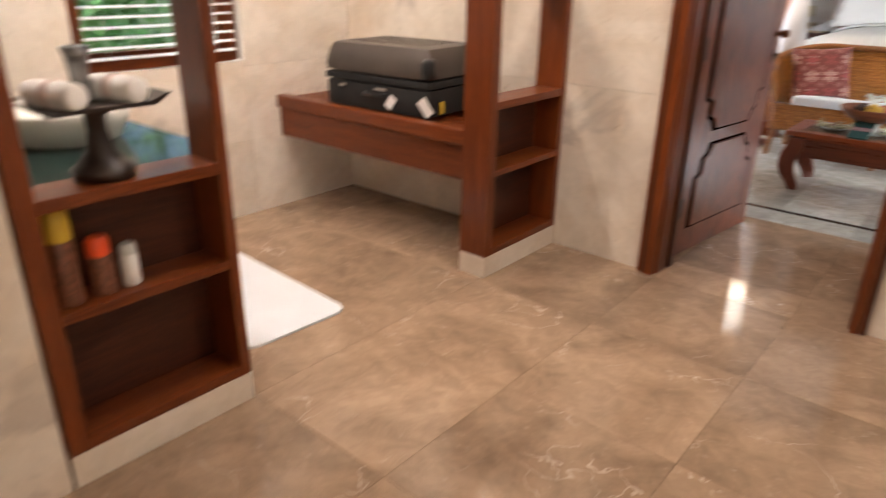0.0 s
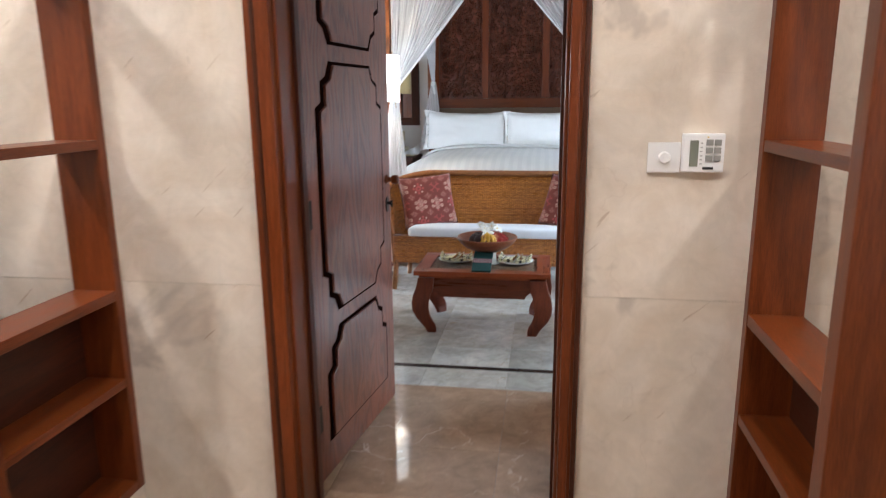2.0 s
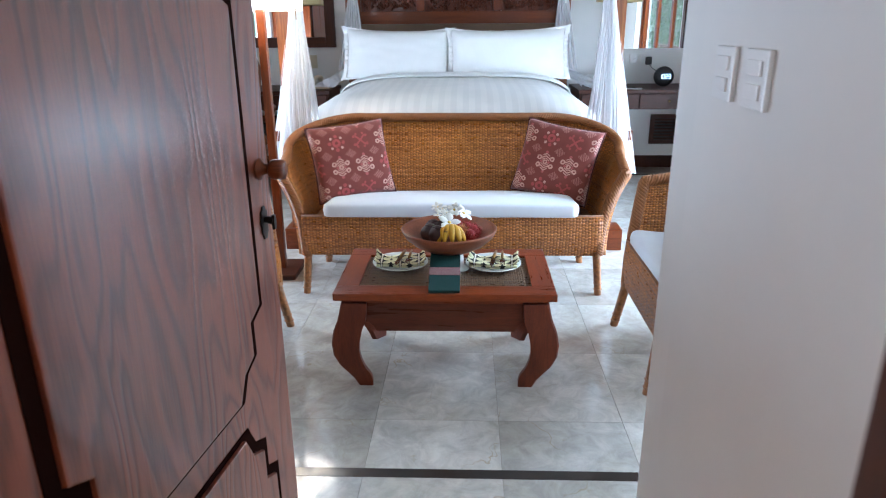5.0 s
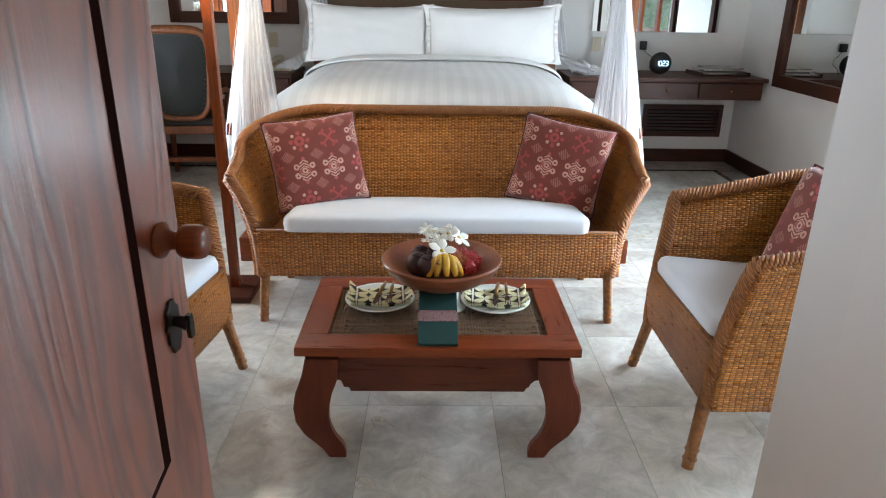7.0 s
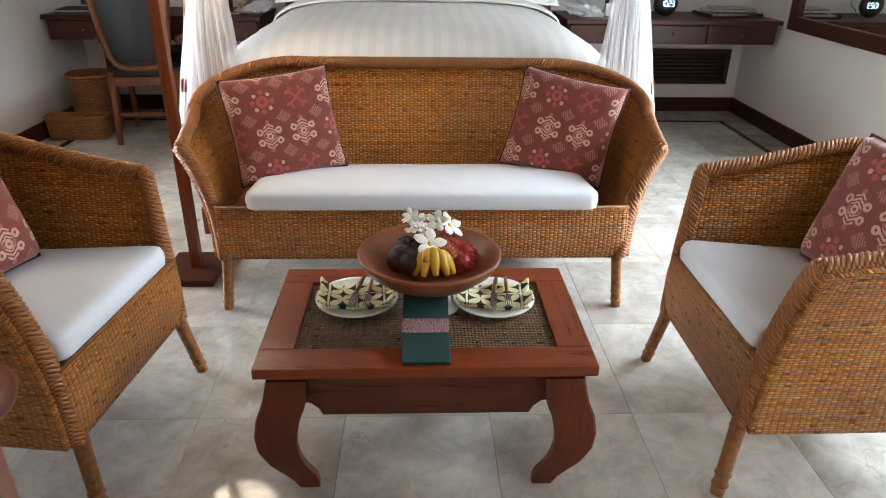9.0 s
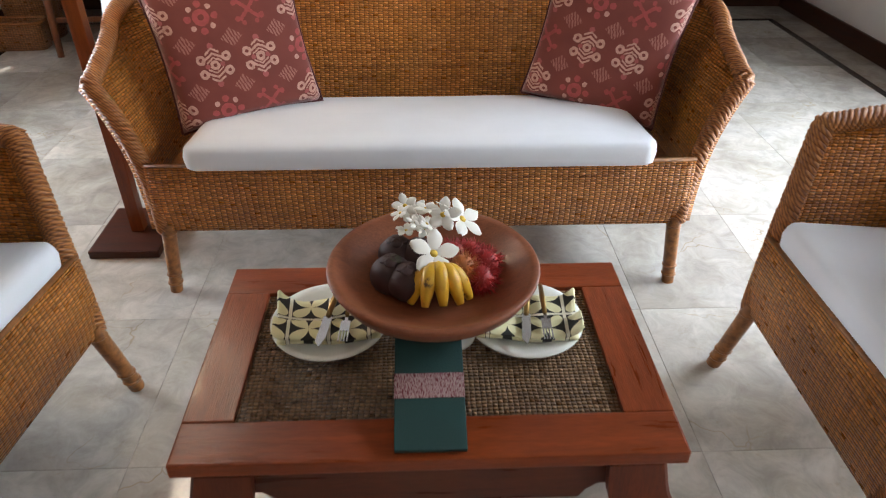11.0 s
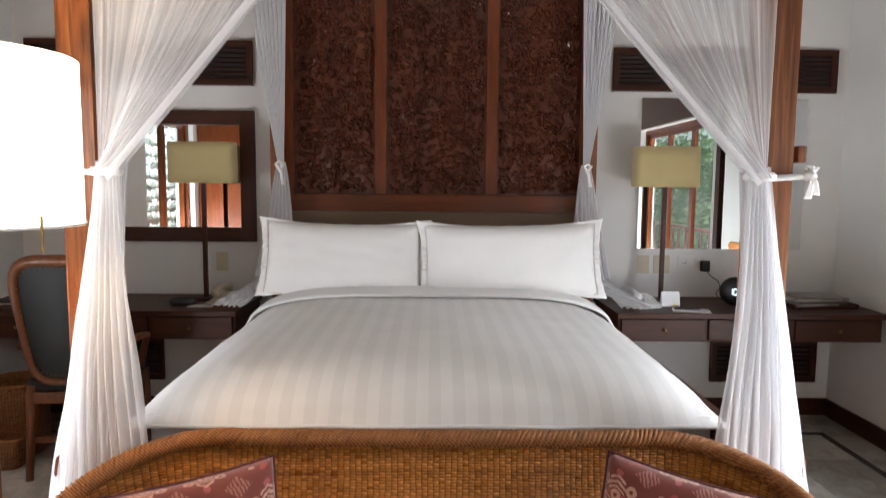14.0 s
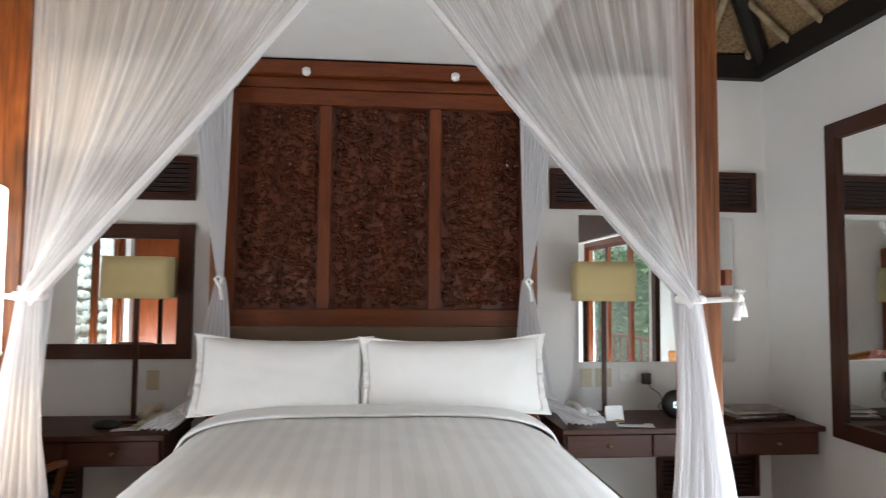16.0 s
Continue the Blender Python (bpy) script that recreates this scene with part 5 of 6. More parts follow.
# ---- things on the desks ----
def telephone(x, y, rz, material, label):
    t = thing("telephone", label, "telephone", pose(x, y, .765, 0, 0, rz), "telephones")
    part("body", prism([(-.10, 0), (.10, 0), (.10, .055), (-.10, .025)], "x", -.085, .085, .006), material, t)
    hs = [(-.055, -.09 + .18 * k / 12, .062 + .02 * math.sin(math.pi * k / 12) + .012 * (k / 12)) for k in range(13)]
    part("handset", tube(hs, lambda f: .017 + .010 * abs(2 * f - 1) ** 3, 12), material, t, smooth="all")
    for i in range(3):
        for j in range(4):
            part("key", boxes((.0 + i * .024, -.06 + j * .024, .03 + .15 * (.04 + j * .024), .016 + i * .024, -.044 + j * .024, .045 + .15 * (.04 + j * .024)), bevel=.002), WHITE_PLASTIC, t)
    part("cord", tube([(-.06 + .02 * math.sin(k * 2.2), -.10 - .004 * k, .02 + .008 * math.cos(k * 2.2)) for k in range(24)], .003, 5), material, t)
    return t


telephone(1.30, 10.68, 8, WHITE_PLASTIC, "white push-button telephone on the desk")
telephone(-1.09, 10.72, -8, IVORY, "ivory push-button telephone on the desk")
card = thing("tent_card", "white folded card beside the phone", "card", pose(1.475, 10.68, .765, 0, 0, 6))
part("front", boxes((-.055, -.0006, 0, .055, .0006, .085)), WHITE_PLASTIC, card, m=pose(0, -.02, 0, -13))
part("back", boxes((-.055, -.0006, 0, .055, .0006, .085)), WHITE_PLASTIC, card, m=pose(0, .02, 0, 13))
flower_c = plain("frangipani_petal", (0.82, 0.80, 0.72), 0.6, vary=0.05)
yellow = plain("petal_yellow", (0.75, 0.5, 0.05), 0.6)


def frangipani(t, at, size, tilt, spin, material=None):
    for k in range(5):
        def petal(u, v):
            a = (u - .5) * math.pi * .55
            w = (math.sin(math.pi * min(1, .04 + .86 * v ** 1.2)) ** 1.1) * .38
            return (size * v * math.cos(0), size * w * math.sin(a) * 1.1, size * (.35 * v - .25 * v * v + .08 * math.cos(a * 2) * v))
        q = part("petal", sheet(petal, 5, 6), material or flower_c, t, smooth="all", m=Matrix.Translation(at) @ pose(0, 0, 0, tilt[0], tilt[1], spin) @ pose(0, 0, 0, 0, 0, 72 * k))
    part("flower_heart", lathe([(size * .05, -.1 * size), (size * .16, .06 * size), (size * .05, .10 * size)], 10), yellow, t, smooth="all", m=Matrix.Translation(at) @ pose(0, 0, 0, tilt[0], tilt[1], spin))


fr = thing("frangipani_flower", "small yellow frangipani flower lying by the card", "flower", pose(1.475, 10.60, .768))
frangipani(fr, (0, 0, .01), .028, (0, 0), 10, yellow)
note = thing("notepad", "white notepad with a pen on it", "notepad", pose(1.54, 10.52, .765, 0, 0, -14))
part("sheets", boxes((-.10, -.05, 0, .10, .05, .004)), WHITE_PLASTIC, note)
part("pen", tube([(-.09, .0, .008), (.05, .02, .008)], .004, 8), BLACK, note)
clock = thing("alarm_clock", "round black alarm clock with a glowing display", "clock", pose(1.86, 10.70, .765))
part("body", lathe([(.03, -.035), (.062, -.03), (.082, -.015), (.085, 0), (.082, .02), (.06, .034), (.02, .036)], 32), BLACK, clock, smooth="all", m=pose(0, 0, .084, 90))
LED = glowing("clock_display", (0.55, 0.8, 1.0), 3.0)
segments = {"0": "abcdef", "1": "bc", "2": "abged", "3": "abgcd", "5": "afgcd", "8": "abcdefg"}
bars = {"a": (0, .018, 1), "b": (.009, .009, 0), "c": (.009, -.009, 0), "d": (0, -.018, 1), "e": (-.009, -.009, 0), "f": (-.009, .009, 0), "g": (0, 0, 1)}
bm = bmesh.new()
for digit, ox in (("1", -.036), ("0", -.010), ("2", .016), ("3", .040)):
    for s in segments[digit]:
        bx, bz, flat = bars[s]
        w, h = (.007, .002) if flat else (.002, .007)
        box(bm, ox + bx - w, -.0385, bz - h, ox + bx + w, -.037, bz + h)
tagged(part("display", bm, LED, clock, "pale blue digits", m=pose(0, 0, .086)), kind="stuff")
mag = thing("magazine_tray", "flat tray holding a few magazines on the desk", "tray", pose(2.33, 10.72, .765, 0, 0, 5))
part("tray", boxes((-.20, -.14, 0, .20, .14, .012), (-.20, -.14, .012, -.185, .14, .028), (.185, -.14, .012, .20, .14, .028), bevel=.003), DARK_X, mag)
for k, (c, dx, rz) in enumerate((((.5, .5, .48), -.04, 4), ((.10, .09, .08), .03, -5), ((.62, .60, .55), -.02, 2), ((.30, .26, .22), .02, -9))):
    part("magazine", boxes((-.145, -.105, 0, .145, .105, .011), bevel=.0015), plain("magazine_cover_%s" % "abcd"[k], c, 0.3, vary=0.5, scale=14), mag, m=pose(dx, 0, .013 + .0125 * k, 0, 0, rz))
pic = thing("picture_frame", "small framed seascape picture standing on the desk", "picture frame", pose(-2.27, 10.93, .765))
part("frame_board", boxes((-.125, -.008, 0, .125, .008, .185), bevel=.003), WHITE_PLASTIC, pic, m=pose(0, 0, 0, -8))
def seascape():
    k = Nodes("seascape_print")
    z = k.add("SeparateXYZ", {0: k.add("TexCoord").outputs["Object"]}).outputs[2]
    n = k.noise(k.coords(vary=False), 40.0, 4)
    f = k.math("ADD", k.math("DIVIDE", z, .16), k.math("MULTIPLY_ADD", n, .3, -.15))
    return k.finish(k.ramp(f, (.1, (.04, .06, .05)), (.42, (.02, .07, .13)), (.55, (.25, .42, .6)), (.95, (.08, .22, .5))), .3)
part("print", boxes((-.105, -.0105, .015, .105, -.008, .17)), seascape(), pic, "blue seascape print", m=pose(0, 0, 0, -8))
fold = thing("desk_folder", "grey leather folder lying on the desk", "folder", pose(-2.24, 10.66, .765, 0, 0, 6))
part("cover", boxes((-.15, -.11, 0, .15, .11, .006), bevel=.002), LEATHER, fold)
part("pages", boxes((-.145, -.105, .006, .145, .105, .016)), IVORY, fold)
part("flap", boxes((-.15, -.11, .016, .15, .11, .022), bevel=.002), LEATHER, fold)
pouch = thing("pouch", "small crumpled black pouch on the desk", "pouch", pose(-1.33, 10.60, .765))
part("body", lathe([(.02, 0), (.06, .008), (.072, .03), (.05, .055), (.02, .065)], 18), BLACK, pouch, smooth="all", m=Matrix.Diagonal((1.1, .7, .8, 1)))
part("sheet_note", boxes((-.06, -.03, 0, .08, .05, .002)), WHITE_PLASTIC, pouch, "white slip of paper", m=pose(.10, -.03, 0, 0, 0, 10))


# ---- desk chair ----
def desk_chair(x, y, rz):
    """Faces +y in its own frame, back towards -y."""
    t = thing("desk_chair", "wooden desk chair with dark leather back and seat", "chair", pose(x, y, 0, 0, 0, rz))
    CH = wood("chair_teak", (0.10, 0.03, 0.012), (0.24, 0.085, 0.03), "z")
    for sx in (-1, 1):
        part("front_leg", tube([(sx * .21, .20, .42), (sx * .215, .215, .2), (sx * .21, .20, 0)], lambda f: .024 - .008 * f, 10), CH, t, smooth="all")
        part("back_leg", tube([(sx * .20, -.19, .46), (sx * .205, -.215, .22), (sx * .205, -.25, 0)], lambda f: .022 - .004 * f, 10), CH, t, smooth="all")
        part("armrest", tube([(sx * .235, -.21, .66), (sx * .265, -.05, .665), (sx * .26, .10, .64), (sx * .23, .13, .55), (sx * .215, .12, .46)], .018, 10), CH, t, smooth="all")
    part("seat_rail", boxes((-.23, -.21, .37, .23, .22, .43), bevel=.01), CH, t)
    part("seat_pad", boxes((-.225, -.20, .43, .225, .215, .485), bevel=.025), LEATHER, t, "dark leather seat", True)
    def back(u):
        a = 2 * math.pi * u
        c, s = math.cos(a), math.sin(a)
        n = 4.6
        k = (abs(c) ** n + abs(s) ** n) ** (-1 / n)
        taper = 1 - .17 * (1 - s) * .9
        x_, z_ = .245 * k * c * taper, .79 + .30 * k * s
        return Vector((x_, -.215 - .10 * (z_ - .5) - .03 * (1 - (x_ / .245) ** 2), z_))
    part("back_frame", tube([back(k / 72) for k in range(73)], lambda f: .019 + .010 * max(0, math.sin(2 * math.pi * f)), 10), CH, t, "curved teak back frame", "all")
    def pad(sign):
        def fn(u, v):
            p = back(u)
            c = Vector((0, -.215 - .10 * .29 - .02, .79))
            q = c.lerp(p, .95 * (1 - v))
            q.y = p.y * (1 - v) + c.y * v + sign * .02 * math.sin(math.pi * v / 2)
            return q
        return fn
    bm = sheet(pad(1), 48, 8)
    sheet(pad(-1), 48, 8, bm)
    bmesh.ops.recalc_face_normals(bm, faces=bm.faces)
    part("back_pad", bm, LEATHER, t, "dark green-black leather back", "all")
    nails = bmesh.new()
    for k in range(56):
        p = back(k / 56)
        c = Vector((0, p.y, .79))
        q = c.lerp(p, .88)
        lathe([(.004, 0), (.003, .002), (.001, .003)], 6, (q.x, q.y - .024, q.z), nails)
    tagged(part("nail_trim", nails, BRASS, t), kind="stuff")
    part("stretcher", boxes((-.20, -.20, .17, .20, -.175, .20), bevel=.004), CH, t)
    return t


desk_chair(-1.70, 10.28, 6)


def basket(name, label, x, y, w, d, h, taper, square=6.0):
    t = thing(name, label, "basket", pose(x, y, 0, 0, 0, 4))
    def wall(u, v):
        a = 2 * math.pi * u
        c, s = math.cos(a), math.sin(a)
        k = (abs(c) ** square + abs(s) ** square) ** (-1 / square)
        g = 1 + taper * v
        return (w / 2 * k * c * g, d / 2 * k * s * g, .004 + h * v)
    part("wall", sheet(wall, 48, 6), BASKET, t, smooth="all").modifiers.new("thickness", "SOLIDIFY").thickness = .008
    part("rim", tube([wall(k / 48, 1) for k in range(49)], .009, 8), RIM, t, smooth="all")
    part("bottom", boxes((-w / 2 * .70, -d / 2 * .70, 0, w / 2 * .70, d / 2 * .70, .006)), BASKET, t)
    return t


BASKET = wicker("tan_basket_weave", (0.24, 0.085, 0.026), (0.40, 0.17, 0.055), .014, .010)
basket("waste_basket", "tan woven waste basket under the desk", -2.16, 10.40, .29, .29, .385, .06, 2.2)
basket("tray_basket", "low tan woven basket on the floor by the desk", -2.20, 10.17, .38, .13, .15, .05)

# wardrobe opposite the bed, seen in the mirrors
wr = thing("wardrobe", "tall dark teak wardrobe with paired doors", "wardrobe", pose(W + .28, 7.1, 0))
part("body", boxes((-.27, -.75, .06, .25, .75, 2.15), bevel=.006), RED_Z, wr)
part("plinth", boxes((-.26, -.73, 0, .23, .73, .06)), DARK_Y, wr)
for k in range(3):
    d = part("door", boxes((.252, -.74 + .495 * k, .08, .272, -.255 + .495 * k, 2.13), bevel=.005), RED_Z, wr)
    part("handle", lathe([(.008, 0), (.007, .012), (.014, .02), (.012, .028)], 14), BRASS, d, smooth="all", m=pose(.272, -.70 + .495 * k, 1.05, 0, 90))


# ---- on the coffee table ----
TT = .392
CX, CY = .108, 7.238
pedestal = thing("bowl_stand", "white ceramic stand under the fruit bowl", "stand", pose(CX + .03, CY, TT - .01))
part("column", lathe([(.05, 0), (.05, .006), (.03, .015), (.027, .06), (.04, .085), (.045, .09)], 24), CERAMIC, pedestal, smooth="all")
bowl = thing("fruit_bowl", "shallow turned reddish wooden bowl", "bowl", pose(CX, CY, TT + .07))
part("bowl", lathe([(.05, 0), (.09, .004), (.14, .03), (.172, .058), (.186, .082), (.188, .088), (.184, .092), (.172, .088), (.150, .066), (.115, .046), (.07, .036), (.01, .034)], 56), TERRACOTTA, bowl, smooth="all")
ZB = TT + .07
MANG = plain("mangosteen_skin", (0.040, 0.014, 0.012), 0.62, vary=0.4, scale=30, bump=0.2)
for dx, dy, dz, r in ((-.075, -.005, .068, .038), (-.065, .055, .07, .036), (-.025, .045, .072, .035), (-.045, -.03, .07, .036)):
    f = thing("mangosteen", "dark purple mangosteen in the bowl", "fruit", pose(CX + dx, CY + dy, ZB + dz), "fruit in the bowl")
    part("skin", lathe([(r * math.sin(math.pi * k / 12) + .0005, -r * .93 * math.cos(math.pi * k / 12)) for k in range(13)], 20), MANG, f, smooth="all")
    for k in range(4):
        part("sepal", lathe([(.002, 0), (.012, .001), (.011, .003), (.002, .004)], 10), plain("sepal", (.05, .045, .02), .6) if k == 0 and r == .038 else MANG, f,
             smooth="all", m=pose(0, 0, 0, 0, 0, 90 * k) @ pose(.009, 0, r * .88, 0, 18))
BAN = Nodes("banana_peel")
nb = BAN.noise(BAN.coords(), 45.0, 4)
BANANA = BAN.finish(BAN.ramp(nb, (.30, (.10, .05, .012)), (.38, (.60, .33, .02)), (.8, (.74, .46, .03))), .4)
bunch = thing("banana_bunch", "bunch of small yellow bananas in the bowl", "bananas", pose(CX + .005, CY - .012, ZB + .062), "fruit in the bowl")
for a_deg, lift, length in ((-46, .0, .054), (-18, .010, .060), (8, .012, .058), (34, .008, .060), (60, .0, .056)):
    a = radians(a_deg)
    pts = []
    for j in range(11):
        f = j / 10
        rr = .010 + length * f
        pts.append((rr * math.sin(a), -rr * math.cos(a) - .005, .026 + lift - .040 * f * f + .012 * math.sin(math.pi * f)))
    part("banana", tube(pts, lambda f: .004 + .0105 * math.sin(math.pi * min(1, .12 + f * .83)) ** .7, 10), BANANA, bunch, smooth="all")
part("stalk", tube([(0, .0, .03), (0, .02, .05)], .008, 8), MANG, bunch)
RAMB = plain("rambutan_skin", (0.36, 0.022, 0.02), 0.5, vary=0.4, scale=50)
RAMO = plain("rambutan_orange", (0.42, 0.13, 0.03), 0.5, vary=0.4, scale=50)
for dx, dy, dz, mat in ((.055, .0, .088, RAMO), (.092, -.012, .072, RAMB), (.075, .045, .085, RAMB), (.105, .03, .078, RAMB), (.04, .035, .092, RAMB)):
    f = thing("rambutan", "hairy red rambutan in the bowl", "fruit", pose(CX + dx * .92, CY + dy, ZB + dz - .012), "fruit in the bowl")
    r = .023
    part("skin", lathe([(r * math.sin(math.pi * k / 10) + .0005, -r * 1.1 * math.cos(math.pi * k / 10)) for k in range(11)], 16), mat, f, smooth="all")
    hairs = bmesh.new()
    rnd = random.Random(dx * 1000)
    for _ in range(320):
        d = Vector((rnd.gauss(0, 1), rnd.gauss(0, 1), rnd.gauss(0, 1))).normalized()
        side = d.orthogonal().normalized() * .0013
        b0, tip = d * r * 1.0, d * (r + .016) + Vector((rnd.uniform(-.005, .005), rnd.uniform(-.005, .005), rnd.uniform(-.006, .002)))
        vs = [hairs.verts.new(b0 + side), hairs.verts.new(b0 - side), hairs.verts.new(b0 + d.cross(side)), hairs.verts.new(tip)]
        hairs.faces.new((vs[0], vs[1], vs[3])), hairs.faces.new((vs[1], vs[2], vs[3])), hairs.faces.new((vs[2], vs[0], vs[3]))
    tagged(part("hair", hairs, mat, f), kind="stuff")
for at, size, tilt, spin in (((.0, -.005, .112), .046, (34, 4), 20), ((.055, .085, .125), .044, (36, 10), 50), ((.02, .075, .142), .034, (40, -10), 0)):
    f = thing("frangipani_flower", "white frangipani flower with yellow heart on the fruit", "flower", pose(CX + at[0], CY + at[1], ZB + at[2]), "flowers in the bowl")
    frangipani(f, (0, 0, 0), size, tilt, spin)
tube_c = thing("tuberose_cluster", "cluster of small white tuberose blossoms on the fruit", "flowers", pose(CX - .02, CY + .075, ZB + .115), "flowers in the bowl")
rnd = random.Random(4)
for _ in range(14):
    frangipani(tube_c, (rnd.uniform(-.05, .045), rnd.uniform(-.035, .03), rnd.uniform(-.005, .04)), rnd.uniform(.018, .026), (rnd.uniform(-5, 50), rnd.uniform(-35, 35)), rnd.uniform(0, 90))

# slanting green cloth-covered card under the bowl
gc = thing("menu_stand", "dark green cloth-covered card with a woven band", "menu card", pose(CX - .012, 6.955, TT))
GREEN = plain("dark_green_cloth", (0.008, 0.045, 0.04), 0.75, bump=0.3, bscale=400)
part("board", boxes((-.057, 0, 0, .057, .215, .012), bevel=.002), GREEN, gc, m=pose(0, 0, 0, 20))
def band():
    k = Nodes("woven_band")
    v = k.coords((1, 1, 1), vary=False)
    n = k.noise(k.add("Mapping", {"Vector": v, "Scale": (90, 25, 1)}).outputs[0], 4.0, 3)
    return k.finish(k.ramp(n, (.40, (.13, .015, .02)), (.5, (.40, .29, .27)), (.60, (.20, .07, .08))), .85)
part("band", boxes((-.0575, .085, .0122, .0575, .128, .0135)), band(), gc, "red and white woven band", m=pose(0, 0, 0, 20))
part("prop", boxes((-.045, .14, 0, .045, .16, .045)), GREEN, gc)


def batik():
    k = Nodes("batik_napkin")
    s = k.add("SeparateXYZ", {0: k.add("TexCoord").outputs["Object"]})
    P = .074
    x = k.math("SUBTRACT", k.math("FRACT", k.math("DIVIDE", s.outputs[0], P)), .5)
    y = k.math("SUBTRACT", k.math("FRACT", k.math("DIVIDE", s.outputs[1], P)), .5)
    r = k.math("SQRT", k.math("ADD", k.math("MULTIPLY", x, x), k.math("MULTIPLY", y, y)))
    ang = k.math("ARCTAN2", y, x)
    petal = k.math("LESS_THAN", r, k.math("MULTIPLY", k.math("ABSOLUTE", k.math("SINE", k.math("MULTIPLY", ang, 2.0))), .58))
    edge = k.math("GREATER_THAN", k.math("MAXIMUM", k.math("ABSOLUTE", x), k.math("ABSOLUTE", y)), .46)
    c = k.mix(petal, (.018, .018, .014), (.70, .67, .40))
    c = k.mix(edge, c, (.72, .70, .55))
    k.bump(k.noise(k.coords(), 300.0, 2), .2, .001)
    return k.finish(c, .85)


BATIK = batik()


def place_setting(x, y, flip):
    p = thing("plate", "round white plate under a napkin", "plate", pose(x, y, TT - .010), "place settings")
    part("dish", lathe([(.06, 0), (.065, .004), (.095, .012), (.112, .018), (.112, .021), (.095, .016), (.062, .008), (.01, .007)], 48), CERAMIC, p, smooth="all")
    n = thing("napkin", "folded black and lime batik napkin on a plate", "napkin", pose(x, y, TT + .006, 0, 0, 4 * flip), "napkins")
    part("fold", sheet(lambda u, v: (-.095 + .19 * u, -.062 + .118 * v, .006 + .004 * math.sin(8 * u + 3 * v) + .004 * (v > .4) + .030 * abs(2 * u - 1) ** 5 * v ** 2), 20, 10), BATIK, n, smooth="all").modifiers.new("thickness", "SOLIDIFY").thickness = .006
    part("flap", sheet(lambda u, v: (-.10 + .20 * u, -.066 + .052 * v, .014 + .004 * math.sin(7 * u) + .020 * abs(2 * u - 1) ** 5), 20, 4), BATIK, n, smooth="all").modifiers.new("thickness", "SOLIDIFY").thickness = .004
    kn = thing("table_knife", "steel knife lying on a napkin", "knife", pose(x + .0, y - .01, TT + .026, 0, 0, -8), "cutlery")
    part("blade", prism([(-.009, 0), (.008, 0), (.009, -.06), (.002, -.085), (-.008, -.07)], "z", 0, .0018, .0004), STEEL, kn)
    part("handle", tube([(0, .0, .003), (.0, .04, .004), (.002, .085, .004)], lambda f: .005 + .002 * math.sin(3 * f), 8), BRASS, kn, smooth="all")
    fk = thing("table_fork", "steel fork lying on a napkin", "fork", pose(x + .035, y - .01, TT + .026, 0, 0, -3), "cutlery")
    bm = boxes((-.009, -.042, 0, .009, -.015, .002), (-.003, -.015, 0, .003, .0, .002))
    for k in range(4):
        box(bm, -.009 + .0053 * k, -.07, 0, -.0065 + .0053 * k, -.042, .002)
    part("head", bm, STEEL, fk)
    part("handle", tube([(0, .0, .003), (.0, .04, .004), (.0, .085, .004)], lambda f: .004 + .002 * math.sin(3 * f), 8), BRASS, fk, smooth="all")


place_setting(-.09, 7.265, 1)
place_setting(.285, 7.26, -1)


# ---- bathroom ----
def shelf_unit(x, y0, y1, label, back, top=2.6):
    """An open timber screen along y: marble plinth, two shelves below, open bays above. back: the side, -1 or 1, of the closed panel."""
    t = thing("shelf_unit", label, "shelf unit", pose(x, (y0 + y1) / 2, 0), "timber shelf units")
    hw, hl = .072, (y1 - y0) / 2
    part("plinth", boxes((-hw, -hl, 0, hw, hl, .10), bevel=.003), CREAM, t, "cream marble plinth")
    for a, b in ((-hl, -hl + .055), (hl - .035, hl)):
        part("post", boxes((-hw - .002, a, .101, hw + .002, b, top), bevel=.004), RED_Z, t)
    for z, th in ((.10, .035), (.475, .03), (.77, .035), (1.25, .03), (1.75, .03), (2.25, .03)):
        part("shelf", boxes((-hw, -hl + .0555, z + .001, hw, hl - .0355, z + th), bevel=.003), RED_Y, t)
    part("back_panel", boxes((back * hw - back * .004 - .004, -hl + .0555, .137, back * hw - back * .004 + .004, hl - .0355, .769)), DARK_Y, t, "dark wooden back panel")
    return t


shelf_unit(-.962, 4.445, 5.048, "reddish teak shelf screen on a marble plinth", -1)
shelf_unit(-.962, 2.62, 3.185, "reddish teak shelf screen holding spray cans", -1)
shelf_unit(1.090, 4.445, 5.048, "reddish teak shelf screen on a marble plinth", 1)
structure("wall_screen", boxes((-1.03, 0.8, 0, -.89, 2.61, 2.6)), CREAM, "cream marble clad screen wall", "wall")


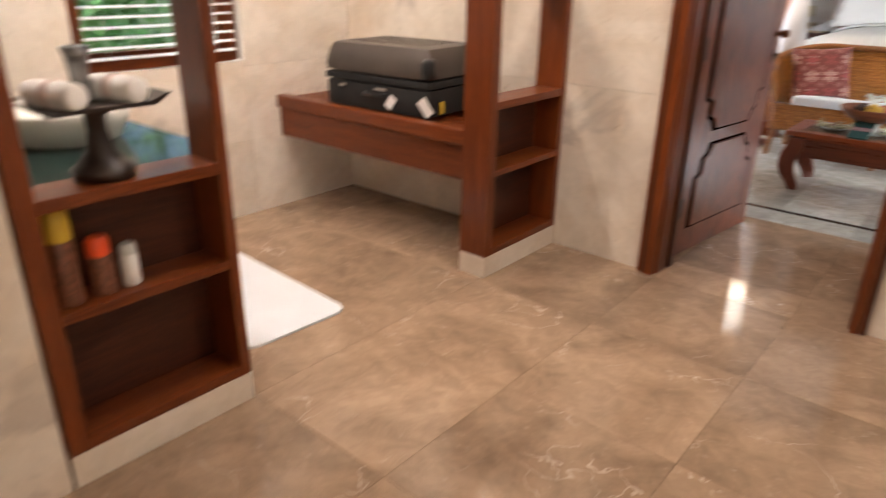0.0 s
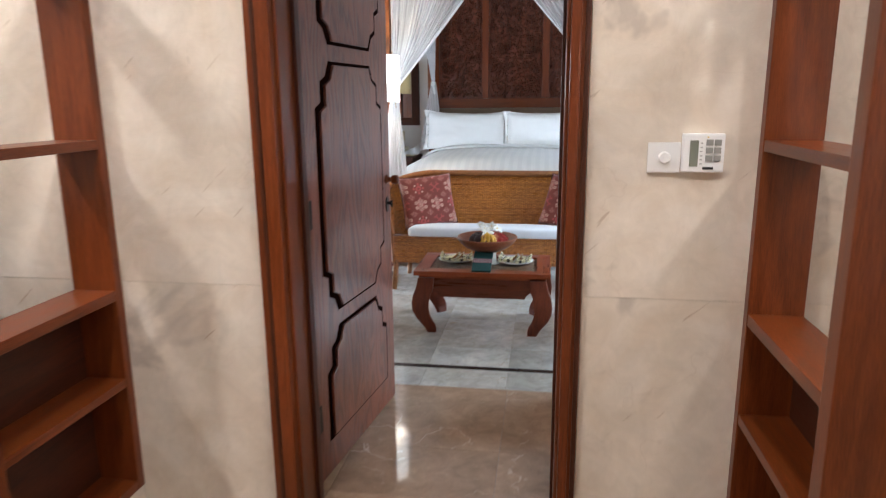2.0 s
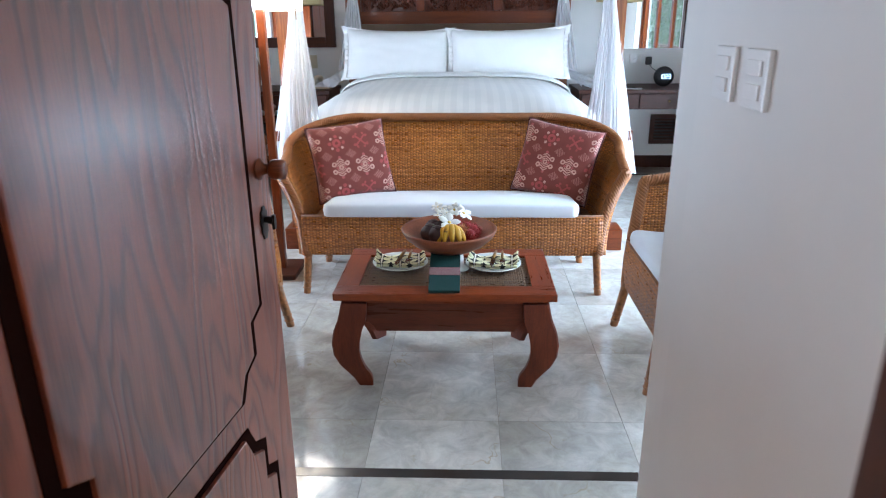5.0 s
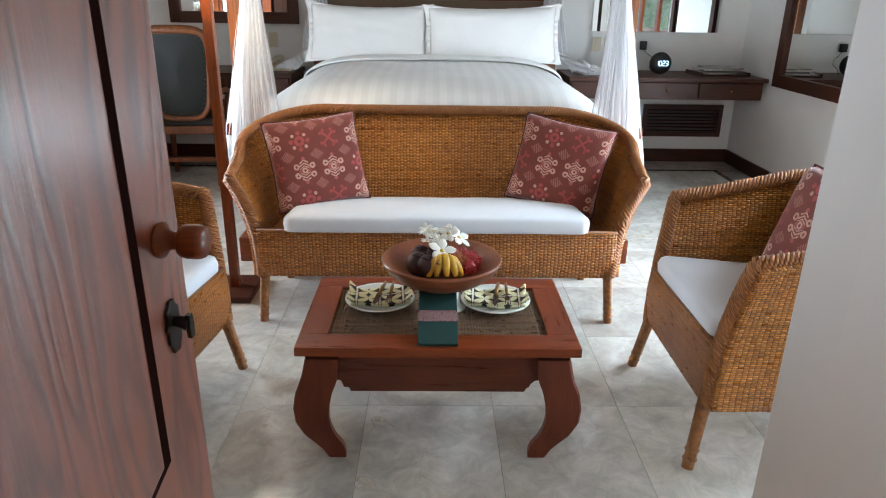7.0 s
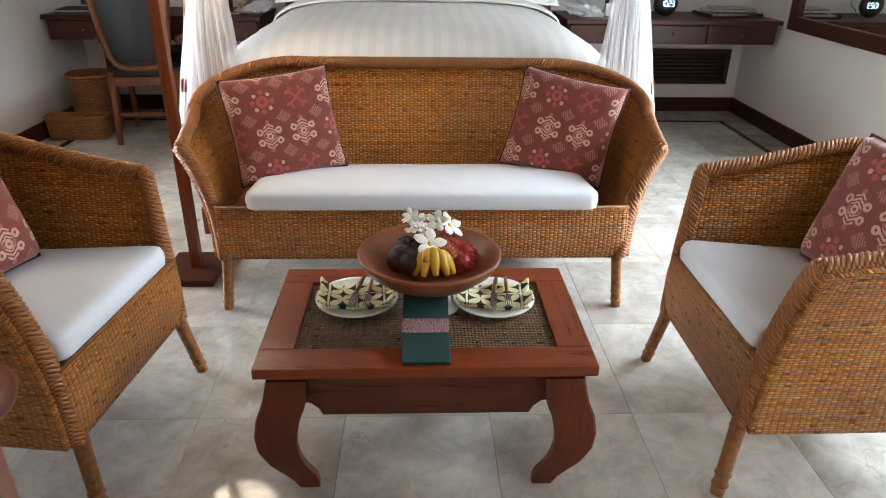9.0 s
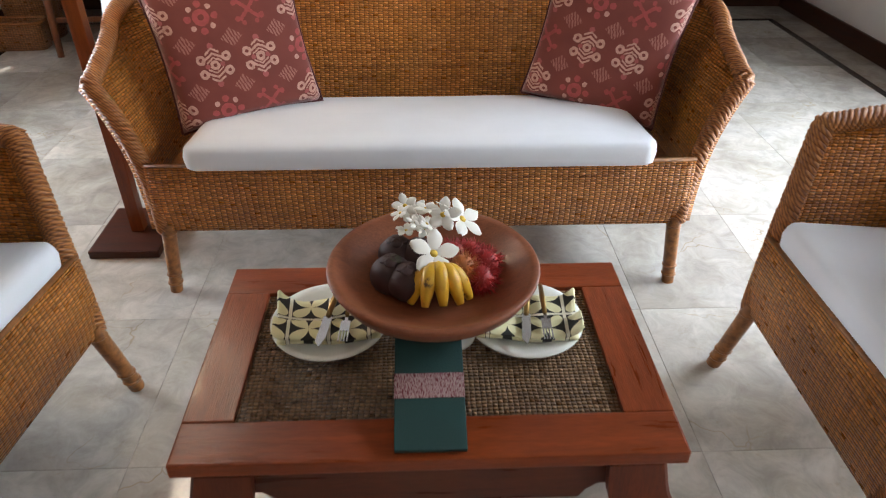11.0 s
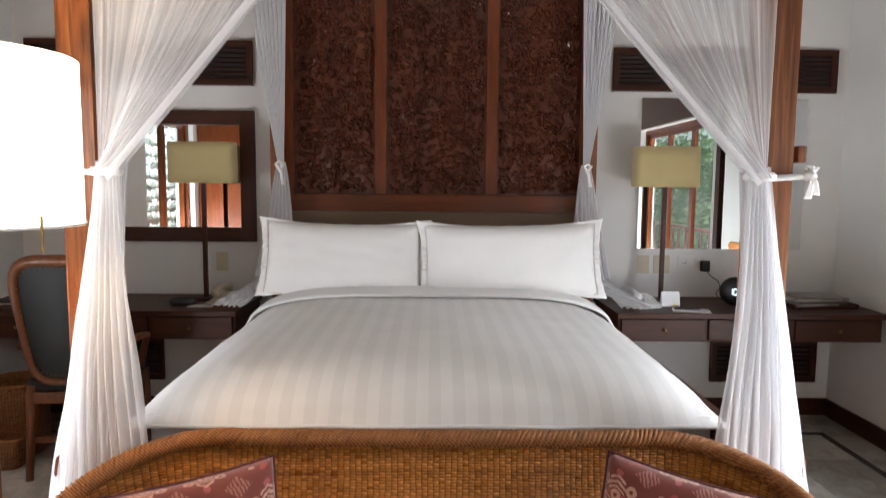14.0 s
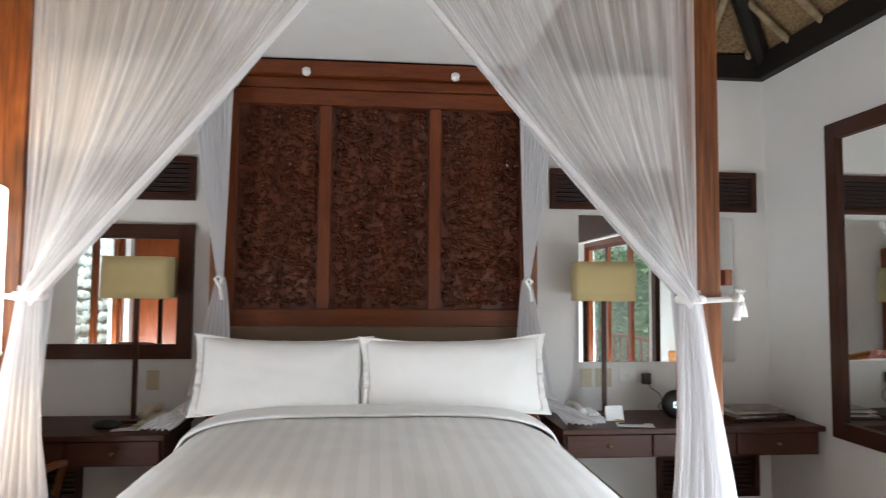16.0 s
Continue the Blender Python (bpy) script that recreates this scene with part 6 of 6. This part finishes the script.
def luggage_bench(x0, x1, label):
    t = thing("luggage_bench", label, "luggage bench", pose((x0 + x1) / 2, 4.78, 0), "luggage benches")
    c = (x0 + x1) / 2
    off = pose(-c, -4.78, 0)
    part("front_rail", boxes((x0, 4.49, .585, x1, 4.56, .655), bevel=.012), RED_X, t, m=off)
    part("apron", boxes((x0, 4.51, .42, x1, 4.535, .584), bevel=.003), RED_X, t, m=off)
    part("back_rail", boxes((x0, 5.0, .585, x1, 5.048, .65), bevel=.006), RED_X, t, m=off)
    for k in range(7):
        y = 4.575 + k * .062
        part("slat", boxes((x0, y, .60, x1, y + .042, .635), bevel=.004), RED_X, t, m=off)
    part("bearer", boxes((x0 + .25, 4.56, .57, x0 + .30, 5.0, .599)), RED_Y, t, m=off)
    part("bearer", boxes((x1 - .30, 4.56, .57, x1 - .25, 5.0, .599)), RED_Y, t, m=off)
    return t


luggage_bench(W + .012, -1.04, "reddish teak slatted luggage bench under a suitcase")
luggage_bench(1.168, E - .012, "reddish teak slatted luggage bench, empty")


def suitcase():
    t = thing("suitcase", "dark grey hard suitcase lying on the luggage bench", "suitcase", pose(-1.72, 4.80, .636, 0, 0, 4))
    SHELL = plain("ribbed_grey_shell", (0.075, 0.060, 0.050), 0.36, vary=0.15, bump=0.25, bscale=250)
    BLK = plain("black_fabric", (0.012, 0.012, 0.012), 0.75, bump=0.3, bscale=300)
    w, d = .345, .235
    part("lower_shell", boxes((-w, -d, .012, w, d, .150), bevel=.035), BLK, t, smooth=True)
    part("zip_band", boxes((-w - .002, -d - .002, .152, w + .002, d + .002, .188), bevel=.012), BLK, t, smooth=True)
    lid = boxes((-w - .004, -d - .004, .190, w + .004, d + .004, .342), bevel=.045)
    for v in lid.verts:
        f = max(0.0, (v.co.z - .215) / .127)
        v.co.x, v.co.y = v.co.x * (1 - .10 * f * f), v.co.y * (1 - .16 * f * f)
    part("upper_shell", lid, SHELL, t, "grey ribbed lid", True)
    for k in range(7):
        part("lid_rib", boxes((-w + .10, -.150 + .05 * k - .006, .341, w - .10, -.150 + .05 * k + .006, .3445), bevel=.0015), SHELL, t)
    part("corner_guard", lathe([(.03, 0), (.035, .02), (.035, .08), (.02, .095)], 16), BLACK, t, smooth="all", m=pose(w - .022, -d + .022, .20))
    for sx, sy in ((-1, -1), (-1, 1)):
        part("wheel", lathe([(.02, -.012), (.024, -.008), (.024, .008), (.02, .012)], 18), BLACK, t, smooth="all", m=pose(sx * (w + .012), sy * (d - .05), .22, 90))
    part("handle", tube([(-.07, -d - .002, .10), (-.06, -d - .025, .10), (.06, -d - .025, .10), (.07, -d - .002, .10)], .008, 8), BLACK, t, smooth="all")
    for x in (-.22, .02, .06):
        part("clasp", boxes((x - .022, -d - .008, .118, x + .022, -d, .135), bevel=.003), STEEL, t)
    for x, rz, s in ((.11, 35, 1), (.33, -40, 1.3)):
        part("luggage_tag", boxes((-.022 * s, -.0015, -.035 * s, .022 * s, .0015, .035 * s), bevel=.001), WHITE_PLASTIC, t, "white paper luggage tag", m=pose(x, -d - .012, .07, 0, rz, 0))
    part("luggage_tag", boxes((-.012, -.0015, -.03, .012, .0015, .03), bevel=.001), yellow, t, "yellow luggage tag", m=pose(w + .012, -.15, .06, 0, 0, 80))
    return t


suitcase()
mat = thing("bath_mat", "plain white bath mat on the marble floor", "bath mat", pose(-1.62, 3.60, 0, 0, 0, -3))
def mat_outline(w, d, r):
    pts = []
    for cx, cy, a0 in ((w - r, d - r, 0), (-w + r, d - r, 90), (-w + r, -d + r, 180), (w - r, -d + r, 270)):
        pts += [(cx + r * math.cos(radians(a0 + k * 15)), cy + r * math.sin(radians(a0 + k * 15))) for k in range(7)]
    return pts
part("pad", prism(mat_outline(.49, .235, .06), "z", .001, .012, .003), WHITE_SEAT, mat)

# vanity counter behind the near screen
van = thing("vanity_counter", "dark green polished stone vanity counter", "vanity", pose(-1.75, 2.5, 0))
GREENSTONE = marble("green_stone", (0.02, 0.045, 0.04), (0.01, 0.022, 0.02), (0.10, 0.14, 0.12), 0.08, vein_amount=0.3, spread=0.0)
part("countertop", boxes((-.70, -1.0, .765, .714, .77, .80), bevel=.006), GREENSTONE, van)
part("cabinet", boxes((-.68, -.98, .10, .70, .72, .764), bevel=.004), RED_X, van)
part("basin", lathe([(.10, -.06), (.16, -.03), (.19, .03), (.20, .06), (.195, .066), (.185, .062), (.15, .0), (.08, -.03), (.01, -.035)], 40), CERAMIC, van, "white ceramic basin", "all", pose(.25, .50, .84))
st = thing("towel_stand", "black carved wooden pedestal dish holding towels", "stand", pose(-.985, 2.88, .806))
BLACKWOOD = wood("black_turned_wood", (0.008, 0.005, 0.004), (0.03, 0.016, 0.010), "z", 0.4, 0.2)
part("pedestal", lathe([(.075, 0), (.078, .025), (.06, .04), (.035, .07), (.024, .12), (.026, .16), (.05, .178)], 32), BLACKWOOD, st, smooth="all")
part("dish", prism([(-.13, 0), (.13, 0), (.175, .028), (.165, .03), (.12, .012), (-.12, .012), (-.165, .03), (-.175, .028)], "x", -.075, .075, .003), BLACKWOOD, st, m=pose(0, 0, .178))
for y, lab in ((-.085, "rolled white towel on the stand"), (.065, "rolled white towel on the stand")):
    tw = thing("rolled_towel", lab, "towel", pose(-.985, 2.88 + y, 1.025), "rolled towels")
    bm = bmesh.new()
    part("roll", lathe([(.022, -.078), (.031, -.076), (.034, -.06), (.035, 0), (.034, .06), (.031, .076), (.022, .078)], 24, bm=bm), cloth("terry_towel", (.80, .79, .76), wrinkle=.8) if y < 0 else bpy.data.materials["terry_towel"], tw, smooth="all", m=pose(0, 0, 0, 0, 90, 20))
    part("band", lathe([(.0352, -.014), (.0358, 0), (.0352, .014)], 24), plain("pale_paper_band", (.62, .5, .45), .7) if y < 0 else bpy.data.materials["pale_paper_band"], tw, smooth="all", m=pose(0, 0, 0, 0, 90, 20))
vase = thing("grey_vase", "grey flared metal tumbler between the towels", "tumbler", pose(-1.03, 2.88, .995))
part("wall", lathe([(.022, 0), (.024, .004), (.022, .06), (.028, .11), (.036, .135), (.033, .135), (.02, .06), (.018, .01)], 28), plain("pewter", (.22, .22, .22), .35, .7), vase, smooth="all")


def can(y, r, h, body, cap, label, cap_h):
    t = thing("spray_can", label, "spray can", pose(-.95, y, .506), "toiletries")
    part("body", lathe([(r * .9, 0), (r, .004), (r, h - cap_h - .012), (r * .9, h - cap_h)], 28), body, t, smooth=True)
    part("cap", lathe([(r * .93, h - cap_h), (r * .95, h - cap_h + .004), (r * .93, h - .012), (r * .7, h)], 28), cap, t, smooth=True)
    return t


CANB = plain("brown_printed_can", (0.13, 0.045, 0.022), 0.35, vary=0.5, scale=60, coat=0.3)
can(2.725, .034, .255, CANB, plain("yellow_cap", (0.55, 0.36, 0.03), 0.35, vary=.2), "brown spray can with a yellow top", .08)
can(2.812, .032, .16, CANB, plain("orange_cap", (0.75, 0.08, 0.015), 0.35), "brown spray can with an orange cap", .05)
can(2.888, .024, .12, WHITE_PLASTIC, plain("pale_cap", (0.6, 0.62, 0.6), 0.35), "small white bottle on the shelf", .03)

# bathroom window blinds
bl = thing("window_blind", "raised-slat white window blind", "blind", pose(W + .02, 3.87, 1.85))
part("head_rail", boxes((-.02, -.385, .0, .02, .385, .035), bevel=.003), WHITE_PLASTIC, bl)
for k in range(21):
    part("slat", boxes((-.019, -.38, -.001, .019, .38, .001)), WHITE_PLASTIC, bl, m=pose(0, 0, -.03 - .045 * k, 0, 12, 0))
for y in (-.28, .28):
    part("cord", boxes((-.001, y - .001, -.93, .001, y + .001, 0)), WHITE_PLASTIC, bl)

# controls on the marble beside the door
outlet("dimmer_switch", "white square dimmer switch on the marble wall", "dimmer", pose(.772, 5.047, 1.232), .086, .082, WHITE_PLASTIC, "dimmer")
ac = thing("climate_panel", "white climate control panel with grey keys", "control panel", pose(.871, 5.047, 1.245))
part("case", boxes((-.055, -.018, -.052, .055, 0, .052), bevel=.006), WHITE_PLASTIC, ac)
part("screen", boxes((-.035, -.0195, -.036, -.013, -.018, .034)), plain("lcd_grey", (.16, .17, .13), .3), ac, "grey display strip")
KEY = plain("grey_key", (.28, .28, .26), .4)
for i in range(2):
    for j in range(3):
        part("key", boxes((.006 + i * .021, -.0205, -.022 + j * .021, .024 + i * .021, -.018, -.006 + j * .021), bevel=.001), KEY, ac)
for j in range(6):
    part("mark", boxes((-.008, -.0188, -.03 + j * .011, -.002, -.018, -.0275 + j * .011)), KEY, ac)
part("logo_bar", boxes((.0, -.0188, -.044, .028, -.018, -.037)), BLACK, ac)
part("indicator", boxes((.008, -.0195, .040, .012, -.018, .044)), yellow, ac)
BULB = glowing("warm_lens", (1.0, .78, .5), 25.0)
for x, y, watts in DOWNLIGHTS:
    dl = thing("downlight", "small recessed ceiling downlight", "downlight", pose(x, y, 2.6), "ceiling downlights")
    part("trim_ring", lathe([(.035, -.004), (.052, -.006), (.055, -.001), (.05, 0)], 24), STEEL, dl, smooth=True)
    part("lens", lathe([(.034, -.003), (.034, -.001)], 24), BULB, dl)
GLOBE = glowing("bulb_glass", (1.0, .85, .65), 160.0)
for z in (1.0, 1.47, 1.95):
    gl = thing("wall_globe", "small round bulb beside a wall mirror", "wall light", pose(1.88, .80, z), "mirror bulbs")
    part("base", lathe([(.03, 0), (.03, .01), (.018, .02)], 20), BRASS, gl, smooth=True, m=pose(0, 0, 0, -90))
    part("globe", lathe([(.035 * math.sin(math.pi * k / 10) + .0005, -.035 * math.cos(math.pi * k / 10)) for k in range(11)], 20), GLOBE, gl, smooth="all", m=pose(0, .05, 0))

# ---- outside ----
def ground_cover():
    k = Nodes("lawn")
    n = k.noise(k.coords(vary=False), 3.0, 8)
    return k.finish(k.ramp(n, (.3, (.03, .07, .015)), (.7, (.08, .15, .03))), .9)


structure("ground", boxes((-400, -400, -.25, 400, 400, -.13)), ground_cover(), "green lawn around the house", "ground")
deck = structure("deck", boxes((E + .25, 2.0, -.13, E + 1.6, 9.8, -.04)), RED_Y, "wooden terrace deck outside the glass doors", "terrace")
rail = thing("deck_railing", "wooden railing along the terrace", "railing", pose(E + 1.55, 4.4, -.04))
for k in range(13):
    part("baluster", boxes((-.02, -1.8 + .3 * k - .02, 0, .02, -1.8 + .3 * k + .02, .8)), RED_Z, rail)
part("handrail", boxes((-.04, -1.85, .8, .04, 1.85, .85), bevel=.005), RED_Y, rail)


def leafy(name, label, x0, y0, z0, x1, y1, z1, count, seed):
    """A hedge of many small two-sided leaf blades."""
    rnd = random.Random(seed)
    verts, faces = [], []
    for _ in range(count):
        p = Vector((rnd.uniform(x0, x1), rnd.uniform(y0, y1), z0 + (z1 - z0) * rnd.random() ** .8))
        p += Vector((rnd.gauss(0, .06), rnd.gauss(0, .06), rnd.gauss(0, .10)))
        d = Vector((rnd.gauss(0, 1), rnd.gauss(0, 1), rnd.gauss(-.3, .7))).normalized()
        s = d.orthogonal().normalized()
        ln = rnd.uniform(.07, .17)
        b = len(verts)
        verts += [p, p + d * ln * .5 + s * ln * .25, p + d * ln, p + d * ln * .5 - s * ln * .25]
        faces.append((b, b + 1, b + 2, b + 3))
    me = bpy.data.meshes.new(name)
    me.from_pydata(verts, [], faces)
    me.materials.append(LEAF)
    return tagged(new(name, me), label, "hedge", kind="stuff")


LN = Nodes("leaf_green")
lr = LN.add("NewGeometry").outputs["Random Per Island"]
LEAF = LN.finish(LN.ramp(lr, (0.0, (.04, .12, .03)), (.6, (.10, .26, .07)), (1.0, (.18, .36, .11))), .45)
leafy("garden_hedge", "dense green garden hedge beyond the terrace", E + 2.3, -3.0, 0, E + 3.4, 10.0, 2.4, 20000, 1)
leafy("garden_hedge", "green shrubs outside the bathroom window", W - 2.4, 1.6, 0, W - 1.3, 4.9, 2.0, 3200, 2)


def stone_wall():
    rnd = random.Random(8)
    t = thing("stone_wall", "rough pale coral stone garden wall", "stone wall", pose(W - 1.3, 6.0, -.13))
    part("core", boxes((-.25, -1.1, 0, -.02, 5.0, 2.9)), plain("mortar", (.16, .15, .14), .9), t)
    STONE = plain("pale_coral_stone", (0.50, 0.50, 0.47), 0.9, vary=0.4, scale=14, bump=.8, bscale=40)
    bm = bmesh.new()
    bmesh.ops.create_icosphere(bm, subdivisions=1, radius=1)
    for v in bm.verts:
        v.co *= rnd.uniform(.8, 1.15)
    first = part("stone", bm, STONE, t, smooth=False)
    spots = []
    for i in range(17):
        for j in range(17):
            spots.append((-1.2 + i * .165 + (j % 2) * .08 + rnd.uniform(-.02, .02), .35 + j * .15 + rnd.uniform(-.02, .02)))
    first.matrix_basis = pose(-.03, spots[0][0], spots[0][1]) @ Matrix.Diagonal((.06, .09, .08, 1))
    for y, z in spots[1:]:
        piece(first, "stone", pose(-.03, y, z, rnd.uniform(0, 360)) @ Matrix.Diagonal((rnd.uniform(.05, .08), rnd.uniform(.08, .105), rnd.uniform(.07, .095), 1)), t)


stone_wall()


# ---- tiles, last ----
def tiles(owner, xs, ys, z0, z1, material, name, skip=None):
    """Flat slabs between the joint lines xs and ys; alike ones share a mesh."""
    made = {}
    for a, b in zip(xs, xs[1:]):
        for c, d in zip(ys, ys[1:]):
            if skip and skip(a, b, c, d):
                continue
            g = .0006
            key = (round(b - a, 3), round(d - c, 3))
            w, h = (b - a) / 2 - g, (d - c) / 2 - g
            at = pose((a + b) / 2, (c + d) / 2, 0)
            if key in made:
                piece(made[key], name, at, owner)
            else:
                made[key] = part(name, boxes((-w, -h, z0, w, h, z1), bevel=.0006), material, owner, m=at)


def lines(lo, hi, start, stepping):
    inner = []
    v = start - math.ceil((start - lo) / stepping) * stepping
    while v < hi - .03:
        if v > lo + .03:
            inner.append(v)
        v += stepping
    return [lo] + inner + [hi]


tiles(floor_base, lines(W, E, -.9, .6), lines(.8, 5.25, 4.4, .6), -.012, 0, BATH_FLOOR, "floor_tile")
tiles(floor_base, lines(-.45, .628, -.3, .6), [5.25, 5.60, 6.2], -.012, 0, BATH_FLOOR, "floor_tile")
tiles(floor_base, lines(-2.27, 2.43, .29, .43), [6.2, 6.43], -.012, 0, BED_FLOOR, "floor_tile")
tiles(floor_base, lines(-2.228, 2.388, .29, .43), lines(6.472, 10.64, 7.248, .506), -.012, 0, BED_FLOOR, "floor_tile")
tiles(floor_base, lines(-2.27, 2.43, .29, .43), [10.682, N], -.012, 0, BED_FLOOR, "floor_tile")
tiles(floor_base, [W, -2.27], lines(6.2, N, 7.248, .506), -.012, 0, BED_FLOOR, "floor_tile")
tiles(floor_base, [2.43, E], lines(6.2, N, 7.248, .506), -.012, 0, BED_FLOOR, "floor_tile")


def wall_panels(owner, axis, at, spans, rows, flip):
    made = {}
    for a, b in spans:
        for c, d in zip(rows, rows[1:]):
            key = (round(b - a, 3), round(d - c, 3))
            w, h = (b - a) / 2 - .0005, (d - c) / 2 - .0005
            m = pose((a + b) / 2, at, (c + d) / 2) if axis == "y" else pose(at, (a + b) / 2, (c + d) / 2, 0, 0, 90)
            if key in made:
                piece(made[key], "marble_panel", m, owner)
            else:
                made[key] = part("marble_panel", boxes((-w, -.01, -h, w, .01, h), bevel=.001), CREAM, owner, m=m)


ROWS = [0, .828, 2.6]
wall_panels(wall_mid, "y", 5.06, [(W + .02, -1.7), (-1.7, -.89), (-.89, -.400), (.568, 1.02), (1.02, 1.85), (1.85, E)], ROWS, 1)
west_clad = structure("wall_cladding", boxes((W, 4.3, 0, W + .004, 5.05, 2.6)), CREAM, "cream marble cladding on the bathroom wall", "wall")
wall_panels(west_clad, "x", W + .012, [(4.3, 5.05), (2.6, 3.44)], ROWS, 1)
wall_panels(west_clad, "x", W + .012, [(3.44, 4.3)], [0, .43, .855], 1)
